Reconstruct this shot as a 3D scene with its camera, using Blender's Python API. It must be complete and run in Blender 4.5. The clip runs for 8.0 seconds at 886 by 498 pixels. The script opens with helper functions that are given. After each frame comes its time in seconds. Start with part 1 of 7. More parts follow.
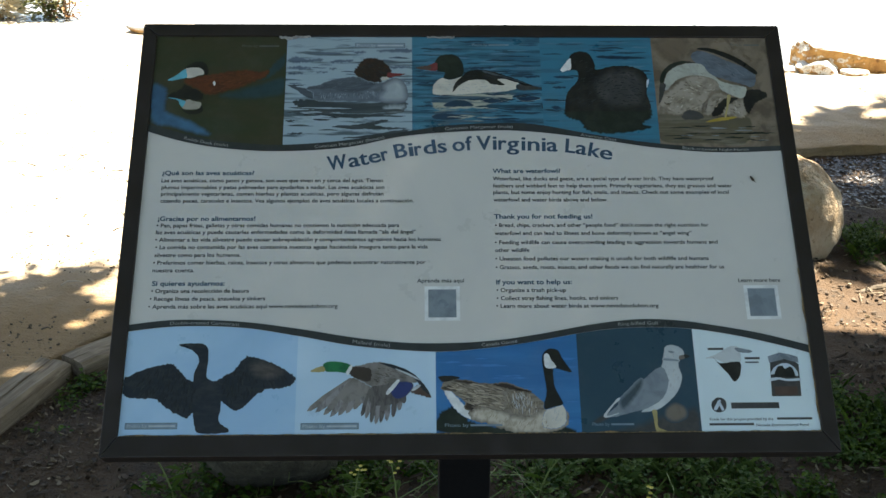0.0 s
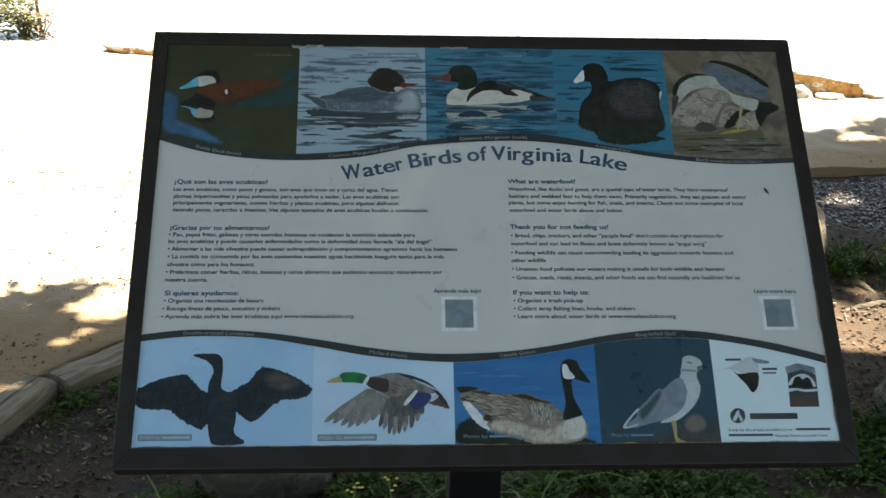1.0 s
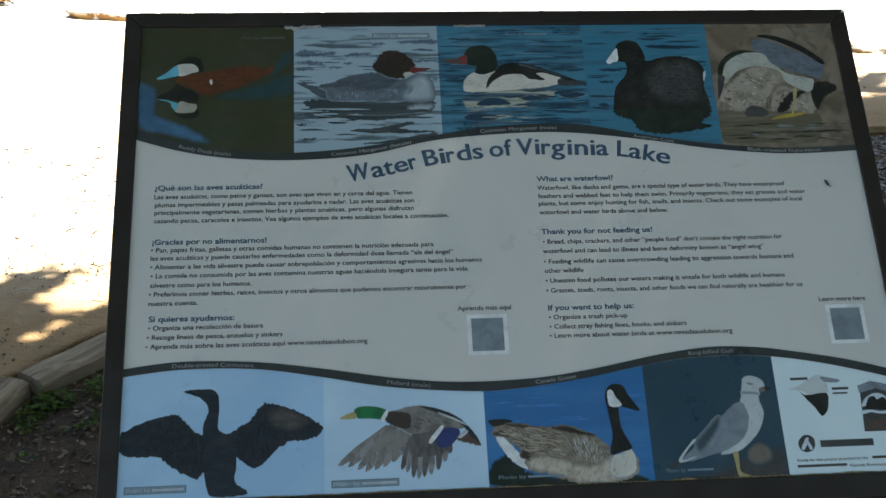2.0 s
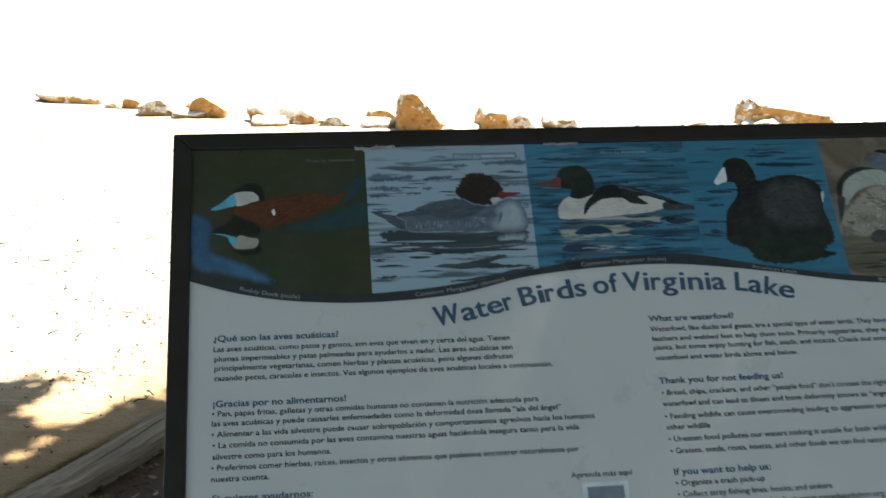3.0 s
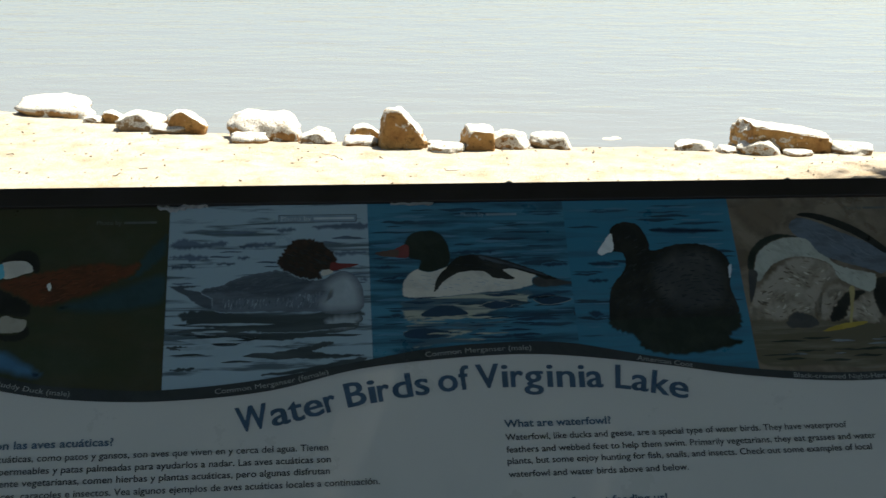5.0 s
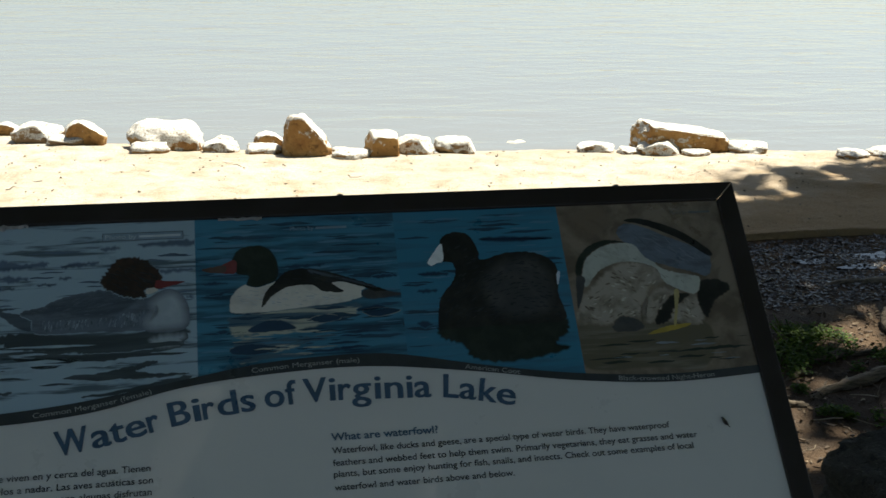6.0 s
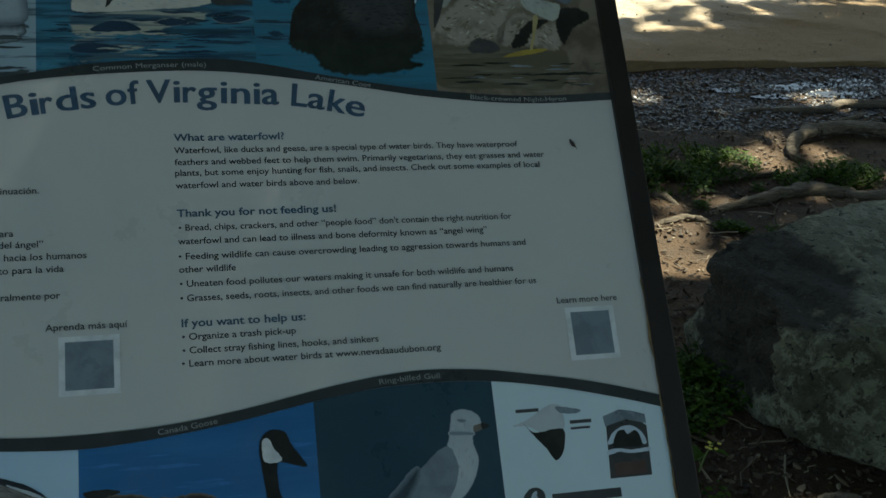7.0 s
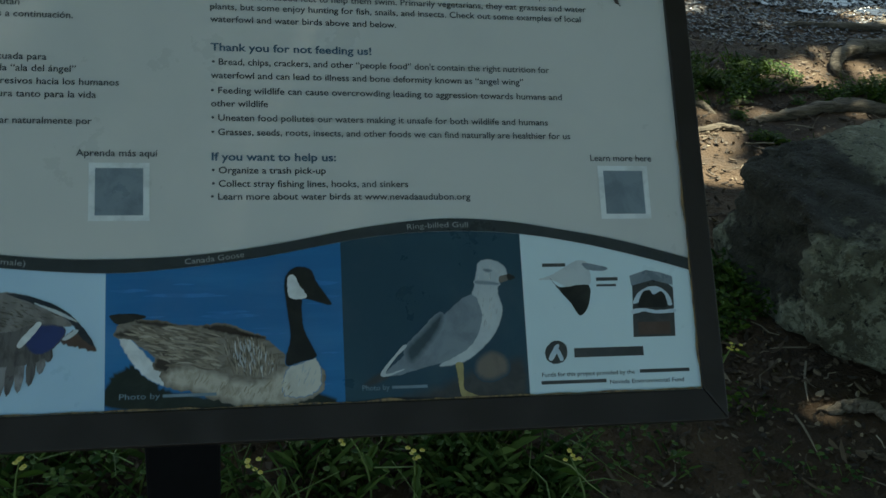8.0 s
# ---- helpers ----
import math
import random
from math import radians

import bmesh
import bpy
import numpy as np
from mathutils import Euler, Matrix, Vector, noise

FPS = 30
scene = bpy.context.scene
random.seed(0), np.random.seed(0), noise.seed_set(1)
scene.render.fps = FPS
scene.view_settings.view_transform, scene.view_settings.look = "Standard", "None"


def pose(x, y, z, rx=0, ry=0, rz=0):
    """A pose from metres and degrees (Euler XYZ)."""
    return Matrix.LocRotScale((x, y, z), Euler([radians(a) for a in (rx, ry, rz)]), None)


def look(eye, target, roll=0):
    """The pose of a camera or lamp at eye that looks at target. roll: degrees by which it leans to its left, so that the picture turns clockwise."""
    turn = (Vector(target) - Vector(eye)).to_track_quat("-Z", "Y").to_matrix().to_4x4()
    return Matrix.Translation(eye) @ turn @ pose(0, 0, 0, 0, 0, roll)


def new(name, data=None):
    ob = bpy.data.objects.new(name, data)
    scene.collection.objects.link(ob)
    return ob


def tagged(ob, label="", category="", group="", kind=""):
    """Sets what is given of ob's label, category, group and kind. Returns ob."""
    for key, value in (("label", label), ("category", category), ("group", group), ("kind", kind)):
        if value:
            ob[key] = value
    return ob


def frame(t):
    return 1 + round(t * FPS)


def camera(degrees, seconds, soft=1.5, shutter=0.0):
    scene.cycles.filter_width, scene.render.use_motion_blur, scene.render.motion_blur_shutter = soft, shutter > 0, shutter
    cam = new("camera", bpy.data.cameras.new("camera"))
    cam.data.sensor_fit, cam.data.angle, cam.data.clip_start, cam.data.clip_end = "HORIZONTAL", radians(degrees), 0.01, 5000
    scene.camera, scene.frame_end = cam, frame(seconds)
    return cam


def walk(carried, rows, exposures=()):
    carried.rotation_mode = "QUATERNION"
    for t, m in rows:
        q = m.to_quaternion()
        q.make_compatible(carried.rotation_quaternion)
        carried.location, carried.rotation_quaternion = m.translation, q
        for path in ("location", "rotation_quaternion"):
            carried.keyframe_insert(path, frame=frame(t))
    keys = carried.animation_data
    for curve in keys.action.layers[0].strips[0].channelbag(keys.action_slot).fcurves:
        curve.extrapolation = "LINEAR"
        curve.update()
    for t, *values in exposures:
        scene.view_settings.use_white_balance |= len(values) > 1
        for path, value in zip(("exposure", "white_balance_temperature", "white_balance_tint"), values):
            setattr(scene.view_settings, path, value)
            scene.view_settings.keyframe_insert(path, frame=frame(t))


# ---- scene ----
cam = camera(45.0, 8.0, shutter=0.18)
# the sign's own frame: x along its lower edge, z up its face, leaning back 45 degrees
SIGN = pose(0, 0, 0.92, -45, 0, 0)
PATH = [
    (0, (-0.067, -1.359, -0.568), (-0.01, 0.499, 0.168), -0.8),
    (0.5, (-0.081, -1.359, -0.576), (-0.01, 0.491, 0.182), -0.9),
    (1, (-0.13, -1.34, -0.58), (-0.016, 0.5, 0.196), -1.3),
    (1.2, (-0.146, -1.313, -0.57), (-0.038, 0.544, 0.164), -1.1),
    (2.3, (-0.21, -1.16, -0.413), (-0.011, 0.704, 0.285), -3.5),
    (2.5, (-0.25, -1.149, -0.391), (-0.017, 0.701, 0.333), -3.5),
    (2.7, (-0.299, -1.107, -0.374), (0.0, 0.707, 0.413), -5.6),
    (3, (-0.311, -1.057, -0.299), (-0.071, 0.752, 0.519), -4.9),
    (3.2, (-0.288, -1.004, -0.253), (-0.123, 0.804, 0.585), -2.4),
    (3.5, (-0.242, -0.932, -0.19), (-0.235, 0.877, 0.664), 1.2),
    (3.7, (-0.22, -0.905, -0.16), (-0.233, 0.89, 0.722), 0.9),
    (4, (-0.202, -0.883, -0.144), (-0.17, 0.928, 0.705), -0.5),
    (4.5, (-0.153, -0.887, -0.149), (-0.029, 0.929, 0.68), -2.0),
    (5, (-0.107, -0.908, -0.164), (0.111, 0.894, 0.676), -4.0),
    (6.3, (-0.003, -0.934, -0.174), (0.423, 0.835, 0.655), -7.3),
    (6.5, (0.01, -0.928, -0.21), (0.456, 0.865, 0.557), -5.9),
    (6.8, (0.045, -0.9, -0.295), (0.513, 0.924, 0.38), -7.0),
    (7, (0.049, -0.893, -0.287), (0.523, 0.971, 0.263), -6.5),
    (7.2, (0.071, -0.888, -0.319), (0.504, 0.988, 0.222), -6.2),
    (7.5, (0.056, -0.881, -0.319), (0.512, 1.009, 0.147), -5.8),
    (8, (0.047, -0.87, -0.34), (0.466, 1.044, 0.06), -3.1),
]
walk(cam, [(t, SIGN @ look(eye, target, roll)) for t, eye, target, roll in PATH],
     [(0.0, 3.12, 7300, 8), (1.0, 3.1, 7300, 8), (2.5, 3.02, 7250, 8), (3.0, 2.85, 7250, 8), (3.5, 2.12, 6900, 6), (4.0, 1.82, 6900, 6), (4.5, 1.7, 6850, 5),
      (5.0, 1.60, 6850, 5), (6.3, 1.48, 6850, 4), (6.5, 1.52, 6850, 3), (7.0, 1.97, 6900, -4), (7.5, 2.23, 6900, -6), (8.0, 2.37, 6850, -7)])

# ---- world, sun, exposure ----
SUN_EL, SUN_AZ = 60.0, 52.0          # degrees above the horizon; to the right of straight ahead
world = bpy.data.worlds.new("sky_world")
scene.world = world
world.use_nodes = True
wn = world.node_tree.nodes
sky = wn.new("ShaderNodeTexSky")
sky.sky_type = "NISHITA"
sky.sun_disc = False
sky.sun_elevation = radians(SUN_EL)
sky.sun_rotation = radians(SUN_AZ)
wn["Background"].inputs["Strength"].default_value = 0.05
world.node_tree.links.new(sky.outputs[0], wn["Background"].inputs["Color"])
SUN_DIR = Vector((math.sin(radians(SUN_AZ)) * math.cos(radians(SUN_EL)), math.cos(radians(SUN_AZ)) * math.cos(radians(SUN_EL)), math.sin(radians(SUN_EL))))
sun = new("sun", bpy.data.lights.new("sun", "SUN"))
sun.data.energy, sun.data.angle, sun.data.color = 5.0, radians(0.55), (1.0, 0.965, 0.91)
sun.matrix_world = look(SUN_DIR * 30, (0, 0, 0))


# ---- materials ----
class Nodes:
    """A material's nodes, in short."""

    def __init__(self, name):
        self.mat = bpy.data.materials.new(name)
        self.mat.use_nodes = True
        self.tree = self.mat.node_tree
        self.bsdf = self.tree.nodes["Principled BSDF"]

    def add(self, kind, **settings):
        n = self.tree.nodes.new(kind)
        for k, v in settings.items():
            if k == "operation":
                n.operation = v
            elif k == "data_type":
                n.data_type = v
            elif k == "blend_type":
                n.blend_type = v
            elif k == "feature":
                n.feature = v
            elif k == "wave_type":
                n.wave_type = v
            elif k == "bands_direction":
                n.bands_direction = v
            else:
                n.inputs[k.replace("_", " ")].default_value = v
        return n

    def link(self, a, b):
        self.tree.links.new(a, b)
        return self

    def coords(self, scale=(1, 1, 1), world_space=False, shift=(0, 0, 0)):
        m = self.add("ShaderNodeMapping", Scale=scale, Location=shift)
        if world_space:
            self.link(self.add("ShaderNodeNewGeometry").outputs["Position"], m.inputs[0])
        else:
            self.link(self.add("ShaderNodeTexCoord").outputs["Object"], m.inputs[0])
        return m.outputs[0]

    def noise(self, co, scale, detail=4.0, rough=0.6, distortion=0.0):
        n = self.add("ShaderNodeTexNoise", Scale=scale, Detail=detail, Roughness=rough, Distortion=distortion)
        self.link(co, n.inputs["Vector"])
        return n.outputs["Fac"]

    def ramp(self, fac, *stops):
        r = self.tree.nodes.new("ShaderNodeValToRGB")
        els = r.color_ramp.elements
        while len(els) < len(stops):
            els.new(0.5)
        for e, (p, c) in zip(els, stops):
            e.position = p
            e.color = (*c, 1) if len(c) == 3 else c
        self.link(fac, r.inputs[0])
        return r.outputs[0]

    def grey(self, fac, *stops):
        return self.ramp(fac, *[(p, (v, v, v)) for p, v in stops])

    def mix(self, fac, a, b, blend="MIX"):
        n = self.add("ShaderNodeMix", data_type="RGBA", blend_type=blend)
        for sock, v in ((n.inputs[0], fac), (n.inputs[6], a), (n.inputs[7], b)):
            if isinstance(v, (int, float)):
                sock.default_value = v
            elif isinstance(v, tuple):
                sock.default_value = (*v, 1)
            else:
                self.link(v, sock)
        return n.outputs[2]

    def math(self, op, a, b=0.0):
        n = self.add("ShaderNodeMath", operation=op)
        for sock, v in ((n.inputs[0], a), (n.inputs[1], b)):
            if isinstance(v, (int, float)):
                sock.default_value = v
            else:
                self.link(v, sock)
        return n.outputs[0]

    def bump(self, height, strength=0.3, distance=0.01):
        n = self.add("ShaderNodeBump", Strength=strength, Distance=distance)
        self.link(height, n.inputs["Height"])
        self.link(n.outputs[0], self.bsdf.inputs["Normal"])
        return self

    def finish(self, colour=None, rough=0.6, metal=0.0, spec=0.5, **more):
        for key, v in (("Base Color", colour), ("Roughness", rough), ("Metallic", metal), ("Specular IOR Level", spec)):
            if v is None:
                continue
            if isinstance(v, tuple):
                self.bsdf.inputs[key].default_value = (*v, 1)
            elif isinstance(v, (int, float)):
                self.bsdf.inputs[key].default_value = v
            else:
                self.link(v, self.bsdf.inputs[key])
        for key, v in more.items():
            self.bsdf.inputs[key.replace("_", " ")].default_value = v
        return self.mat


def sand_material():
    n = Nodes("sand")
    co = n.coords(world_space=True)
    big = n.noise(co, 0.9, 4)
    mid = n.noise(co, 6.0, 6)
    fine = n.noise(co, 120.0, 3, 0.7)
    marks = n.noise(n.coords((1, 2.2, 1), world_space=True), 14.0, 5, 0.7, 1.2)
    c = n.mix(n.grey(big, (0.35, 0), (0.68, 1)), (0.36, 0.308, 0.235), (0.43, 0.39, 0.322))
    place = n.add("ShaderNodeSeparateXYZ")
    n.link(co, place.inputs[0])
    off = n.math("SUBTRACT", place.outputs["Y"], n.math("MULTIPLY", place.outputs["X"], 0.62))      # how far out across the slanting rim of the tree's shade
    # browner on the near side: the tree's shade deepened in the sand's colour
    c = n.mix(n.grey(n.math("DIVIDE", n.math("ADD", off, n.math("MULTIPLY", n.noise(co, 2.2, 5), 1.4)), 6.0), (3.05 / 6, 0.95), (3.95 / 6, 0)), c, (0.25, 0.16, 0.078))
    c = n.mix(n.grey(mid, (0.46, 0), (0.72, 0.7)), c, (0.255, 0.178, 0.096))
    c = n.mix(n.grey(marks, (0.63, 0), (0.73, 0.7)), c, (0.19, 0.13, 0.08))
    c = n.mix(n.grey(fine, (0.62, 0), (0.80, 0.7)), c, (0.21, 0.165, 0.11))
    h = n.math("ADD", n.math("MULTIPLY", mid, 1.0), n.math("MULTIPLY", fine, 0.25))
    n.bump(n.math("SUBTRACT", h, n.math("MULTIPLY", marks, 0.6)), 0.9, 0.03)
    return n.finish(c, 0.95, spec=0.2)


def soil_material():
    n = Nodes("soil")
    co = n.coords(world_space=True)
    big = n.noise(co, 1.3, 4)
    mid = n.noise(co, 9.0, 6, 0.65)
    fine = n.noise(co, 90.0, 4, 0.7)
    c = n.mix(n.grey(big, (0.35, 0), (0.65, 1)), (0.042, 0.025, 0.013), (0.090, 0.054, 0.027))
    c = n.mix(n.grey(mid, (0.5, 0), (0.72, 0.8)), c, (0.036, 0.027, 0.019))
    c = n.mix(n.grey(fine, (0.6, 0), (0.78, 0.7)), c, (0.13, 0.085, 0.048))
    h = n.math("ADD", mid, n.math("MULTIPLY", fine, 0.4))
    n.bump(h, 0.9, 0.03)
    return n.finish(c, 0.9, spec=0.25)


def water_material():
    n = Nodes("lake_water")
    co = n.coords((0.55, 1.6, 1), world_space=True)
    a = n.noise(co, 1.5, 3, 0.55, 0.4)
    b = n.noise(co, 5.0, 3, 0.6)
    n.bump(n.math("ADD", a, n.math("MULTIPLY", b, 0.32)), 0.34, 0.06)
    return n.finish((0.160, 0.163, 0.155), 0.07, spec=0.5, IOR=1.33)


def rock_material(name, light, dark, lichen=(0.30, 0.30, 0.25), bare=0.5):
    n = Nodes(name)
    info = n.add("ShaderNodeObjectInfo")
    co = n.coords()
    add = n.add("ShaderNodeVectorMath", operation="ADD")
    n.link(co, add.inputs[0])
    n.link(n.math("MULTIPLY", info.outputs["Random"], 37.0), add.inputs[1])
    co = add.outputs[0]
    big = n.noise(co, 4.0, 5, 0.6, 0.3)
    mid = n.noise(co, 22.0, 6, 0.65)
    fine = n.noise(co, 120.0, 3, 0.7)
    c = n.mix(n.grey(big, (0.38, 0), (0.62, 1)), dark, light)
    c = n.mix(n.grey(mid, (bare, 0), (bare + 0.16, 0.8)), c, lichen)
    c = n.mix(n.grey(fine, (0.62, 0), (0.75, 0.6)), c, tuple(0.35 * v for v in dark))
    pits = n.noise(co, 48.0, 4, 0.6)
    c = n.mix(n.grey(pits, (0.30, 0.8), (0.40, 0)), c, tuple(0.5 * v for v in dark))
    n.bump(n.math("ADD", n.math("ADD", mid, pits), n.math("MULTIPLY", fine, 0.35)), 0.8, 0.02)
    return n.finish(c, 0.85, spec=0.3)


def paint_material(name, colour, rough=0.35, wear=0.5, spec=0.5):
    n = Nodes(name)
    co = n.coords()
    a = n.noise(co, 25.0, 5)
    b = n.noise(co, 220.0, 2)
    c = n.mix(n.grey(a, (0.45, 0), (0.75, wear)), colour, tuple(min(1, v * 1.8 + 0.01) for v in colour))
    n.bump(b, 0.08, 0.001)
    return n.finish(c, n.grey(a, (0.3, rough * 0.8), (0.7, rough * 1.3)), spec=spec)


def leaf_material(name, a, b, through_amount=0.35):
    n = Nodes(name)
    geo = n.add("ShaderNodeNewGeometry")
    c = n.ramp(geo.outputs["Random Per Island"], (0.0, a), (1.0, b))
    m = n.finish(c, 0.65, spec=0.2)
    t = n.add("ShaderNodeBsdfTranslucent")
    n.link(c, t.inputs["Color"])
    s = n.add("ShaderNodeMixShader", Fac=through_amount)
    n.link(n.bsdf.outputs[0], s.inputs[1])
    n.link(t.outputs[0], s.inputs[2])
    n.link(s.outputs[0], n.tree.nodes["Material Output"].inputs["Surface"])
    return m


def wood_material(name, light, dark, along=(1, 12, 12)):
    n = Nodes(name)
    co = n.coords(along)
    a = n.noise(co, 6.0, 6, 0.65, 0.6)
    b = n.noise(n.coords(), 3.0, 3)
    c = n.mix(n.grey(a, (0.35, 0), (0.65, 1)), dark, light)
    c = n.mix(n.grey(b, (0.45, 0), (0.7, 0.5)), c, tuple(0.6 * v for v in light))
    n.bump(a, 0.6, 0.008)
    return n.finish(c, 0.9, spec=0.2)


SAND, SOIL, WATER = sand_material(), soil_material(), water_material()
PALE_ROCK = rock_material("pale_rock", (0.52, 0.47, 0.38), (0.42, 0.33, 0.22), (0.55, 0.51, 0.44))


def lit_top_material(name, light, dark, reach, lit_top=(0.60, 0.575, 0.52)):
    """Orange-brown stone, its upward sides painted whitish as if sunlit, with a ragged edge."""
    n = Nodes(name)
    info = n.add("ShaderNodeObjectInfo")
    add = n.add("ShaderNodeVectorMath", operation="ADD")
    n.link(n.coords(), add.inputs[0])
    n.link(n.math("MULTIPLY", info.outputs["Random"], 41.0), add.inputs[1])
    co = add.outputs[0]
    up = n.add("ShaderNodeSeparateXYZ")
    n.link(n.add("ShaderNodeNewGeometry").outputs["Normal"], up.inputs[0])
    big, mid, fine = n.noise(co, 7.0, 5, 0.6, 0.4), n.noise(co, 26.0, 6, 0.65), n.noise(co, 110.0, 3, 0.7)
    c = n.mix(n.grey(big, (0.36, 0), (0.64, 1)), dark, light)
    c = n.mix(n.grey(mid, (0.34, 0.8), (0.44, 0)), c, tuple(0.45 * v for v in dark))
    # whiter the more a side faces up: sunlight put into the stone's colour
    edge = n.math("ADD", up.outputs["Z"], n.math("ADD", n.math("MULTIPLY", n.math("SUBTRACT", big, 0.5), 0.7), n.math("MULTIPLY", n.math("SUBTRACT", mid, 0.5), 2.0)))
    c = n.mix(n.grey(edge, (reach - 0.07, 0), (reach + 0.07, 0.95)), c, n.mix(n.grey(fine, (0.52, 0), (0.60, 0.8)), lit_top, tuple(0.55 * v for v in light)))
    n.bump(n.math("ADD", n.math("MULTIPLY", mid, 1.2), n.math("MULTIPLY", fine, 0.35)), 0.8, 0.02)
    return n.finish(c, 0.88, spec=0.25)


# a lower reach carries the painted sunlit white further down the sides
LIT_TOP_ROCK = lit_top_material("lit_top_rock", (0.40, 0.235, 0.085), (0.25, 0.125, 0.04), 0.42)
SPECKLED_ROCK = lit_top_material("speckled_rock", (0.36, 0.24, 0.12), (0.16, 0.10, 0.055), 0.18)
SUNLIT_ROCK = lit_top_material("sunlit_rock", (0.42, 0.26, 0.11), (0.28, 0.15, 0.06), -0.12, (0.60, 0.58, 0.53))
GREY_ROCK = rock_material("grey_rock", (0.085, 0.075, 0.052), (0.03, 0.025, 0.017), (0.105, 0.10, 0.07))
def lichen_material():
    """Dark stone under broad grey-green lichen, with bare stained patches, pits and pale specks."""
    n = Nodes("lichen_rock")
    co = n.coords()
    big = n.noise(co, 2.6, 6, 0.62, 0.6)
    mid = n.noise(co, 24.0, 6, 0.75, 0.4)
    pits = n.noise(co, 52.0, 4, 0.65, 0.5)
    fine = n.noise(co, 150.0, 3, 0.7)
    c = n.mix(n.grey(big, (0.36, 0), (0.46, 1)), (0.078, 0.070, 0.044), (0.172, 0.168, 0.112))
    far = n.add("ShaderNodeVectorMath", operation="DISTANCE")
    n.link(n.coords((1.0, 0.85, 0.8)), far.inputs[0])
    far.inputs[1].default_value = (-0.42, 0.10, 0.19)
    edge = n.math("ADD", far.outputs["Value"], n.math("MULTIPLY", n.math("SUBTRACT", n.noise(co, 9.0, 5, 0.65, 0.5), 0.5), 0.34))
    stain = n.grey(edge, (0.185, 1), (0.225, 0))
    c = n.mix(n.grey(mid, (0.50, 0), (0.58, 0.85)), c, (0.27, 0.265, 0.185))
    c = n.mix(n.grey(n.math("MULTIPLY", mid, big), (0.32, 0), (0.37, 0.7)), c, (0.26, 0.255, 0.18))
    c = n.mix(n.math("MULTIPLY", stain, 0.9), c, (0.024, 0.020, 0.014))
    c = n.mix(n.grey(pits, (0.35, 0.9), (0.41, 0)), c, (0.012, 0.011, 0.009))
    c = n.mix(n.grey(fine, (0.63, 0), (0.72, 0.55)), c, (0.24, 0.24, 0.20))
    n.bump(n.math("ADD", n.math("ADD", mid, pits), n.math("MULTIPLY", fine, 0.3)), 1.0, 0.03)
    return n.finish(c, 0.88, spec=0.25)


LICHEN_ROCK = lichen_material()
TAN_ROCK = rock_material("tan_rock", (0.44, 0.36, 0.255), (0.26, 0.17, 0.085), (0.43, 0.36, 0.27))
FRAME_PAINT = paint_material("black_frame_paint", (0.021, 0.0165, 0.0145), 0.46, 0.3, 0.3)
POST_PAINT = paint_material("black_post_paint", (0.004, 0.004, 0.0045), 0.7, 0.1, 0.12)
TIMBER = wood_material("weathered_timber", (0.25, 0.195, 0.135), (0.10, 0.072, 0.046), (0.8, 14, 14))
BARK = wood_material("root_bark", (0.25, 0.19, 0.125), (0.10, 0.073, 0.048), (14, 14, 2))
ROOT_BARK = wood_material("weathered_root_bark", (0.20, 0.16, 0.115), (0.045, 0.034, 0.024), (3, 22, 22))
CROWN_LEAF = leaf_material("tree_leaf", (0.045, 0.085, 0.018), (0.10, 0.15, 0.035))


# ---- building helpers ----
def part(name, bm, material, parent=None, label="", smooth=False):
    """One mesh object out of a bmesh, under a thing or a part (vertices in the parent's space)."""
    me = bpy.data.meshes.new(name)
    bm.to_mesh(me)
    bm.free()
    if smooth:
        me.shade_smooth()
    for m in material if isinstance(material, (list, tuple)) else [material]:
        me.materials.append(m)
    ob = new(name, me)
    if parent:
        ob.parent = parent
    if label:
        tagged(ob, label)
    return ob


def thing(name, at, label, category, group="", kind=""):
    ob = new(name)
    ob.location = at
    ob.empty_display_size = 0.1
    return tagged(ob, label, category, group, kind)


def box(bm, lo, hi, m=Matrix(), bevel=0.0):
    """A box from corner lo to corner hi, its edges bevelled."""
    lo, hi = Vector(lo), Vector(hi)
    made = bmesh.ops.create_cube(bm, size=1.0)["verts"]
    for v in made:
        v.co = m @ Vector([lo[i] + (v.co[i] + 0.5) * (hi[i] - lo[i]) for i in range(3)])
    if bevel:
        edges = list({e for v in made for e in v.link_edges})
        bmesh.ops.bevel(bm, geom=edges, offset=bevel, segments=2, affect="EDGES", profile=0.5)
    return bm


def lerp_table(table, x):
    if x <= table[0][0]:
        (x0, y0), (x1, y1) = table[0], table[1]
    elif x >= table[-1][0]:
        (x0, y0), (x1, y1) = table[-2], table[-1]
    else:
        for (x0, y0), (x1, y1) in zip(table, table[1:]):
            if x0 <= x <= x1:
                break
    return y0 + (y1 - y0) * (x - x0) / (x1 - x0)


BORDER = [(-4, -5.6), (-2.1, -1.45), (-1.48, 0.30), (-1.17, 1.21), (-1.09, 1.385), (-0.79, 1.76), (-0.45, 2.14), (-0.2, 2.40), (0.5, 2.95), (1.3, 3.35), (1.9, 3.55), (2.4, 3.62), (3.3, 3.62), (7, 3.6)]
SHORE = [(-12, 12.5), (-6, 9.4), (-3.7, 8.0), (-2.9, 7.65), (-2.2, 7.15), (-0.9, 6.35), (-0.3, 6.1), (0.4, 5.95), (0.9, 5.85), (1.9, 5.8), (2.4, 5.75), (3.1, 5.65), (4.4, 5.4), (8, 5.0), (14, 4.6)]
WATER_Z = -0.275


def lay(x, y):
    """The general fall of the ground towards the lake."""
    return -0.04 * y


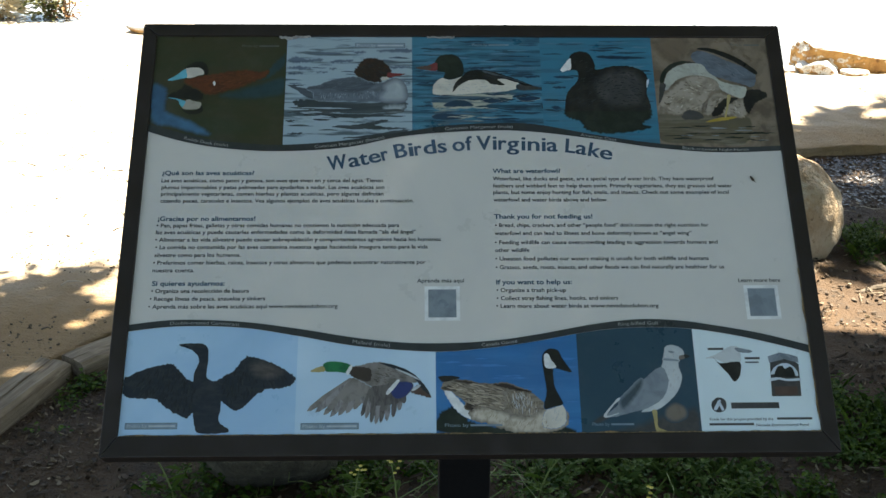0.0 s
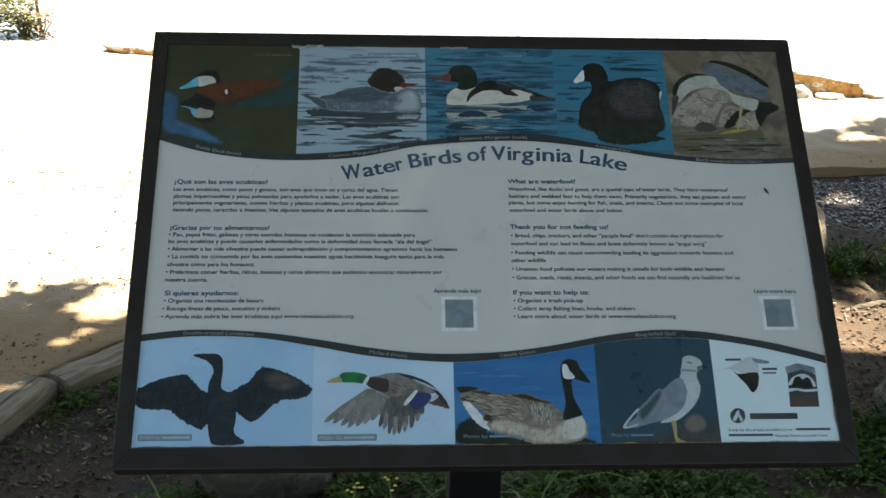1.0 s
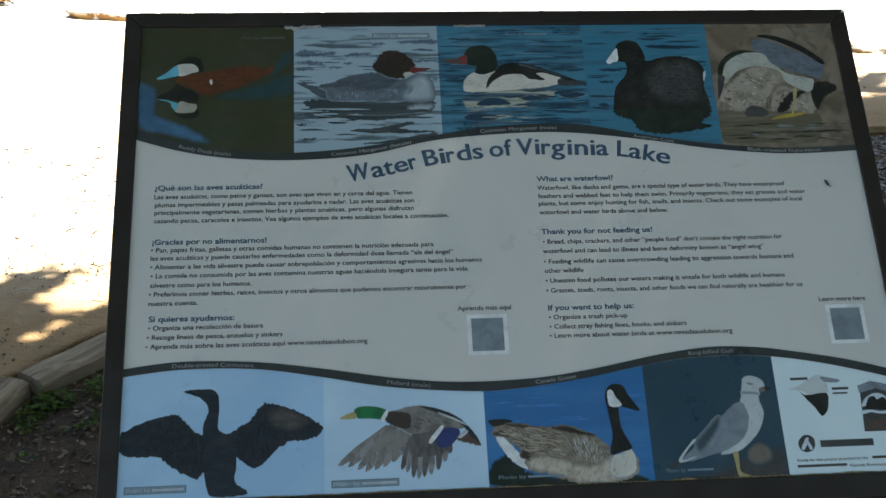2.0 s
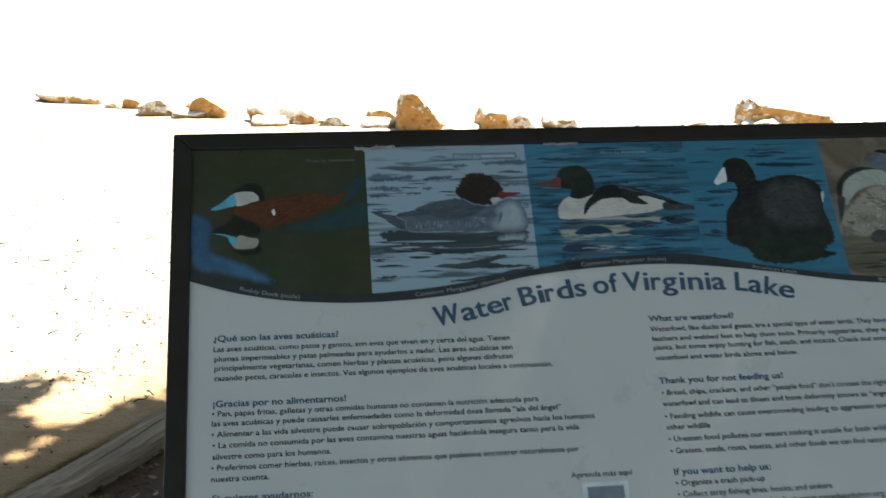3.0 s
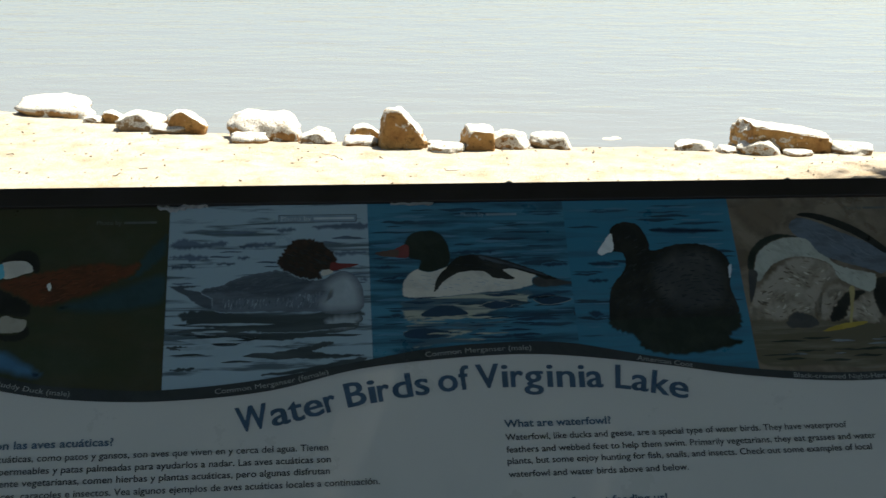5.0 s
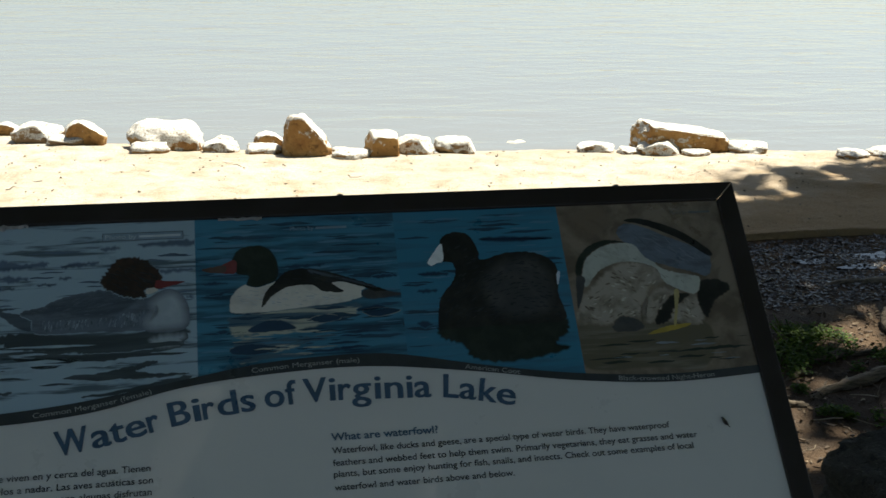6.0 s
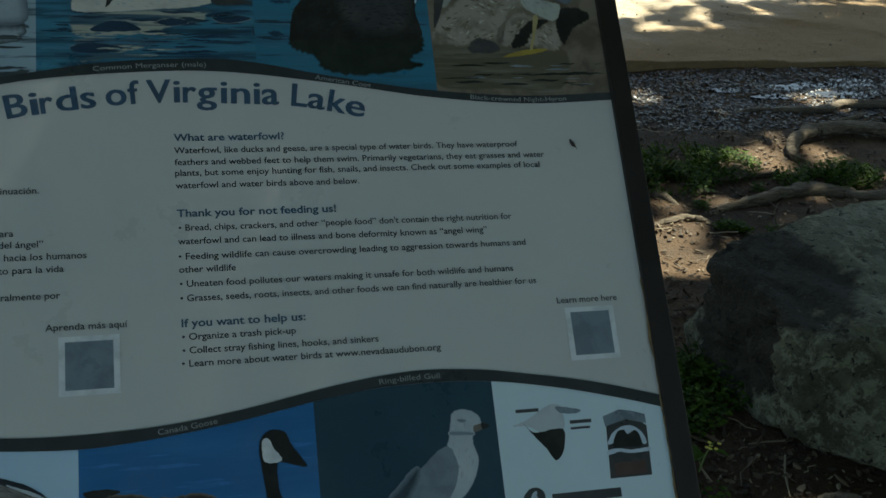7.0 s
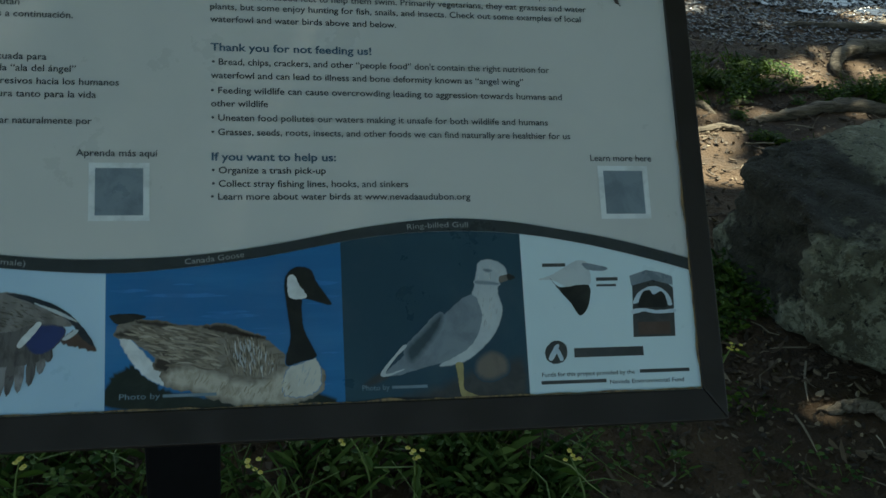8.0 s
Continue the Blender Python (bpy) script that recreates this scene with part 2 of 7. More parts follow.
def soil_z(x, y):
    over = y - lerp_table(SHORE, x)
    z = lay(x, min(y, 9)) - 0.02
    if over > -0.8:
        z -= 0.30 * (over + 0.8) ** 2 if over < 0.5 else 0.507 + 0.2 * min(over - 0.5, 4)
    near = max(0.0, 1 - max(abs(x) - 5, abs(y - 2) - 6, 0) / 4)
    z += near * (0.030 * noise.noise((x * 1.1, y * 1.1, 3)) + 0.014 * noise.noise((x * 4, y * 4, 7)) + 0.006 * noise.noise((x * 14, y * 14, 1)))
    return z


def sand_z(x, y):
    over = y - lerp_table(SHORE, x)
    z = lay(x, y) + 0.02 + 0.018 * noise.noise((x * 0.8, y * 0.8, 11)) + 0.013 * noise.noise((x * 4.5, y * 4.5, 5)) + 0.005 * noise.noise((x * 13, y * 13, 9))
    if over > -0.5:
        z -= 0.22 * (over + 0.5) ** 2
    bank = (y - 4.86) + 0.55 * (x - 2.45) + 0.10 * noise.noise((x * 2.1, y * 2.1, 21))       # a low washed-out bank across the path
    side = max(0.0, 1 - abs(x - 3.0) / 1.3)
    return z + 0.035 * side * max(0.0, 1 - abs(bank) / 0.5) * (1 if bank > 0 else max(0.0, 1 + bank / 0.07))


def sheet(name, xs, ys, height, material, label, category, drop=0.0):
    """A ground sheet over the lines xs and ys(x, v)."""
    bm = bmesh.new()
    rows = [[bm.verts.new((x, y, height(x, y))) for y in ys(x)] for x in xs]
    for a, b in zip(rows, rows[1:]):
        for i in range(len(a) - 1):
            bm.faces.new((a[i], b[i], b[i + 1], a[i + 1]))
    if drop:
        low = [bm.verts.new(r[0].co - Vector((0, -0.01, drop))) for r in rows]
        for i in range(len(rows) - 1):
            bm.faces.new((low[i], low[i + 1], rows[i + 1][0], rows[i][0]))
    bmesh.ops.recalc_face_normals(bm, faces=bm.faces)
    if sum(f.normal.z for f in bm.faces) < 0:
        bmesh.ops.reverse_faces(bm, faces=bm.faces)
    ob = part(name, bm, material, smooth=True)
    return tagged(ob, label, category, kind="structure")


def spread(lo, a, b, hi, n, far):
    """Lines close together from a to b, widening out to lo and hi."""
    out = [a - (a - lo) * (k / far) ** 3 for k in range(far, 0, -1)]
    out += [a + (b - a) * k / n for k in range(n + 1)]
    return out + [b + (hi - b) * (k / far) ** 3 for k in range(1, far + 1)]


# ---- ground, beach, lake ----
ground = sheet("ground", spread(-600, -5, 6, 600, 220, 14), lambda x: spread(-600, -3, 7, 900, 200, 14), soil_z, SOIL, "dark brown trodden soil with leaf litter under trees", "ground")
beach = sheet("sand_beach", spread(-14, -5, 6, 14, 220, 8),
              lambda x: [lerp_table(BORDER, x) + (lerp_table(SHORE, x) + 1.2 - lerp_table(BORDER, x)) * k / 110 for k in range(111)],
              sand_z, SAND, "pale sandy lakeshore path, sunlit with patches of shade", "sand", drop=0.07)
bm = bmesh.new()
vs = [bm.verts.new(p) for p in ((-600, 3, WATER_Z), (600, 3, WATER_Z), (600, 900, WATER_Z), (-600, 900, WATER_Z))]
bm.faces.new(vs)
lake = tagged(part("water", bm, WATER), "calm pale lake water with fine ripples", "water", kind="structure")


# ---- rocks ----
def rock_mesh(name, size, material, seed, detail=4, rough=0.22, squareness=0.5, lean=0.0, planes=(), sunk=0.22, dents=()):
    """A stone of that width, depth and height, standing on z = 0, split along planes."""
    bm = bmesh.new()
    bmesh.ops.create_icosphere(bm, subdivisions=detail, radius=1.0)
    off = Vector((seed * 7.3, seed * 3.1, seed * 5.7))
    rng = random.Random(seed)
    cuts = [(Vector((rng.gauss(0, 1), rng.gauss(0, 1), rng.gauss(0.3, 0.7))).normalized(), rng.uniform(0.58, 0.9)) for _ in range(int(12 * squareness))]
    cuts = [(Vector(a).normalized(), far) for a, far in planes] or cuts
    for v in bm.verts:
        p = v.co.normalized()
        e = 2.0 + 3.0 * max(squareness - 0.1, 0.0)
        r = (abs(p.x) ** e + abs(p.y) ** e + abs(p.z) ** e) ** (-1 / e)
        r *= 1 + rough * noise.fractal(p * 1.1 + off, 1.0, 2.0, 2) + 0.35 * rough * noise.fractal(p * 3.3 + off, 1.0, 2.0, 3) + 0.10 * rough * noise.fractal(p * 11 + off, 0.8, 2.0, 3)
        q = p * r
        for axis, far in cuts:
            over = q.dot(axis) - far
            if over > 0:
                q -= axis * over * (over / (over + 0.10) if planes else 0.88)
        if planes:
            q += p * (0.09 * noise.fractal(p * 2.2 + off, 1.0, 2.0, 4) + 0.03 * noise.fractal(p * 9 + off, 0.7, 2.0, 4) - 0.05 * max(0, noise.noise(p * 4 + off) - 0.35))
        q.x += lean * q.z
        v.co = q
    lo = [min(v.co[i] for v in bm.verts) for i in range(3)]
    hi = [max(v.co[i] for v in bm.verts) for i in range(3)]
    for v in bm.verts:
        c = [(v.co[i] - lo[i]) / (hi[i] - lo[i]) for i in range(3)]
        v.co = Vector(((c[0] - 0.5) * size[0], (c[1] - 0.5) * size[1], (c[2] - sunk) * size[2] / (1 - sunk)))
    for at, wide, deep in dents:
        for v in bm.verts:
            d = v.co - Vector(at)
            d = math.sqrt(d.x ** 2 + d.y ** 2 + (1.7 * d.z) ** 2) / wide
            if d < 1:
                v.co += Vector((0.8, 0.5, 0.1)) * deep * (1 - d * d)
    return part(name, bm, material, smooth=True)


# cuts that give the shore stones their faces
DOME = (((-0.72, -0.45, -0.52), 0.66), ((-0.1, -0.2, 1.0), 0.93), ((0.9, -0.1, 0.35), 0.88))
WEDGE = (((-0.15, -0.98, -0.05), 0.58), ((-0.95, -0.2, 0.2), 0.80), ((0.62, 0.1, 0.78), 0.60), ((-0.4, 0.1, 0.9), 0.80))
BLOCK = (((0.05, -1.0, 0.02), 0.55), ((-0.97, -0.15, 0.22), 0.74), ((0.98, -0.2, 0.1), 0.80), ((0.16, -0.1, 1.0), 0.72), ((0.0, 1.0, 0.1), 0.8))
PEAK = (((-0.12, -1.0, 0.12), 0.50), ((-0.98, -0.05, 0.20), 0.72), ((0.80, -0.1, 0.58), 0.42), ((0.12, 0.1, 1.0), 0.88), ((0.2, 0.95, 0.2), 0.7))
SLAB = (((0.02, -1.0, 0.06), 0.62), ((-0.98, -0.1, 0.20), 0.90), ((0.22, -0.05, 1.0), 0.55), ((0.0, 1.0, 0.1), 0.8), ((0.9, -0.2, 0.4), 0.95))
LUMP = (((-0.3, -0.9, 0.1), 0.66), ((0.7, -0.5, 0.5), 0.78), ((-0.6, 0.0, 0.8), 0.76), ((0.3, 0.3, 0.9), 0.84))
LOW = (((0.0, -0.5, 0.9), 0.80), ((0.1, 0.2, 1.0), 0.72))
# x, y of the near foot, width, height, depth, cuts, stone, how much of it is sunk
SHORE_ROCKS = [
    (-1.97, 6.67, 0.55, 0.145, 0.42, DOME, "w", 0.46), (-1.65, 6.50, 0.14, 0.05, 0.12, LUMP, "k", 0.35), (-1.53, 6.52, 0.165, 0.10, 0.15, WEDGE, "s", 0.30),
    (-1.28, 6.13, 0.33, 0.14, 0.26, LUMP, "k", 0.32), (-1.09, 6.04, 0.25, 0.06, 0.18, LOW, "k", 0.45), (-0.99, 6.05, 0.28, 0.18, 0.24, WEDGE, "s", 0.30),
    (-0.48, 5.78, 0.48, 0.195, 0.40, DOME, "w", 0.44), (-0.56, 5.70, 0.24, 0.06, 0.18, LOW, "w", 0.48), (-0.13, 5.93, 0.15, 0.11, 0.14, LUMP, "k", 0.30),
    (-0.14, 5.72, 0.23, 0.085, 0.18, LUMP, "k", 0.36), (0.17, 5.90, 0.23, 0.135, 0.20, WEDGE, "s", 0.32), (0.12, 5.66, 0.24, 0.06, 0.18, LOW, "w", 0.46),
    (0.38, 5.57, 0.31, 0.30, 0.26, PEAK, "s", 0.20), (0.60, 5.84, 0.10, 0.03, 0.08, LOW, "k", 0.40), (0.64, 5.47, 0.24, 0.06, 0.18, LOW, "w", 0.48),
    (0.84, 5.52, 0.215, 0.16, 0.20, BLOCK, "s", 0.26), (1.05, 5.58, 0.25, 0.135, 0.22, LUMP, "w", 0.32), (1.31, 5.56, 0.26, 0.105, 0.22, DOME, "k", 0.36),
    (2.19, 5.43, 0.25, 0.065, 0.18, LUMP, "k", 0.40), (2.38, 5.36, 0.15, 0.04, 0.14, LOW, "w", 0.45), (2.55, 5.28, 0.28, 0.095, 0.20, LUMP, "w", 0.38),
    (2.77, 5.24, 0.18, 0.035, 0.14, LOW, "w", 0.45), (3.15, 5.28, 0.30, 0.075, 0.24, LOW, "k", 0.42), (3.72, 5.02, 0.20, 0.045, 0.18, LOW, "w", 0.45),
    (4.02, 4.99, 0.36, 0.055, 0.26, LOW, "w", 0.45), (-3.52, 7.36, 0.26, 0.14, 0.24, WEDGE, "s", 0.36), (-3.78, 7.5, 0.40, 0.22, 0.3, DOME, "w", 0.3),
]
STONES = {"w": (SUNLIT_ROCK, "pale rounded boulder at the waterline, upper sides painted sunlit white"), "s": (LIT_TOP_ROCK, "orange-brown stone at the waterline, its top painted sunlit white"),
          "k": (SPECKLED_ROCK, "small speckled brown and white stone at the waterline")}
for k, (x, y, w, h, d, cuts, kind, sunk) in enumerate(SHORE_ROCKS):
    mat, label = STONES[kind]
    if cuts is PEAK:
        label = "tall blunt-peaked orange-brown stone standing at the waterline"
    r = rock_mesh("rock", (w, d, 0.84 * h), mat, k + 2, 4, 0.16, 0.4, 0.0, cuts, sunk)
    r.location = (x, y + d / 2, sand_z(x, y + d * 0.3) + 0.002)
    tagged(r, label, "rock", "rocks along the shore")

slab = rock_mesh("rock", (0.66, 0.26, 0.21), LIT_TOP_ROCK, 31, 5, 0.12, 0.9, 0.0, SLAB, 0.2)
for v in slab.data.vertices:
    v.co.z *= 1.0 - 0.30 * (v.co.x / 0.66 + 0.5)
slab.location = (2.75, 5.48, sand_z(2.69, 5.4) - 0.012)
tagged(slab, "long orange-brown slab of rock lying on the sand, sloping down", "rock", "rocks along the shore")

boulder = rock_mesh("boulder", (1.0, 0.97, 0.315), LICHEN_ROCK, 41, 6, 0.12, 1.6, 0.0,
                    (((-0.985, 0.02, 0.04), 0.82), ((-0.50, -0.80, 0.26), 0.74), ((-0.42, -0.60, -0.68), 0.80), ((-0.36, 0.93, 0.1), 0.80), ((-0.10, -0.05, 1.0), 0.84), ((0.4, -0.85, 0.3), 0.9), ((-0.60, -0.05, 0.80), 0.96)),
                    dents=(((-0.433, -0.043, 0.22), 0.055, 0.045), ((-0.419, -0.129, 0.155), 0.042, 0.05), ((-0.38, -0.16, 0.20), 0.025, 0.02), ((-0.33, -0.22, 0.17), 0.03, 0.02), ((-0.40, -0.02, 0.10), 0.03, 0.02)))
boulder.location = (1.75, 0.95, -0.055)
tagged(boulder, "large grey lichen-spotted boulder half sunk in shaded soil", "boulder")
tan = rock_mesh("boulder", (0.58, 0.44, 0.36), TAN_ROCK, 47, 5, 0.10, 0.15, 0.0)
tan.location = (1.27, 2.38, soil_z(1.35, 2.4) - 0.02)
tagged(tan, "rounded tan boulder streaked with sunlight among weeds", "boulder")
drowned = rock_mesh("rock", (0.26, 0.2, 0.10), PALE_ROCK, 59, 4, 0.2, 0.2, 0.0)
drowned.location = (1.82, 6.05, WATER_Z - 0.092)
tagged(drowned, "pale flat rock just breaking the lake surface", "rock", "rocks along the shore")
flat = rock_mesh("rock", (0.34, 0.22, 0.16), GREY_ROCK, 53, 4, 0.2, 0.9, 0.0)
flat.location = (-0.41, 0.80, -0.02)
tagged(flat, "squarish grey stone sunk in soil behind the sign", "rock")

# ---- the sign ----
BASE = Vector((0.0, 0.03, soil_z(0, 0.03)))
INTO = Matrix.Translation(-BASE) @ SIGN
sign = thing("information_sign", BASE, "slanted black-framed information panel on a single post, in shade", "sign")
X0, X1, Z0, Z1 = -0.441, 0.461, -0.285, 0.308         # the opening of the frame
O0, O1, P0, P1 = -0.462, 0.482, -0.312, 0.328         # its outer edges
FD, FP = 0.028, -0.004                                # frame depth behind and lip in front of the print


def frame_bar(name, corners):
    """One mitred side of the frame, its arrises slightly rounded."""
    bm = bmesh.new()
    mid = Vector((sum(c[0] for c in corners) / 4, sum(c[1] for c in corners) / 4))
    rings = []
    for y in (FP, FD):
        ring = []
        for c in corners:
            c = Vector(c) + (mid - Vector(c)).normalized() * 0.0004
            ring.append(bm.verts.new(INTO @ Vector((c.x, y, c.y))))
        rings.append(ring)
    bm.faces.new(rings[0])
    bm.faces.new(rings[1][::-1])
    for k in range(4):
        bm.faces.new((rings[0][k], rings[1][k], rings[1][(k + 1) % 4], rings[0][(k + 1) % 4]))
    bmesh.ops.recalc_face_normals(bm, faces=bm.faces)
    bmesh.ops.bevel(bm, geom=bm.edges[:], offset=0.0012, segments=2, affect="EDGES", profile=0.5)
    part(name, bm, FRAME_PAINT, sign)


frame_bar("frame_top", ((O0, P1), (X0, Z1), (X1, Z1), (O1, P1)))
frame_bar("frame_bottom", ((O0, P0), (O1, P0), (X1, Z0), (X0, Z0)))
frame_bar("frame_side", ((O0, P0), (X0, Z0), (X0, Z1), (O0, P1)))
frame_bar("frame_side", ((O1, P0), (O1, P1), (X1, Z1), (X1, Z0)))
# the print: waves, photographs, plain shapes, writing (millimetres on the face)
TOP_HIGH = [(-443, 162), (-361, 139), (-307, 132), (-252, 129), (-171, 135), (-78, 150), (-16, 160), (47, 164), (110, 162), (191, 146), (278, 132), (372, 125), (464, 128)]
TOP_LOW = [(-444, 151), (-390, 134), (-328, 123), (-249, 119), (-160, 125), (-78, 143), (16, 151), (94, 151), (191, 139), (277, 125), (371, 117), (464, 120)]
LOW_HIGH = [(-445, -137), (-378, -130), (-294, -133), (-219, -143), (-142, -156), (-78, -163), (-21, -164), (37, -161), (96, -153), (172, -139), (235, -132), (289, -134), (331, -140), (396, -152), (464, -170)]
LOW_LOW = [(-444, -146), (-377, -139), (-294, -141), (-218, -153), (-142, -167), (-49, -175), (8, -173), (82, -164), (172, -148), (234, -143), (299, -145), (363, -155), (426, -170), (464, -181)]


SPECS = {}


def ink_colour(n, colour, other, stretch, scale, lo, hi):
    a = n.noise(n.coords(stretch), scale, 5, 0.6, 0.4)
    return n.mix(n.grey(a, (lo, 0), (hi, 1)), colour, other)


def ink(name, colour, other=None, stretch=(1, 1, 1), scale=60.0, lo=0.45, hi=0.62, gloss=0.30):
    """Printed colour under a worn clear film, with a second colour in blotches or streaks."""
    n = Nodes(name)
    dust = n.noise(n.coords(), 14.0, 6, 0.7)
    other = other or tuple(0.82 * v for v in colour)
    SPECS[n.mat.name] = (colour, other, stretch, scale, lo, hi)
    c = ink_colour(n, *SPECS[n.mat.name])
    c = n.mix(n.grey(dust, (0.5, 0), (0.85, 0.06)), c, (0.45, 0.44, 0.42))
    return n.finish(c, n.grey(dust, (0.3, gloss - 0.05), (0.75, gloss + 0.12)), spec=0.5)


RIP = (9, 110, 110)
INKS = {
    "PAPER": ink("print_paper", (0.56, 0.55, 0.53), (0.53, 0.525, 0.51), scale=5.0),
    "BAND": ink("print_band", (0.035, 0.040, 0.045)),
    "TITLE": ink("print_title", (0.050, 0.094, 0.155)),
    "HEADING": ink("print_heading", (0.068, 0.118, 0.175)),
    "BODY": ink("print_body", (0.045, 0.048, 0.055)),
    "CAPTION": ink("print_caption", (0.33, 0.34, 0.34)),
    "CARD": ink("print_card", (0.60, 0.71, 0.76), (0.57, 0.68, 0.73), scale=6.0),
    "GREEN_PHOTO": ink("photo_dark_green", (0.031, 0.040, 0.022), (0.046, 0.042, 0.024), (6, 20, 20), 1.5, 0.35, 0.65),
    "PALE_WATER": ink("photo_pale_water", (0.29, 0.385, 0.45), (0.08, 0.115, 0.14), RIP, 0.9, 0.52, 0.60),
    "BLUE_WATER": ink("photo_blue_water", (0.050, 0.188, 0.28), (0.021, 0.072, 0.115), RIP, 0.9, 0.44, 0.60),
    "DEEP_BLUE": ink("photo_deep_blue", (0.035, 0.172, 0.265), (0.036, 0.12, 0.19), RIP, 0.8, 0.48, 0.66),
    "ROCKS": ink("photo_rocks", (0.21, 0.17, 0.13), (0.11, 0.085, 0.063), (40, 40, 40), 0.8, 0.42, 0.62),
    "SKY": ink("photo_sky", (0.36, 0.54, 0.72), (0.30, 0.48, 0.68), scale=5.0),
    "PALE_SKY": ink("photo_pale_sky", (0.44, 0.60, 0.74), (0.40, 0.56, 0.71), scale=5.0),
    "ROYAL": ink("photo_royal_blue", (0.024, 0.135, 0.33), (0.035, 0.175, 0.40), RIP, 0.5, 0.40, 0.65),
    "TEAL": ink("photo_teal", (0.022, 0.055, 0.085), (0.03, 0.07, 0.10), scale=6.0),
}
INK_BLACK = ink("ink_black", (0.012, 0.012, 0.013), (0.022, 0.021, 0.020))
INK_GREEN_BLACK = ink("ink_green_black", (0.014, 0.020, 0.017), (0.024, 0.030, 0.026))
INK_BLUE_BLACK = ink("ink_blue_black", (0.016, 0.022, 0.034), (0.028, 0.032, 0.042), (50, 140, 140), 1.0)
INK_CHARCOAL = ink("ink_charcoal", (0.045, 0.046, 0.050), (0.065, 0.064, 0.064))
INK_RUST = ink("ink_rust", (0.115, 0.036, 0.018), (0.065, 0.024, 0.014), scale=40.0)
INK_MAROON = ink("ink_maroon", (0.028, 0.018, 0.016), (0.048, 0.026, 0.021), scale=90.0)
INK_RED = ink("ink_red", (0.17, 0.034, 0.036))
INK_CYAN = ink("ink_cyan", (0.11, 0.42, 0.55))
INK_SKY_BLUE = ink("ink_sky_blue", (0.055, 0.15, 0.26), (0.04, 0.10, 0.18), scale=20.0)
INK_DEEP_TEAL = ink("ink_deep_teal", (0.025, 0.055, 0.065))
INK_NAVY = ink("ink_navy", (0.018, 0.045, 0.085))
INK_BONE = ink("ink_bone", (0.58, 0.55, 0.49), (0.47, 0.45, 0.41), scale=45.0)
INK_WHITE = ink("ink_white", (0.70, 0.72, 0.73))
INK_PALE_BLUE = ink("ink_pale_blue", (0.52, 0.60, 0.67), (0.43, 0.51, 0.60))
INK_MIST = ink("ink_mist", (0.40, 0.46, 0.50), (0.31, 0.36, 0.40), scale=22.0)
INK_PALE_GREY = ink("ink_pale_grey", (0.50, 0.54, 0.56), (0.42, 0.46, 0.49), scale=30.0)
INK_COOL_GREY = ink("ink_cool_grey", (0.20, 0.24, 0.28), (0.15, 0.18, 0.215), scale=40.0)
INK_SLATE = ink("ink_slate", (0.125, 0.155, 0.195), (0.085, 0.10, 0.125), (40, 140, 140), 0.8)
INK_SLATE_DEEP = ink("ink_slate_deep", (0.075, 0.095, 0.12), (0.05, 0.065, 0.085), RIP, 1.2)
INK_OLIVE_PALE = ink("ink_olive_pale", (0.36, 0.37, 0.31), (0.06, 0.11, 0.15), RIP, 1.0, 0.48, 0.56)
INK_MUD = ink("ink_mud", (0.11, 0.095, 0.065), (0.19, 0.17, 0.14), RIP, 0.9, 0.52, 0.66)
INK_STONE = ink("ink_stone", (0.33, 0.29, 0.245), (0.17, 0.145, 0.115), (60, 60, 60), 0.9, 0.45, 0.65)
INK_YELLOW = ink("ink_yellow", (0.38, 0.28, 0.055))
INK_OCHRE = ink("ink_ochre", (0.40, 0.33, 0.15))
INK_GREEN = ink("ink_green", (0.018, 0.17, 0.065), (0.012, 0.10, 0.05))
INK_INDIGO = ink("ink_indigo", (0.030, 0.045, 0.15))
INK_MID_GREY = ink("ink_mid_grey", (0.25, 0.24, 0.245), (0.13, 0.12, 0.12), (160, 60, 60), 1.0)
INK_BROWN_GREY = ink("ink_brown_grey", (0.245, 0.215, 0.18), (0.14, 0.115, 0.09), (70, 200, 200), 1.0)
INK_BROWN_GREY_DEEP = ink("ink_brown_grey_deep", (0.12, 0.11, 0.11), (0.06, 0.055, 0.055), (220, 60, 60), 1.0)
INK_DARK_BROWN = ink("ink_dark_brown", (0.045, 0.032, 0.028))
INK_BUFF = ink("ink_buff", (0.50, 0.45, 0.38), (0.35, 0.30, 0.24), (150, 90, 90), 0.8)
INK_TAUPE = ink("ink_taupe", (0.16, 0.135, 0.115))
INK_OXBLOOD = ink("ink_oxblood", (0.095, 0.060, 0.050))
INK_STONE_DIM = ink("ink_stone_dim", (0.34, 0.32, 0.27), (0.27, 0.25, 0.21), scale=45.0)
INK_MUD_DARK = ink("ink_mud_dark", (0.15, 0.115, 0.085), (0.10, 0.075, 0.055), scale=30.0)
INK_PALE_BROWN = ink("ink_pale_brown", (0.22, 0.205, 0.195), (0.14, 0.128, 0.12), (60, 60, 60), 1.0)
INK_DULL_WHITE = ink("ink_dull_white", (0.40, 0.42, 0.38), (0.29, 0.30, 0.27), scale=40.0)
INK_DARK_SHEEN = ink("ink_dark_sheen", (0.085, 0.078, 0.075), (0.05, 0.048, 0.05), (60, 160, 160), 1.0)
INK_TEAL_GREY = ink("ink_teal_grey", (0.05, 0.075, 0.095))
INK_REFLECTION = ink("ink_reflection", (0.040, 0.052, 0.060), (0.060, 0.078, 0.090), RIP, 1.0)
INK_WATER_DARK = ink("ink_water_dark", (0.10, 0.14, 0.20), (0.06, 0.09, 0.13), RIP, 1.0)
INK_CREDIT = ink("ink_credit", (0.20, 0.27, 0.33))
INK_CREDIT_DIM = ink("ink_credit_dim", (0.11, 0.12, 0.12))
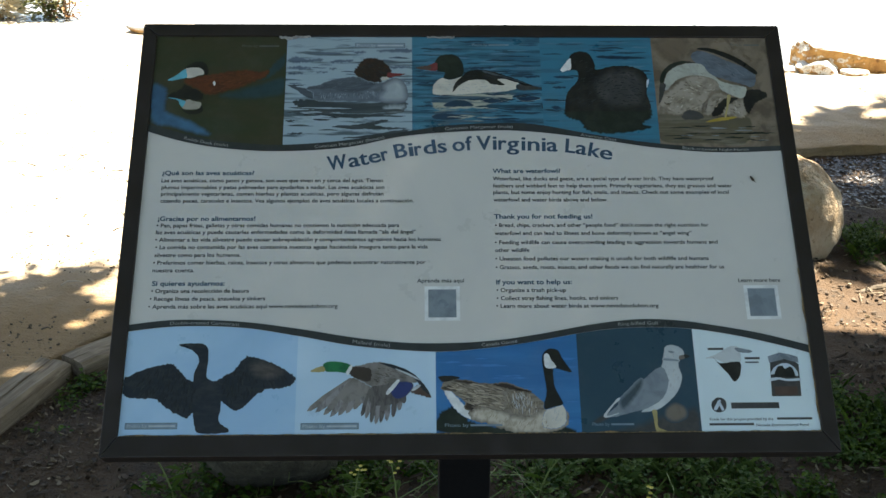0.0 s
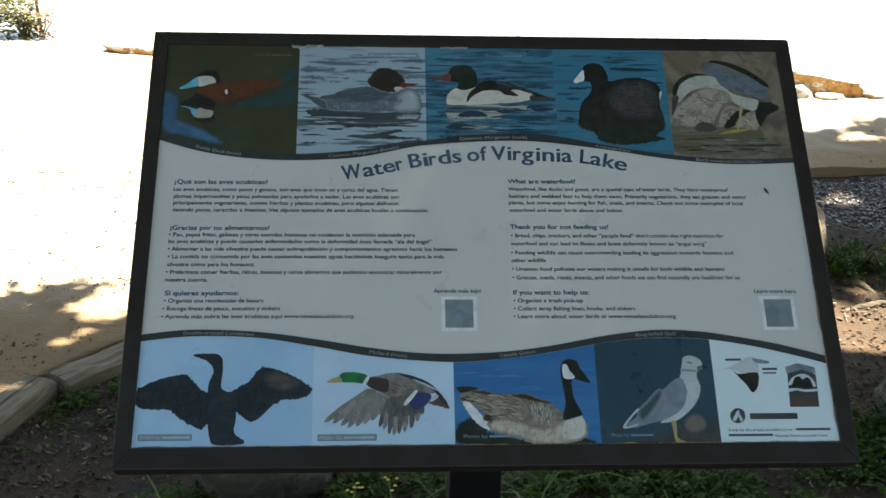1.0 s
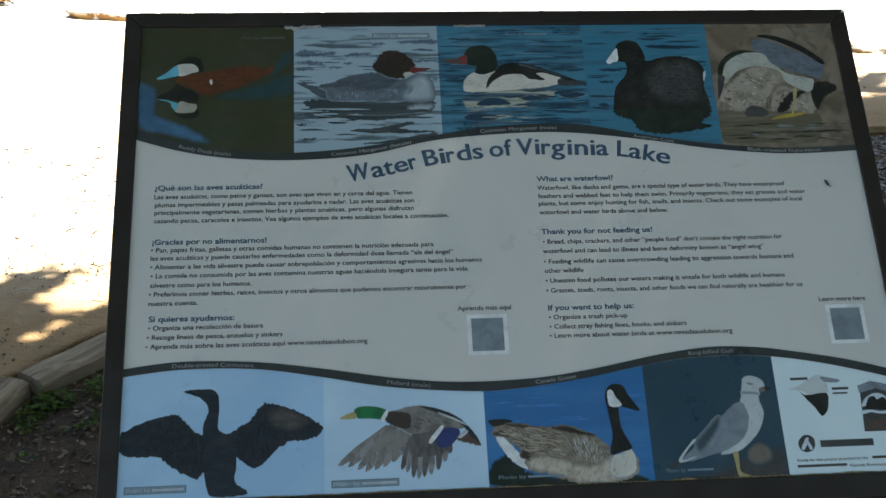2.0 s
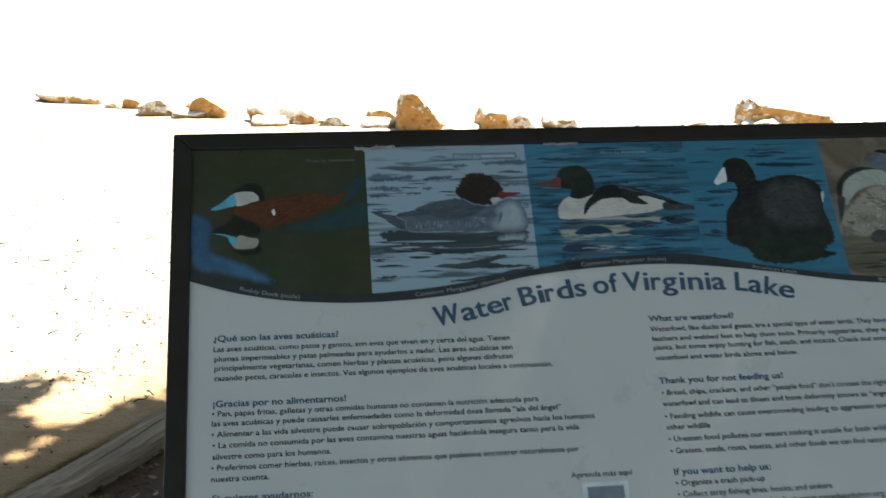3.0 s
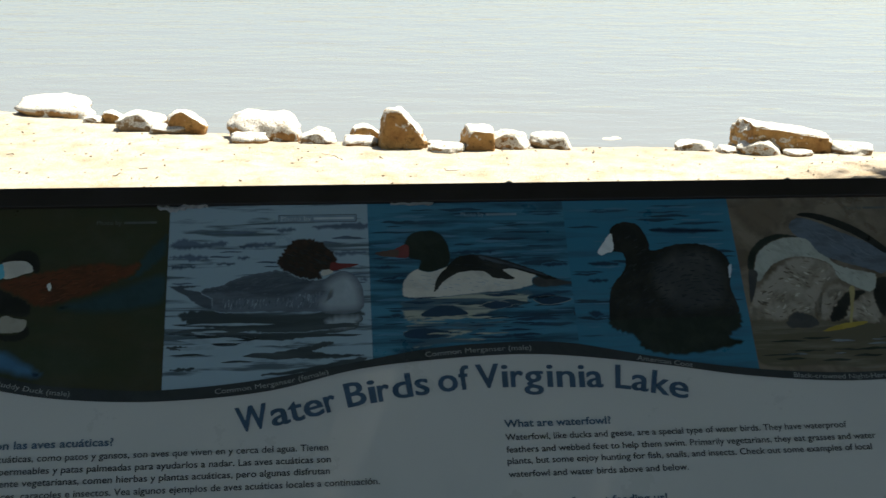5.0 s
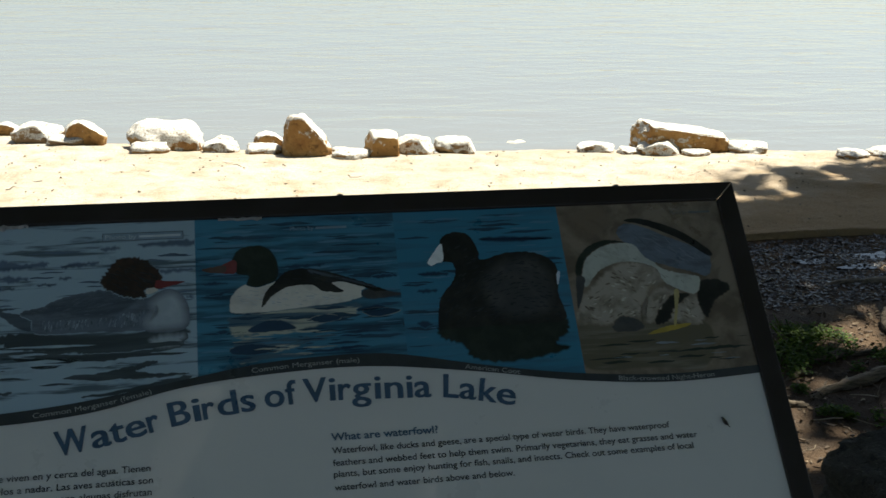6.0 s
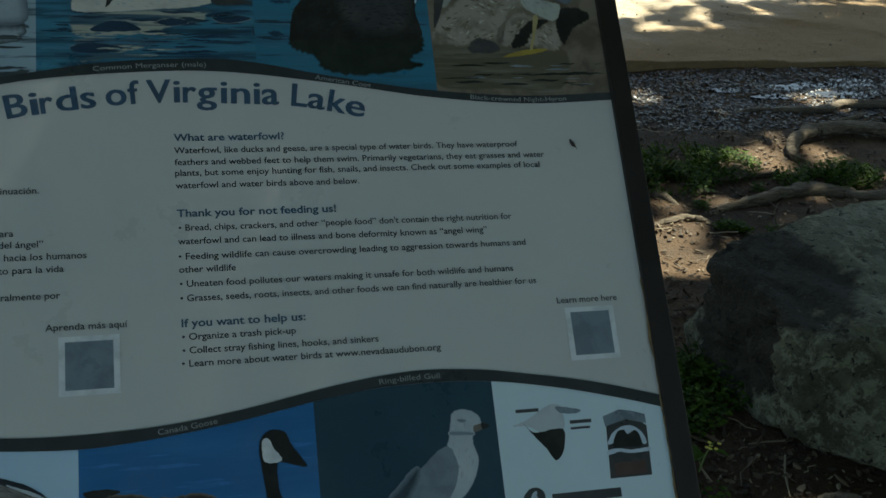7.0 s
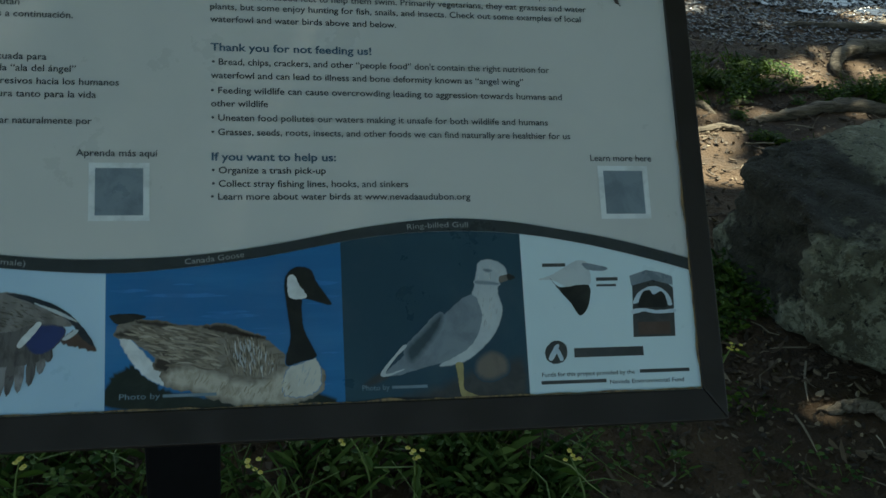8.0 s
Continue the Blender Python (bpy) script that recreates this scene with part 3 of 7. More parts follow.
INK_CREDIT_TEXT = ink("ink_credit_text", (0.42, 0.48, 0.52))


def spline(points, closed, steps=6):
    """A smooth line through points."""
    n = len(points)
    out = []
    for i in range(n if closed else n - 1):
        p = [Vector(points[j % n]) if closed else Vector(points[min(max(j, 0), n - 1)]) for j in (i - 1, i, i + 1, i + 2)]
        for s in range(steps):
            t = s / steps
            out.append(0.5 * (2 * p[1] + (p[2] - p[0]) * t + (2 * p[0] - 5 * p[1] + 4 * p[2] - p[3]) * t ** 2 + (3 * p[1] - p[0] - 3 * p[2] + p[3]) * t ** 3))
    if not closed:
        out.append(Vector(points[-1]))
    return out


def face(points, layer):
    """A flat printed area on the sign's face: points in millimetres, layer by layer outwards."""
    bm = bmesh.new()
    vs = [bm.verts.new(INTO @ Vector((p[0] / 1000, -0.0003 - 0.00012 * layer, p[1] / 1000))) for p in points]
    f = bm.faces.new(vs)
    f.normal_update()
    if f.normal.dot(INTO.to_3x3() @ Vector((0, -1, 0))) < 0:
        f.normal_flip()
    bmesh.ops.triangulate(bm, faces=[f])
    return bm


# how far a patch's edge blends (mm), how ragged it is, and the ink it blends into where that is not the photo's own
SOFTNESS = {
    "photo_dark_green": {"blue_patch": (7.0, 1.5), "teal_reflection": (7.0, 1.0), "rust_patch": (3.5, 2.0), "end_patch": (4.0, 1.5), "dark_patch": (2.0, 1.2), "cap_patch": (1.2, 0.6)},
    "photo_pale_water": {"dark_reflection": (2.0, 2.0), "grey_patch": (1.2, 1.0), "dark_patch": (3.0, 1.2, "ink_slate"), "white_patch": (9.0, 0.4, "ink_slate"), "maroon_patch": (1.6, 2.0), "pale_reflection": (6.0, 1.5, "ink_reflection"), "dark_ripple": (0.8, 1.2), "dark_blotch": (2.5, 2.0), "tail_patch": (0.8, 0.8)},
    "photo_blue_water": {"pale_reflection": (2.5, 2.5), "dark_reflection": (0.8, 0.5, "ink_olive_pale"), "white_patch": (1.0, 0.6), "dark_patch": (0.0, 0.7), "green_black_patch": (1.0, 0.5), "dark_ripple": (1.5, 1.2), "pale_streak": (1.5, 0.8), "upper_patch": (1.5, 0.3, "ink_black"), "tail_patch": (1.5, 0.5)},
    "photo_deep_blue": {"dark_reflection": (2.5, 2.0), "dark_ripple": (2.0, 1.2), "black_patch": (0.0, 0.7), "sheen_patch": (11.0, 1.5, "ink_black")},
    "photo_rocks": {"brown_water": (2.5, 1.0), "pale_stone": (3.0, 2.5), "grey_patch": (0.0, 0.8), "white_patch": (0.8, 0.8), "upper_patch": (1.2, 0.5), "brown_blur": (8.0, 1.5), "dark_hollow": (1.5, 1.5)},
    "photo_sky": {"dark_fan": (0.8, 1.8), "dark_patch": (0.0, 0.6), "sheen_patch": (8.0, 2.0, "ink_blue_black")},
    "photo_pale_sky": {"far_fan": (0.0, 0.8), "brown_patch": (0.8, 0.8), "dark_patch": (0.0, 1.0), "near_fan": (0.0, 0.8), "end_patch": (1.0, 1.6), "green_patch": (0.6, 0.3), "blue_patch": (1.5, 0.5, "ink_brown_grey_deep")},
    "photo_royal_blue": {"dark_reflection": (3.0, 2.0), "brown_patch": (1.0, 1.2), "dark_streak": (2.5, 1.2, "ink_brown_grey"), "buff_patch": (6.0, 2.0, "ink_brown_grey"), "white_patch": (1.0, 1.2), "black_patch": (0.8, 0.3)},
    "photo_teal": {"dark_ground": (9.0, 2.0), "tan_blur": (5.0, 0.5), "white_patch": (1.2, 0.4), "grey_patch": (0.0, 0.6), "dark_tip": (3.0, 0.5), "lower_shade": (5.0, 0.5, "ink_cool_grey"), "grey_streak": (1.5, 0.3, "ink_pale_grey")},
}
SOFTENED = {}


def softened(name, under):
    """A printed colour that runs over into another where the mesh's "solid" value falls to nought."""
    if (name, under) not in SOFTENED:
        n = Nodes(name + "_soft")
        fade = n.tree.nodes.new("ShaderNodeAttribute")
        fade.attribute_name = "solid"
        c = n.mix(fade.outputs["Fac"], ink_colour(n, *SPECS[under]), ink_colour(n, *SPECS[name]))
        SOFTENED[name, under] = n.finish(c, 0.32, spec=0.5)
    return SOFTENED[name, under]


def shape(photo, name, material, layer, points, sharp=False):
    """A printed patch with a slightly ragged edge that fades over a millimetre or two."""
    base = photo.data.materials[0].name
    soft, ragged, *under = SOFTNESS.get(base, {}).get(name, (0.0, 0.4))
    pts = [Vector(p) for p in (points if sharp else spline(points, True, 10))]
    if sharp:
        soft, ragged = 0.0, 0.0
    n = len(pts)
    area = sum(a.x * b.y - b.x * a.y for a, b in zip(pts, pts[1:] + pts[:1]))
    if area < 0:
        pts.reverse()
    x0, x1 = SPAN[photo.name]
    rings = []
    for d in (-0.5 * soft, 0.5 * soft):
        ring = []
        for k, p in enumerate(pts):
            t = (pts[(k + 1) % n] - pts[k - 1])
            t = t.normalized() if t.length > 1e-6 else Vector((1, 0))
            out = Vector((t.y, -t.x))
            j = ragged * noise.noise((p.x * 0.35, p.y * 0.35, layer)) + ragged * noise.noise((p.x * 1.1, p.y * 1.1, layer + 9))
            q = p + out * (d + j)
            ring.append((min(max(q.x, x0), x1), max(q.y, Z0 * 1000 + 0.3)))
        rings.append(ring)
    bm = face(rings[0], layer)
    if not soft:
        return part(name, bm, material, photo)
    solid = bm.verts.layers.float.new("solid")
    bm.verts.ensure_lookup_table()
    inner = list(bm.verts)[:n]
    for v in inner:
        v[solid] = 1.0
    outer = [bm.verts.new(INTO @ Vector((q[0] / 1000, -0.0003 - 0.00012 * layer, q[1] / 1000))) for q in rings[1]]
    for k in range(n):
        bm.faces.new((inner[k], inner[(k + 1) % n], outer[(k + 1) % n], outer[k]))
    return part(name, bm, softened(material.name, under[0] if under else base), photo)


def bar(photo, material, layer, x0, z0, x1, z1):
    return part("bar", face([(x0, z0), (x1, z0), (x1, z1), (x0, z1)], layer), material, photo)


CURVES = {"top_high": spline(TOP_HIGH, False), "top_low": spline(TOP_LOW, False), "low_high": spline(LOW_HIGH, False), "low_low": spline(LOW_LOW, False)}


def along(curve, x0, x1):
    """The stretch of a wave between x0 and x1."""
    table = [(p[0], p[1]) for p in CURVES[curve]]
    n = max(2, int((x1 - x0) / 8))
    return [(x0 + (x1 - x0) * k / n, lerp_table(table, x0 + (x1 - x0) * k / n)) for k in range(n + 1)]


SPAN = {}


def photograph(name, ink_name, x0, x1, top, label):
    if top:
        pts = [(x1, Z1 * 1000 + 0.5), (x0, Z1 * 1000 + 0.5)] + along("top_high", x0, x1)
    else:
        pts = [(x1, Z0 * 1000 - 0.5), (x0, Z0 * 1000 - 0.5)] + along("low_low", x0, x1)
    ob = part(name, face(pts, 0), INKS[ink_name], sign, label)
    SPAN[ob.name] = (max(x0, X0 * 1000) + 0.2, min(x1, X1 * 1000) - 0.2)
    return ob


part("panel", box(bmesh.new(), (X0 - 0.001, 0.0, Z0 - 0.001), (X1 + 0.001, 0.012, Z1 + 0.001), INTO), INKS["PAPER"], sign, "pale grey laminated print")
LEFT, RIGHT = X0 * 1000 - 0.4, X1 * 1000 + 0.4
photo_green = photograph("photo_print", "GREEN_PHOTO", LEFT, -250.5, True, "printed dark green photo with rust and cyan patches")
photo_pale_water = photograph("photo_print", "PALE_WATER", -250.5, -67, True, "printed photo of pale rippled water with grey shapes")
photo_blue_water = photograph("photo_print", "BLUE_WATER", -67, 122, True, "printed photo of blue rippled water with white shape")
photo_deep_blue = photograph("photo_print", "DEEP_BLUE", 122, 288, True, "printed photo of deep blue water with black shape")
photo_rocks = photograph("photo_print", "ROCKS", 288, RIGHT, True, "printed photo of brown rocks with grey shape")
photo_sky = photograph("photo_print", "SKY", LEFT, -218, False, "printed photo of blue sky with dark shape")
photo_pale_sky = photograph("photo_print", "PALE_SKY", -218, -37, False, "printed photo of pale sky with brown shape")
photo_royal_blue = photograph("photo_print", "ROYAL", -37, 150, False, "printed photo of royal blue water with brown shape")
photo_teal = photograph("photo_print", "TEAL", 150, 305.5, False, "printed photo of dark teal ground with white shape")
logo_card = photograph("logo_card", "CARD", 305.5, RIGHT, False, "printed pale card with dark badges and lettering")
for hi, lo in (("top_high", "top_low"), ("low_high", "low_low")):
    part("wave_band", face(along(hi, LEFT, RIGHT) + along(lo, LEFT, RIGHT)[::-1], 9), INKS["BAND"], sign, "dark grey wavy printed band")
shape(photo_green, "blue_patch", INK_SKY_BLUE, 1, [(-444, 224), (-424, 222), (-420, 209), (-421, 185), (-404, 175), (-381, 165), (-354, 147), (-369, 147), (-409, 159), (-438, 169)])
shape(photo_green, "teal_reflection", INK_DEEP_TEAL, 1.2, [(-344, 208), (-317, 217), (-284, 228), (-254, 238), (-252, 215), (-279, 206), (-312, 204)])
shape(photo_green, "dark_patch", INK_BLACK, 2, [(-418, 209), (-402, 218), (-394, 230), (-374, 240), (-361, 236), (-367, 210), (-371, 201), (-390, 203), (-409, 204)])
shape(photo_green, "end_patch", INK_DEEP_TEAL, 2, [(-288, 235), (-278, 247), (-268, 262), (-255, 276), (-253, 278), (-253, 260), (-263, 249), (-276, 238)])
shape(photo_green, "rust_patch", INK_RUST, 3, [(-396, 234), (-374, 240), (-357, 243), (-336, 248), (-310, 251), (-289, 248), (-276, 251), (-280, 241), (-297, 232), (-317, 222), (-342, 214), (-363, 210), (-374, 219), (-390, 226)])
shape(photo_green, "cap_patch", INK_BLACK, 4, [(-397, 254), (-390, 261), (-380, 265), (-369, 263), (-363, 252), (-364, 243), (-370, 245), (-377, 253), (-388, 255)])
shape(photo_green, "pale_patch", INK_BONE, 5, [(-396, 251), (-392, 254), (-379, 255), (-371, 251), (-369, 244), (-376, 242), (-386, 238), (-394, 239)])
shape(photo_green, "cyan_patch", INK_CYAN, 6, [(-420, 234), (-410, 241), (-397, 252), (-394, 247), (-393, 239), (-401, 236), (-414, 233)])
shape(photo_green, "cap_patch", INK_BLACK, 4, [(-397, 186), (-390, 184), (-376, 185), (-369, 192), (-367, 183), (-377, 178), (-390, 180)])
shape(photo_green, "pale_patch", INK_STONE_DIM, 5, [(-392, 200), (-387, 202), (-379, 199), (-370, 197), (-371, 189), (-378, 186), (-391, 186), (-396, 189)])
shape(photo_green, "cyan_patch", INK_CYAN, 6, [(-418, 205), (-407, 204), (-397, 201), (-392, 198), (-396, 189), (-400, 194), (-404, 201)])
shape(photo_green, "fleck", INK_WHITE, 7, [(-355, 230), (-353, 233), (-351, 229), (-352, 225), (-354, 226)])
shape(photo_pale_water, "dark_reflection", INK_REFLECTION, 1, [(-238, 200), (-211, 202), (-151, 198), (-80, 199), (-79, 191), (-112, 182), (-140, 176), (-155, 176), (-171, 181), (-209, 185), (-230, 190)])
shape(photo_pale_water, "dark_ripple", INK_REFLECTION, 1.3, [(-181, 158), (-152, 161), (-128, 165), (-108, 170), (-102, 168), (-112, 164), (-120, 161), (-104, 158), (-74, 156), (-104, 154), (-134, 155), (-155, 157)])
shape(photo_pale_water, "dark_ripple", INK_REFLECTION, 1.3, [(-246, 181), (-224, 179), (-171, 180), (-132, 179), (-80, 182), (-120, 175), (-152, 172), (-204, 168), (-167, 174), (-191, 177)])
shape(photo_pale_water, "dark_ripple", INK_REFLECTION, 1.3, [(-166, 140), (-125, 146), (-76, 154), (-75, 149), (-82, 146), (-113, 142)])
shape(photo_pale_water, "dark_ripple", INK_REFLECTION, 1.3, [(-245, 147), (-233, 149), (-223, 148), (-233, 146)])
shape(photo_pale_water, "dark_ripple", INK_REFLECTION, 1.3, [(-248, 168), (-238, 169), (-226, 167), (-238, 165)])
shape(photo_pale_water, "dark_blotch", INK_WATER_DARK, 1.3, [(-246, 270), (-236, 274), (-221, 270), (-199, 271), (-201, 267), (-227, 264), (-244, 265)])
shape(photo_pale_water, "dark_blotch", INK_WATER_DARK, 1.3, [(-186, 266), (-170, 269), (-154, 268), (-166, 265), (-183, 264)])
shape(photo_pale_water, "dark_blotch", INK_WATER_DARK, 1.3, [(-248, 256), (-231, 258), (-215, 255), (-231, 252)])
shape(photo_pale_water, "dark_blotch", INK_WATER_DARK, 1.3, [(-153, 282), (-143, 284), (-135, 282), (-146, 279)])
shape(photo_pale_water, "dark_blotch", INK_WATER_DARK, 1.3, [(-119, 284), (-96, 287), (-68, 288), (-69, 282), (-96, 282)])
shape(photo_pale_water, "dark_blotch", INK_WATER_DARK, 1.3, [(-206, 248), (-198, 249), (-191, 248), (-198, 247)])
shape(photo_pale_water, "dark_blotch", INK_WATER_DARK, 1.3, [(-101, 257), (-83, 259), (-70, 257), (-89, 254)])
shape(photo_pale_water, "dark_blotch", INK_WATER_DARK, 1.3, [(-247, 247), (-239, 247), (-226, 246), (-239, 244)])
shape(photo_pale_water, "dark_blotch", INK_WATER_DARK, 1.3, [(-187, 254), (-182, 255), (-177, 254), (-182, 253)])
shape(photo_pale_water, "dark_blotch", INK_WATER_DARK, 1.3, [(-76, 230), (-71, 231), (-70, 229), (-73, 228)])
shape(photo_pale_water, "tail_patch", INK_SLATE_DEEP, 2, [(-247, 226), (-235, 227), (-224, 226), (-235, 224), (-219, 220), (-208, 216), (-211, 204), (-223, 209), (-233, 217)])
shape(photo_pale_water, "grey_patch", INK_SLATE, 2.2, [(-219, 220), (-201, 225), (-187, 232), (-165, 237), (-144, 239), (-130, 235), (-114, 230), (-92, 235), (-82, 228), (-78, 215), (-79, 201), (-123, 199), (-171, 200), (-197, 200), (-208, 204), (-210, 214)])
shape(photo_pale_water, "dark_patch", INK_SLATE_DEEP, 3, [(-219, 221), (-201, 225), (-187, 232), (-165, 237), (-144, 239), (-130, 234), (-120, 228), (-139, 216), (-165, 215), (-185, 220), (-205, 219)])
shape(photo_pale_water, "white_patch", INK_MIST, 4, [(-106, 226), (-92, 234), (-82, 228), (-78, 215), (-80, 202), (-105, 201), (-113, 207), (-105, 216)])
shape(photo_pale_water, "pale_reflection", INK_MIST, 1.6, [(-106, 191), (-80, 193), (-82, 185), (-94, 182), (-104, 184)])
shape(photo_pale_water, "maroon_patch", INK_MAROON, 5, [(-151, 246), (-150, 253), (-144, 261), (-138, 269), (-125, 272), (-113, 269), (-103, 260), (-97, 247), (-102, 240), (-112, 239), (-112, 232), (-122, 231), (-136, 235), (-144, 240)])
shape(photo_pale_water, "chin_patch", INK_BONE, 5.5, [(-111, 239), (-103, 240), (-101, 237), (-110, 234)])
shape(photo_pale_water, "red_patch", INK_RED, 6, [(-102, 247), (-92, 246), (-77, 245), (-86, 242), (-102, 239)])
shape(photo_blue_water, "pale_reflection", INK_OLIVE_PALE, 1, [(-36, 209), (3, 212), (65, 215), (84, 212), (73, 202), (42, 196), (20, 190), (1, 191), (-27, 188), (-36, 191), (-38, 200)])
shape(photo_blue_water, "pale_reflection", INK_OLIVE_PALE, 1, [(-35, 181), (-16, 184), (1, 183), (38, 182), (19, 177), (5, 174), (-28, 175)])
shape(photo_blue_water, "pale_streak", INK_OLIVE_PALE, 2.6, [(-5, 171), (9, 175), (39, 182), (24, 176), (4, 171)])
shape(photo_blue_water, "pale_streak", INK_OLIVE_PALE, 2.6, [(-31, 162), (-10, 169), (30, 167), (6, 166)])
shape(photo_blue_water, "dark_reflection", INK_NAVY, 2, [(-21, 194), (-7, 201), (9, 201), (22, 193), (1, 191), (-17, 191)])
shape(photo_blue_water, "dark_reflection", INK_NAVY, 2, [(-38, 176), (-23, 180), (0, 177), (7, 174), (-12, 170), (-33, 171)])
shape(photo_blue_water, "dark_reflection", INK_NAVY, 2, [(35, 201), (50, 205), (64, 201), (49, 197)])
shape(photo_blue_water, "dark_reflection", INK_NAVY, 2, [(84, 206), (98, 209), (120, 205), (97, 200)])
shape(photo_blue_water, "dark_ripple", INK_NAVY, 2, [(9, 255), (31, 257), (53, 256), (31, 254)])
shape(photo_blue_water, "dark_ripple", INK_NAVY, 2, [(95, 241), (107, 243), (120, 241), (106, 239)])
shape(photo_blue_water, "dark_ripple", INK_NAVY, 2, [(79, 208), (98, 212), (105, 209), (88, 206)])
shape(photo_blue_water, "dark_ripple", INK_NAVY, 2, [(-49, 193), (-43, 195), (-39, 193), (-45, 191)])
shape(photo_blue_water, "dark_ripple", INK_NAVY, 2, [(49, 170), (61, 172), (70, 171), (58, 169)])
shape(photo_blue_water, "dark_ripple", INK_NAVY, 2, [(-62, 241), (-52, 243), (-38, 241), (-52, 240)])
shape(photo_blue_water, "dark_ripple", INK_NAVY, 2, [(-58, 230), (-46, 232), (-36, 233), (-48, 229)])
shape(photo_blue_water, "brown_fleck", INK_MAROON, 2.2, [(121, 193), (127, 195), (132, 193), (131, 188), (123, 187)])
shape(photo_blue_water, "white_patch", INK_BONE, 3, [(-37, 219), (-34, 229), (-22, 239), (3, 241), (34, 239), (68, 237), (86, 232), (87, 222), (65, 216), (27, 213), (-9, 210), (-34, 211)])
shape(photo_blue_water, "tail_patch", INK_CHARCOAL, 3.5, [(86, 227), (100, 229), (119, 223), (147, 223), (118, 220), (97, 218), (87, 220)])
shape(photo_blue_water, "dark_patch", INK_BLACK, 4, [(-8, 217), (-4, 230), (8, 243), (18, 251), (38, 252), (64, 245), (87, 236), (100, 230), (109, 226), (98, 226), (88, 230), (68, 237), (58, 236), (68, 227), (50, 228), (39, 235), (19, 235), (4, 228), (-6, 217)])
shape(photo_blue_water, "upper_patch", INK_SLATE_DEEP, 4.6, [(38, 251), (63, 243), (87, 235), (100, 229), (82, 235), (58, 242), (40, 247)])
shape(photo_blue_water, "green_black_patch", INK_GREEN_BLACK, 5, [(-33, 264), (-28, 274), (-18, 278), (-6, 278), (3, 272), (8, 260), (8, 245), (0, 239), (-12, 236), (-21, 239), (-19, 247), (-30, 251)])
shape(photo_blue_water, "red_patch", INK_RED, 6, [(-45, 258), (-31, 264), (-31, 251), (-44, 252)])
shape(photo_blue_water, "beak_tip", INK_OXBLOOD, 6.2, [(-61, 256), (-51, 258), (-40, 259), (-41, 252), (-56, 253)])
shape(photo_deep_blue, "dark_reflection", INK_GREEN_BLACK, 1, [(156, 187), (183, 190), (260, 193), (279, 185), (278, 174), (265, 164), (278, 158), (252, 151), (214, 148), (183, 153), (175, 167), (155, 176)])
shape(photo_deep_blue, "black_patch", INK_BLACK, 2, [(154, 185), (159, 214), (175, 235), (175, 251), (163, 255), (166, 276), (179, 284), (194, 280), (202, 263), (204, 253), (227, 259), (253, 259), (273, 250), (279, 233), (275, 214), (278, 187), (246, 184), (195, 184), (162, 183)])
shape(photo_deep_blue, "sheen_patch", INK_CHARCOAL, 3, [(203, 235), (226, 249), (252, 252), (268, 239), (270, 214), (260, 196), (234, 191), (208, 202), (202, 219)])
shape(photo_deep_blue, "white_patch", INK_WHITE, 4, [(151, 253), (158, 263), (166, 272), (167, 262), (166, 254), (159, 251), (154, 249)])
shape(photo_deep_blue, "white_patch", INK_PALE_BLUE, 4, [(277, 235), (280, 237), (279, 229), (276, 223), (276, 228)])
shape(photo_deep_blue, "dark_ripple", INK_NAVY, 1.2, [(140, 241), (155, 243), (170, 240), (155, 238)])
shape(photo_deep_blue, "dark_ripple", INK_NAVY, 1.2, [(138, 223), (148, 225), (157, 223), (147, 221)])
shape(photo_deep_blue, "dark_ripple", INK_NAVY, 1.2, [(204, 275), (230, 277), (279, 273), (232, 271)])
shape(photo_deep_blue, "dark_ripple", INK_NAVY, 1.2, [(134, 191), (141, 193), (148, 189), (141, 186)])
shape(photo_rocks, "brown_water", INK_MUD, 1, [(290, 179), (309, 182), (334, 178), (375, 177), (421, 173), (410, 131), (350, 133), (290, 137)])
shape(photo_rocks, "pale_stone", INK_STONE, 2, [(289, 187), (299, 208), (317, 224), (336, 239), (361, 242), (379, 234), (384, 220), (368, 215), (361, 196), (355, 181), (330, 183), (318, 178), (296, 182)])
shape(photo_rocks, "pale_stone", INK_STONE, 2, [(355, 180), (362, 201), (381, 214), (393, 208), (418, 202), (414, 175), (386, 178)])
shape(photo_rocks, "dark_hollow", INK_BLACK, 3, [(367, 177), (376, 193), (392, 206), (408, 205), (389, 192), (381, 179)])
shape(photo_rocks, "dark_hollow", INK_CHARCOAL, 3, [(324, 178), (336, 186), (352, 180), (353, 172), (327, 170)])
shape(photo_rocks, "brown_blur", INK_MUD_DARK, 1.5, [(293, 292), (312, 303), (334, 306), (342, 291), (328, 277), (306, 272)])
shape(photo_rocks, "white_patch", INK_DULL_WHITE, 4, [(300, 227), (303, 241), (313, 255), (331, 264), (350, 267), (362, 261), (375, 246), (388, 233), (413, 226), (423, 222), (415, 206), (399, 211), (385, 220), (379, 235), (358, 243), (337, 242), (319, 234), (305, 219)])
shape(photo_rocks, "upper_patch", INK_GREEN_BLACK, 4.5, [(296, 235), (302, 251), (314, 262), (332, 268), (354, 265), (336, 264), (319, 257), (307, 246), (300, 228)])
shape(photo_rocks, "dark_stub", INK_CHARCOAL, 4.6, [(296, 229), (304, 228), (300, 213), (293, 197), (292, 202)])
shape(photo_rocks, "dark_hollow", INK_BLACK, 3, [(419, 216), (440, 220), (452, 210), (434, 198), (421, 181), (416, 196)])
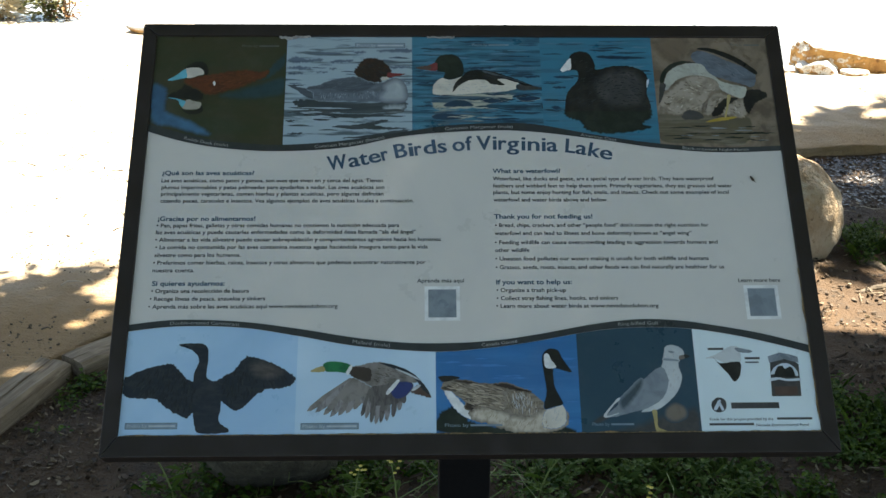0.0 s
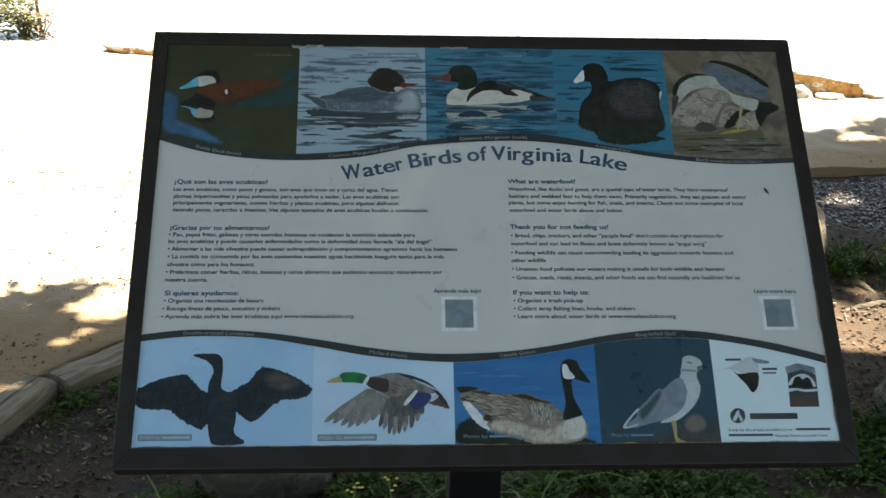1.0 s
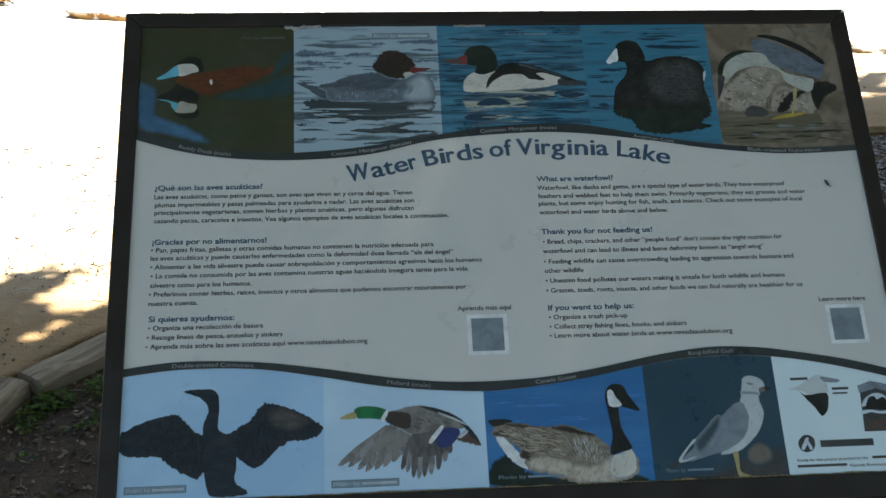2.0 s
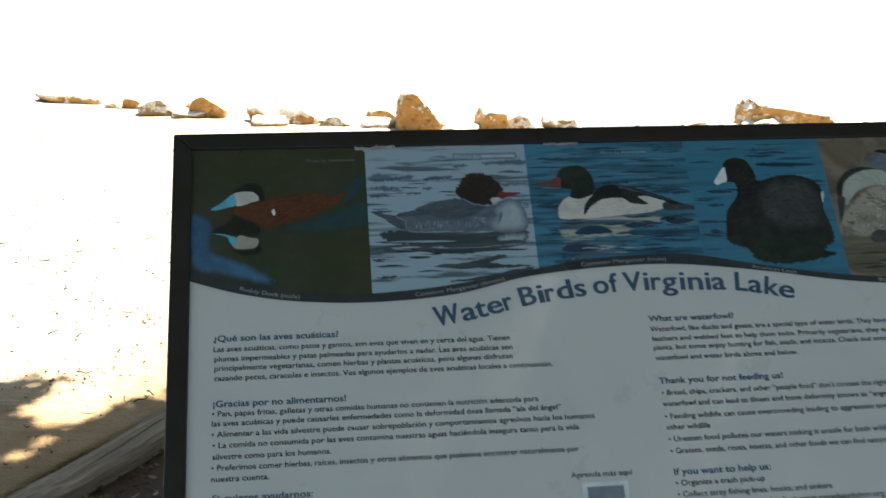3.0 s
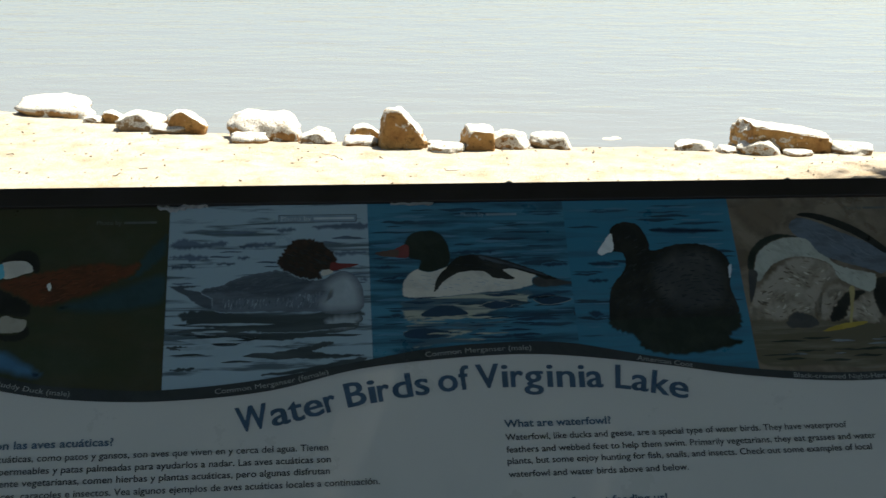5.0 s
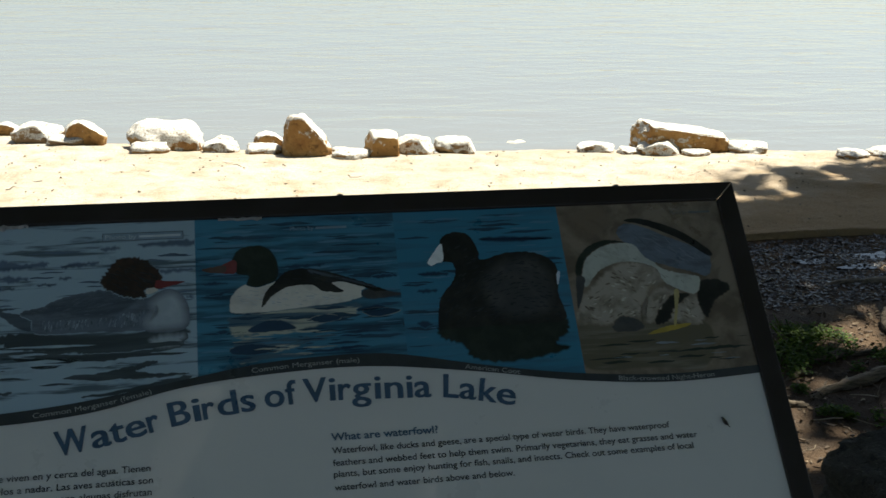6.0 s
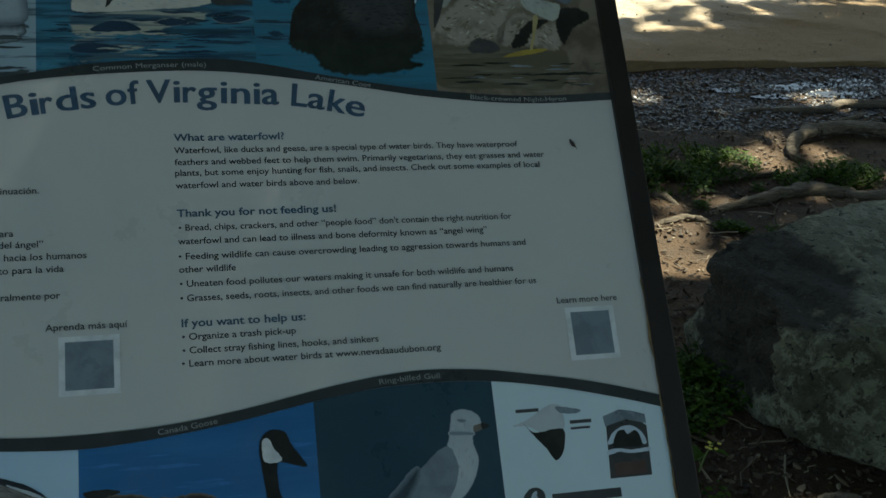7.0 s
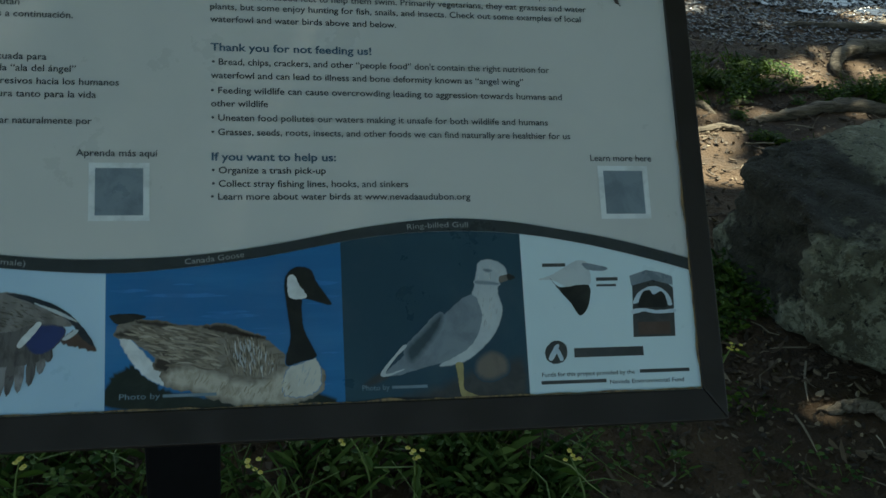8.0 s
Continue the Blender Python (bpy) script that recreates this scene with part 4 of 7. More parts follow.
shape(photo_rocks, "grey_patch", INK_SLATE, 5, [(346, 276), (355, 285), (372, 282), (396, 270), (421, 258), (438, 246), (433, 225), (414, 230), (389, 238), (372, 246), (362, 261), (352, 265)])
shape(photo_rocks, "dark_edge", INK_BLACK, 6, [(356, 289), (369, 291), (389, 286), (414, 274), (440, 252), (437, 246), (414, 264), (390, 277), (373, 284)])
shape(photo_rocks, "yellow_stalk", INK_OCHRE, 5, [(393, 210), (398, 209), (393, 192), (388, 175), (385, 174), (390, 192)])
shape(photo_rocks, "yellow_streak", INK_YELLOW, 5, [(357, 166), (369, 171), (385, 174), (403, 175), (395, 171), (373, 167)])
shape(photo_sky, "dark_fan", INK_BLUE_BLACK, 1, [(-445, -213), (-415, -197), (-384, -190), (-373, -196), (-357, -212), (-343, -214), (-343, -251), (-349, -254), (-359, -261), (-383, -248), (-400, -236), (-420, -236), (-438, -232)])
shape(photo_sky, "dark_fan", INK_BLUE_BLACK, 1, [(-321, -214), (-302, -201), (-288, -183), (-277, -181), (-251, -190), (-222, -206), (-221, -215), (-233, -222), (-261, -226), (-277, -240), (-295, -252), (-316, -237)])
shape(photo_sky, "dark_patch", INK_BLUE_BLACK, 2, [(-374, -164), (-355, -162), (-342, -163), (-335, -171), (-334, -189), (-335, -205), (-329, -212), (-315, -217), (-314, -249), (-315, -266), (-302, -277), (-308, -281), (-339, -281), (-346, -270), (-350, -243), (-351, -205), (-346, -189), (-348, -179), (-357, -171)])
shape(photo_sky, "sheen_patch", INK_DARK_SHEEN, 3, [(-280, -191), (-263, -189), (-245, -197), (-239, -204), (-256, -209), (-270, -207), (-276, -200)])
shape(photo_pale_sky, "far_fan", INK_PALE_BROWN, 1.3, [(-163, -231), (-153, -218), (-146, -210), (-122, -215), (-120, -230), (-130, -234), (-145, -240), (-156, -242)])
shape(photo_pale_sky, "brown_patch", INK_PALE_BROWN, 2, [(-152, -198), (-132, -192), (-112, -189), (-92, -193), (-72, -203), (-58, -215), (-72, -217), (-89, -216), (-105, -231), (-122, -221), (-145, -208)])
shape(photo_pale_sky, "near_fan", INK_BROWN_GREY_DEEP, 4.4, [(-123, -240), (-120, -222), (-105, -220), (-89, -215), (-72, -217), (-78, -237), (-92, -245), (-112, -247)])
shape(photo_pale_sky, "dark_patch", INK_DARK_BROWN, 3, [(-151, -198), (-137, -195), (-122, -199), (-122, -213), (-132, -214), (-147, -207)])
shape(photo_pale_sky, "white_streak", INK_WHITE, 6, [(-102, -230), (-95, -221), (-87, -213), (-85, -216), (-98, -232)])
shape(photo_pale_sky, "blue_patch", INK_INDIGO, 5, [(-96, -227), (-85, -216), (-67, -219), (-75, -233), (-88, -238)])
shape(photo_pale_sky, "white_streak", INK_PALE_GREY, 6, [(-89, -198), (-69, -206), (-57, -214), (-69, -209), (-85, -201)])
shape(photo_pale_sky, "black_patch", INK_BLUE_BLACK, 4, [(-111, -190), (-92, -193), (-69, -203), (-52, -220), (-45, -233), (-55, -226), (-65, -212), (-92, -198)])
shape(photo_pale_sky, "end_patch", INK_OXBLOOD, 3, [(-70, -229), (-60, -220), (-52, -225), (-43, -237), (-56, -234)])
shape(photo_pale_sky, "white_streak", INK_PALE_GREY, 5, [(-69, -227), (-60, -220), (-57, -221), (-64, -227)])
shape(photo_pale_sky, "green_patch", INK_GREEN, 4, [(-184, -192), (-176, -188), (-159, -189), (-147, -194), (-151, -203), (-165, -202), (-180, -201)])
shape(photo_pale_sky, "white_streak", INK_WHITE, 6, [(-149, -194), (-146, -195), (-151, -206), (-154, -203)])
shape(photo_pale_sky, "ochre_patch", INK_OCHRE, 5, [(-200, -200), (-185, -194), (-182, -201), (-195, -202)])
shape(photo_royal_blue, "dark_reflection", INK_GREEN_BLACK, 1, [(-33, -260), (-23, -252), (-14, -249), (0, -261), (9, -269), (47, -277), (95, -284), (129, -276), (131, -288), (-32, -282)])
shape(photo_royal_blue, "brown_patch", INK_BROWN_GREY, 2, [(-29, -222), (-24, -214), (-5, -214), (14, -217), (42, -219), (67, -223), (86, -230), (103, -245), (105, -254), (120, -251), (130, -258), (129, -271), (114, -280), (85, -284), (56, -278), (23, -267), (9, -264), (9, -252), (-7, -237), (-25, -228)])
shape(photo_royal_blue, "dark_patch", INK_BLACK, 3, [(-33, -209), (-17, -208), (-6, -211), (-24, -216), (-30, -215)])
shape(photo_royal_blue, "dark_streak", INK_DARK_BROWN, 4, [(-30, -225), (-19, -221), (0, -226), (14, -237), (4, -235), (-12, -229)])
shape(photo_royal_blue, "dark_streak", INK_DARK_BROWN, 4, [(38, -220), (57, -219), (71, -225), (86, -230), (71, -229), (52, -225)])
shape(photo_royal_blue, "dark_streak", INK_DARK_BROWN, 4, [(-14, -214), (4, -215), (16, -219), (0, -218)])
shape(photo_royal_blue, "dark_streak", INK_DARK_BROWN, 4, [(0, -249), (9, -237), (16, -242), (10, -254), (7, -254)])
shape(photo_royal_blue, "white_patch", INK_WHITE, 3, [(-26, -228), (-17, -229), (0, -247), (10, -255), (7, -265), (-5, -259), (-17, -246)])
shape(photo_royal_blue, "buff_patch", INK_BUFF, 4, [(10, -255), (33, -253), (61, -264), (85, -265), (103, -256), (120, -251), (131, -261), (128, -273), (109, -281), (85, -284), (56, -278), (28, -268), (11, -264)])
shape(photo_royal_blue, "white_patch", INK_BONE, 5, [(104, -256), (116, -251), (127, -248), (131, -261), (127, -274), (112, -279), (100, -274)])
shape(photo_royal_blue, "black_patch", INK_BLACK, 6, [(103, -190), (106, -177), (115, -172), (125, -175), (130, -186), (141, -203), (134, -203), (121, -199), (117, -201), (118, -223), (126, -241), (127, -247), (116, -250), (104, -253), (103, -245), (107, -228)])
shape(photo_royal_blue, "white_spot", INK_WHITE, 7, [(106, -181), (111, -179), (115, -187), (121, -197), (111, -199), (106, -195)])
shape(photo_teal, "dark_ground", INK_CHARCOAL, 1, [(194, -285), (225, -276), (254, -264), (283, -256), (302, -256), (301, -287), (245, -288)])
shape(photo_teal, "tan_blur", INK_TAUPE, 2, [(261, -256), (273, -247), (286, -253), (286, -264), (272, -270), (262, -266)])
shape(photo_teal, "white_patch", INK_PALE_GREY, 3, [(265, -179), (268, -170), (278, -168), (289, -173), (292, -182), (285, -188), (283, -197), (286, -212), (279, -230), (265, -245), (249, -255), (229, -257), (253, -242), (264, -227), (260, -201), (263, -190)])
shape(photo_teal, "grey_patch", INK_COOL_GREY, 4, [(183, -262), (196, -251), (212, -234), (233, -216), (258, -198), (267, -209), (267, -222), (258, -240), (236, -253), (213, -259), (193, -264)])
shape(photo_teal, "lower_shade", INK_TEAL_GREY, 4.4, [(202, -243), (215, -230), (231, -215), (232, -223), (219, -241), (206, -253)])
shape(photo_teal, "tail_edge", INK_PALE_GREY, 5, [(180, -261), (191, -248), (200, -239), (202, -241), (193, -249), (184, -262), (198, -259), (198, -260), (183, -265)])
shape(photo_teal, "dark_tip", INK_CHARCOAL, 3.5, [(166, -270), (180, -261), (185, -266), (172, -271)])
shape(photo_teal, "grey_streak", INK_COOL_GREY, 5, [(272, -176), (279, -177), (277, -179), (272, -178)])
shape(photo_teal, "grey_streak", INK_COOL_GREY, 5, [(265, -186), (282, -188), (283, -190), (265, -189)])
shape(photo_teal, "dark_point", INK_TAUPE, 4.8, [(285, -183), (293, -181), (296, -182), (293, -186), (285, -188)])
shape(photo_teal, "dark_point", INK_BLACK, 5, [(292, -181), (297, -182), (299, -184), (293, -186)])
shape(photo_teal, "yellow_stalk", INK_OCHRE, 5, [(243, -256), (249, -256), (249, -267), (250, -278), (266, -285), (248, -284), (245, -275), (244, -265)])
shape(logo_card, "dark_mark", INK_BLACK, 2, [(330, -185), (339, -193), (359, -191), (366, -194), (363, -210), (355, -218), (348, -208), (339, -197)])
shape(logo_card, "grey_mark", INK_PALE_GREY, 1, [(320, -186), (334, -181), (355, -170), (366, -172), (367, -179), (365, -192), (346, -193), (333, -187)])
shape(logo_card, "grey_mark", INK_COOL_GREY, 2, [(361, -172), (382, -176), (380, -179), (365, -178)])
shape(logo_card, "dark_badge", INK_CHARCOAL, 1, [(405, -192), (414, -188), (426, -187), (437, -190), (443, -195), (441, -238), (402, -238)], True)
shape(logo_card, "grey_crown", INK_COOL_GREY, 2, [(403, -184), (419, -179), (431, -181), (443, -185), (443, -193), (424, -188), (404, -193)], True)
shape(logo_card, "pale_arch", INK_PALE_BLUE, 3, [(405, -209), (409, -200), (420, -194), (431, -195), (439, -203), (439, -211), (422, -204)])
shape(logo_card, "dark_blot", INK_BLACK, 4, [(409, -212), (413, -200), (420, -197), (424, -201), (431, -198), (435, -203), (435, -212), (421, -212)])
shape(logo_card, "pale_wave", INK_PALE_BLUE, 4, [(403, -214), (414, -213), (427, -215), (442, -214), (442, -217), (426, -218), (414, -216), (403, -218)])
shape(logo_card, "dark_disc", INK_CHARCOAL, 1, [(332, -239), (339, -242), (341, -249), (338, -256), (330, -259), (323, -256), (321, -249), (325, -242)])
shape(logo_card, "pale_stripe", INK_PALE_BLUE, 2, [(324, -254), (331, -243), (334, -244), (328, -255)])
shape(logo_card, "pale_stripe", INK_PALE_BLUE, 2, [(333, -245), (337, -255), (334, -256), (331, -248)])
bar(logo_card, INK_CHARCOAL, 1, 347, -254, 410, -246)
bar(logo_card, INK_CHARCOAL, 1, 324, -175, 345, -172)
bar(logo_card, INK_CHARCOAL, 1, 372, -188, 392, -185)
bar(logo_card, INK_CHARCOAL, 1, 372, -193, 390, -191)
bar(logo_card, INK_OXBLOOD, 2, 407, -236, 437, -225)
bar(logo_card, INK_CHARCOAL, 1, 405, -269, 451, -266)
bar(logo_card, INK_CHARCOAL, 1, 316, -276, 374, -273)


def fleck_ink(name, *colours):
    """Printed strokes, each of its own tone."""
    n = Nodes(name)
    geo = n.add("ShaderNodeNewGeometry")
    last = len(colours) - 1
    return n.finish(n.ramp(geo.outputs["Random Per Island"], *[(k / last, c) for k, c in enumerate(colours)]), 0.32, spec=0.5)


def inside(p, ring):
    odd = False
    for (ax, az), (bx, bz) in zip(ring, ring[1:] + ring[:1]):
        if (az > p[1]) != (bz > p[1]) and p[0] < ax + (bx - ax) * (p[1] - az) / (bz - az):
            odd = not odd
    return odd


def flecks(photo, material, layer, ring, count, length, width, way, seed):
    """Fine printed strokes that fill an outline; way(x, z) is their slope in degrees."""
    rng = random.Random(seed)
    verts, faces = [], []
    xs, zs = [p[0] for p in ring], [p[1] for p in ring]
    for k in range(count):
        x, z = rng.uniform(min(xs), max(xs)), rng.uniform(min(zs), max(zs))
        s, w = length * rng.uniform(0.5, 1.3), width * rng.uniform(0.5, 1.2)
        t = radians(way(x, z) + rng.gauss(0, 9))
        dx, dz = math.cos(t), math.sin(t)
        if not all(inside((x + f * s * dx, z + f * s * dz), ring) for f in (-0.5, 0, 0.5)):
            continue
        b0 = len(verts)
        bow = rng.uniform(-0.12, 0.12) * s
        for u, v in ((-0.5, 0), (-0.2, -0.5), (0.25, -0.45), (0.5, 0), (0.2, 0.5), (-0.25, 0.45)):
            q = v * w + bow * (1 - 4 * u * u)
            verts.append(INTO @ Vector(((x + u * s * dx - q * dz) / 1000, -0.0003 - 0.00012 * (layer + 0.5) - 0.0000002 * k, (z + u * s * dz + q * dx) / 1000)))
        faces.append(tuple(range(b0, b0 + 6)))
    me = bpy.data.meshes.new("stroke_texture")
    me.from_pydata(verts, [], faces)
    me.materials.append(material)
    out = new("stroke_texture", me)
    out.parent = photo
    tagged(out, kind="stuff")


BROWN_STROKES = fleck_ink("brown_strokes", (0.09, 0.072, 0.058), (0.17, 0.14, 0.11), (0.31, 0.26, 0.20), (0.46, 0.40, 0.33))
TAWNY_STROKES = fleck_ink("tawny_strokes", (0.045, 0.036, 0.032), (0.10, 0.085, 0.072), (0.17, 0.15, 0.13), (0.29, 0.27, 0.24))
DARK_STROKES = fleck_ink("dark_strokes", (0.010, 0.012, 0.016), (0.018, 0.021, 0.027), (0.036, 0.040, 0.047))
GREY_STROKES = fleck_ink("grey_strokes", (0.06, 0.08, 0.10), (0.11, 0.14, 0.175), (0.18, 0.225, 0.27), (0.34, 0.40, 0.45))
RUST_STROKES = fleck_ink("rust_strokes", (0.05, 0.02, 0.012), (0.10, 0.034, 0.018), (0.145, 0.055, 0.03))
SLATE_STROKES = fleck_ink("slate_strokes", (0.05, 0.065, 0.085), (0.08, 0.10, 0.13), (0.13, 0.15, 0.18))
GREY_STROKES_DIM = fleck_ink("grey_strokes_dim", (0.08, 0.10, 0.125), (0.125, 0.15, 0.185), (0.17, 0.20, 0.24))
DULL_STROKES = fleck_ink("dull_strokes", (0.22, 0.23, 0.21), (0.33, 0.34, 0.31), (0.45, 0.46, 0.43))
BUFF_STROKES = fleck_ink("buff_strokes", (0.24, 0.20, 0.15), (0.42, 0.37, 0.30), (0.54, 0.50, 0.43))
STONE_STROKES = fleck_ink("stone_strokes", (0.09, 0.07, 0.05), (0.20, 0.16, 0.12), (0.40, 0.35, 0.29), (0.52, 0.48, 0.42))
PALE_STROKES = fleck_ink("pale_strokes", (0.33, 0.35, 0.37), (0.45, 0.47, 0.48), (0.56, 0.56, 0.54))
flecks(photo_sky, DARK_STROKES, 1, [(-440, -215), (-415, -199), (-384, -192), (-373, -198), (-357, -213), (-345, -216), (-345, -250), (-359, -259), (-383, -247), (-400, -236), (-420, -236)], 420, 9.0, 1.8, lambda x, z: 70 + 0.35 * (x + 400), 7)
flecks(photo_sky, DARK_STROKES, 1, [(-318, -215), (-302, -203), (-288, -185), (-277, -183), (-251, -192), (-225, -207), (-235, -221), (-261, -225), (-277, -238), (-295, -250), (-314, -236)], 360, 9.0, 1.8, lambda x, z: 100 + 0.5 * (x + 270), 8)


def feathers(photo, inks, layer, roots, tips, count, seed):
    """A fan of overlapping printed blades from a line of roots to a line of tips, each a part."""
    rng = random.Random(seed)
    a, b = spline(roots, False), spline(tips, False)
    step = (b[-1] - b[0]).length / count
    for k in range(count):
        f = k / (count - 1)
        p, q = a[round(f * (len(a) - 1))], b[round(f * (len(b) - 1))]
        q = q.lerp(p, rng.uniform(0.0, 0.06))
        way = (q - p).normalized()
        side = Vector((-way.y, way.x)) * step * 0.62
        n = (q - p).length
        ring = [p - side * 0.7, p + side * 0.7, p + way * n * 0.7 + side * 0.9, p + way * n * 0.93 + side * 0.5, q, p + way * n * 0.9 - side * 0.55, p + way * n * 0.6 - side * 0.9]
        part("blade_stroke", face([(v.x, v.y) for v in ring], layer + 0.03 * k), inks[k % len(inks)], photo)


flecks(photo_green, RUST_STROKES, 3, [(-392, 232), (-357, 242), (-336, 247), (-310, 249), (-284, 247), (-297, 234), (-317, 224), (-342, 216), (-361, 212), (-375, 221)], 360, 8.0, 1.3, lambda x, z: 14, 11)
flecks(photo_pale_water, GREY_STROKES, 3, [(-208, 214), (-191, 216), (-165, 214), (-137, 215), (-123, 220), (-111, 220), (-111, 202), (-171, 202), (-197, 201)], 420, 5.0, 0.9, lambda x, z: 80, 9)
flecks(photo_pale_water, SLATE_STROKES, 3.5, [(-213, 221), (-187, 231), (-165, 236), (-144, 238), (-126, 231), (-139, 217), (-165, 216), (-185, 221)], 200, 8.0, 0.8, lambda x, z: 12, 30)
flecks(photo_pale_water, DARK_STROKES, 5, [(-150, 246), (-144, 259), (-138, 268), (-125, 271), (-113, 268), (-104, 260), (-99, 247), (-112, 239), (-122, 232), (-135, 236)], 160, 7.0, 0.8, lambda x, z: 150, 10)
flecks(photo_blue_water, PALE_STROKES, 3, [(-35, 218), (-31, 228), (-21, 236), (0, 239), (-7, 217), (4, 225), (24, 232), (52, 226), (66, 224), (81, 227), (66, 218), (27, 215)], 160, 6.0, 0.8, lambda x, z: -6, 17)
flecks(photo_blue_water, DARK_STROKES, 4, [(-2, 228), (10, 242), (21, 249), (38, 250), (63, 243), (82, 235), (63, 237), (39, 237), (17, 237)], 160, 9.0, 1.2, lambda x, z: -12, 18)
flecks(photo_deep_blue, DARK_STROKES, 3, [(157, 188), (161, 212), (177, 235), (177, 251), (167, 258), (178, 281), (193, 277), (200, 260), (205, 250), (253, 256), (271, 247), (273, 217), (276, 189), (208, 186)], 420, 7.0, 1.4, lambda x, z: 15 - 0.6 * (x - 220), 19)
flecks(photo_rocks, STONE_STROKES, 2, [(292, 187), (301, 208), (320, 224), (337, 237), (360, 240), (377, 232), (380, 220), (362, 212), (354, 185), (319, 181)], 150, 6.0, 1.6, lambda x, z: 40 * math.sin(x * 0.09 + z * 0.05), 12)
flecks(photo_rocks, STONE_STROKES, 2, [(358, 182), (364, 198), (380, 210), (415, 200), (412, 178)], 70, 6.0, 1.6, lambda x, z: 50 * math.sin(x * 0.12), 13)
flecks(photo_rocks, GREY_STROKES_DIM, 5, [(349, 277), (356, 282), (396, 269), (420, 256), (436, 245), (432, 227), (414, 231), (389, 239), (373, 248), (364, 262)], 220, 12.0, 1.0, lambda x, z: -36, 15)
flecks(photo_rocks, DULL_STROKES, 4, [(303, 228), (305, 241), (314, 253), (332, 262), (350, 265), (362, 259), (375, 244), (387, 231), (420, 221), (414, 208), (385, 221), (379, 236), (358, 244), (337, 243), (318, 234)], 160, 7.0, 1.0, lambda x, z: -40, 16)
feathers(photo_pale_sky, (INK_PALE_BROWN, INK_MID_GREY), 1, [(-147, -213), (-137, -214), (-128, -217), (-121, -225)], [(-204, -254), (-184, -261), (-164, -261), (-144, -253), (-127, -238)], 9, 1)
feathers(photo_pale_sky, (INK_BROWN_GREY_DEEP, INK_MID_GREY), 4, [(-121, -225), (-110, -227), (-95, -229), (-79, -230)], [(-134, -263), (-121, -270), (-109, -272), (-93, -264), (-79, -245)], 9, 2)
flecks(photo_pale_sky, TAWNY_STROKES, 3, [(-120, -201), (-112, -192), (-92, -195), (-72, -205), (-62, -213), (-89, -214), (-105, -228), (-118, -218)], 260, 6.0, 0.8, lambda x, z: -22, 4)
flecks(photo_royal_blue, BROWN_STROKES, 4, [(-26, -223), (-19, -216), (14, -219), (42, -221), (54, -229), (54, -256), (33, -251), (10, -252), (-5, -237)], 560, 14.0, 1.5, lambda x, z: -16, 1)
flecks(photo_royal_blue, BROWN_STROKES, 4, [(54, -226), (79, -228), (96, -241), (103, -255), (85, -263), (64, -261), (54, -251)], 420, 9.0, 1.0, lambda x, z: 104 - 0.4 * (x - 60), 2)
flecks(photo_royal_blue, PALE_STROKES, 4.5, [(58, -230), (79, -229), (94, -242), (101, -256), (85, -264), (65, -261)], 110, 10.0, 0.9, lambda x, z: 102 - 0.4 * (x - 60), 31)
flecks(photo_royal_blue, BUFF_STROKES, 4.5, [(14, -256), (33, -255), (61, -265), (85, -266), (105, -260), (109, -277), (85, -282), (56, -276), (28, -267)], 320, 8.0, 1.1, lambda x, z: 60, 32)
flecks(photo_royal_blue, PALE_STROKES, 5, [(105, -256), (116, -252), (127, -250), (130, -261), (125, -272), (112, -277)], 60, 6.0, 0.9, lambda x, z: 70, 3)
flecks(photo_teal, PALE_STROKES, 4, [(269, -173), (278, -170), (288, -176), (280, -194), (283, -212), (276, -229), (268, -230), (269, -209), (263, -196)], 90, 6.0, 1.0, lambda x, z: 80, 20)


def ripples(photo, material, layer, count, x0, x1, z0, z1, length, seed, wave="top_high"):
    """Thin lens-shaped printed streaks of water, all in one part."""
    rng = random.Random(seed)
    verts, faces = [], []
    table = [(p[0], p[1]) for p in CURVES[wave]]
    for k in range(count):
        x, z = rng.uniform(x0, x1), rng.uniform(z0, z1)
        s = length * rng.uniform(0.4, 1.4)
        h = s * rng.uniform(0.02, 0.06)
        x = min(max(x, x0 + s / 2), x1 - s / 2)
        floor_z = max(lerp_table(table, x + d * s / 2) for d in (-1, 0, 1)) + h if wave == "top_high" else -1e9
        if z < floor_z:
            continue
        b0 = len(verts)
        n = 7
        edge = [(-0.5 + j / n, 1) for j in range(n + 1)] + [(0.5 - j / n, -1) for j in range(1, n)]
        for u, d in edge:
            w = h * max(0, 1 - 4 * u * u) ** 0.7 * d * (0.6 + 0.4 * rng.random()) + 0.25 * h * math.sin(9 * u + k)
            verts.append(INTO @ Vector(((x + u * s) / 1000, -0.0003 - 0.00012 * layer - 0.000001 * k, (z + w) / 1000)))
        faces.append(tuple(range(b0, len(verts)))[::-1])
    me = bpy.data.meshes.new("ripple_texture")
    me.from_pydata(verts, [], faces)
    me.materials.append(material)
    out = new("ripple_texture", me)
    out.parent = photo
    tagged(out, kind="stuff")


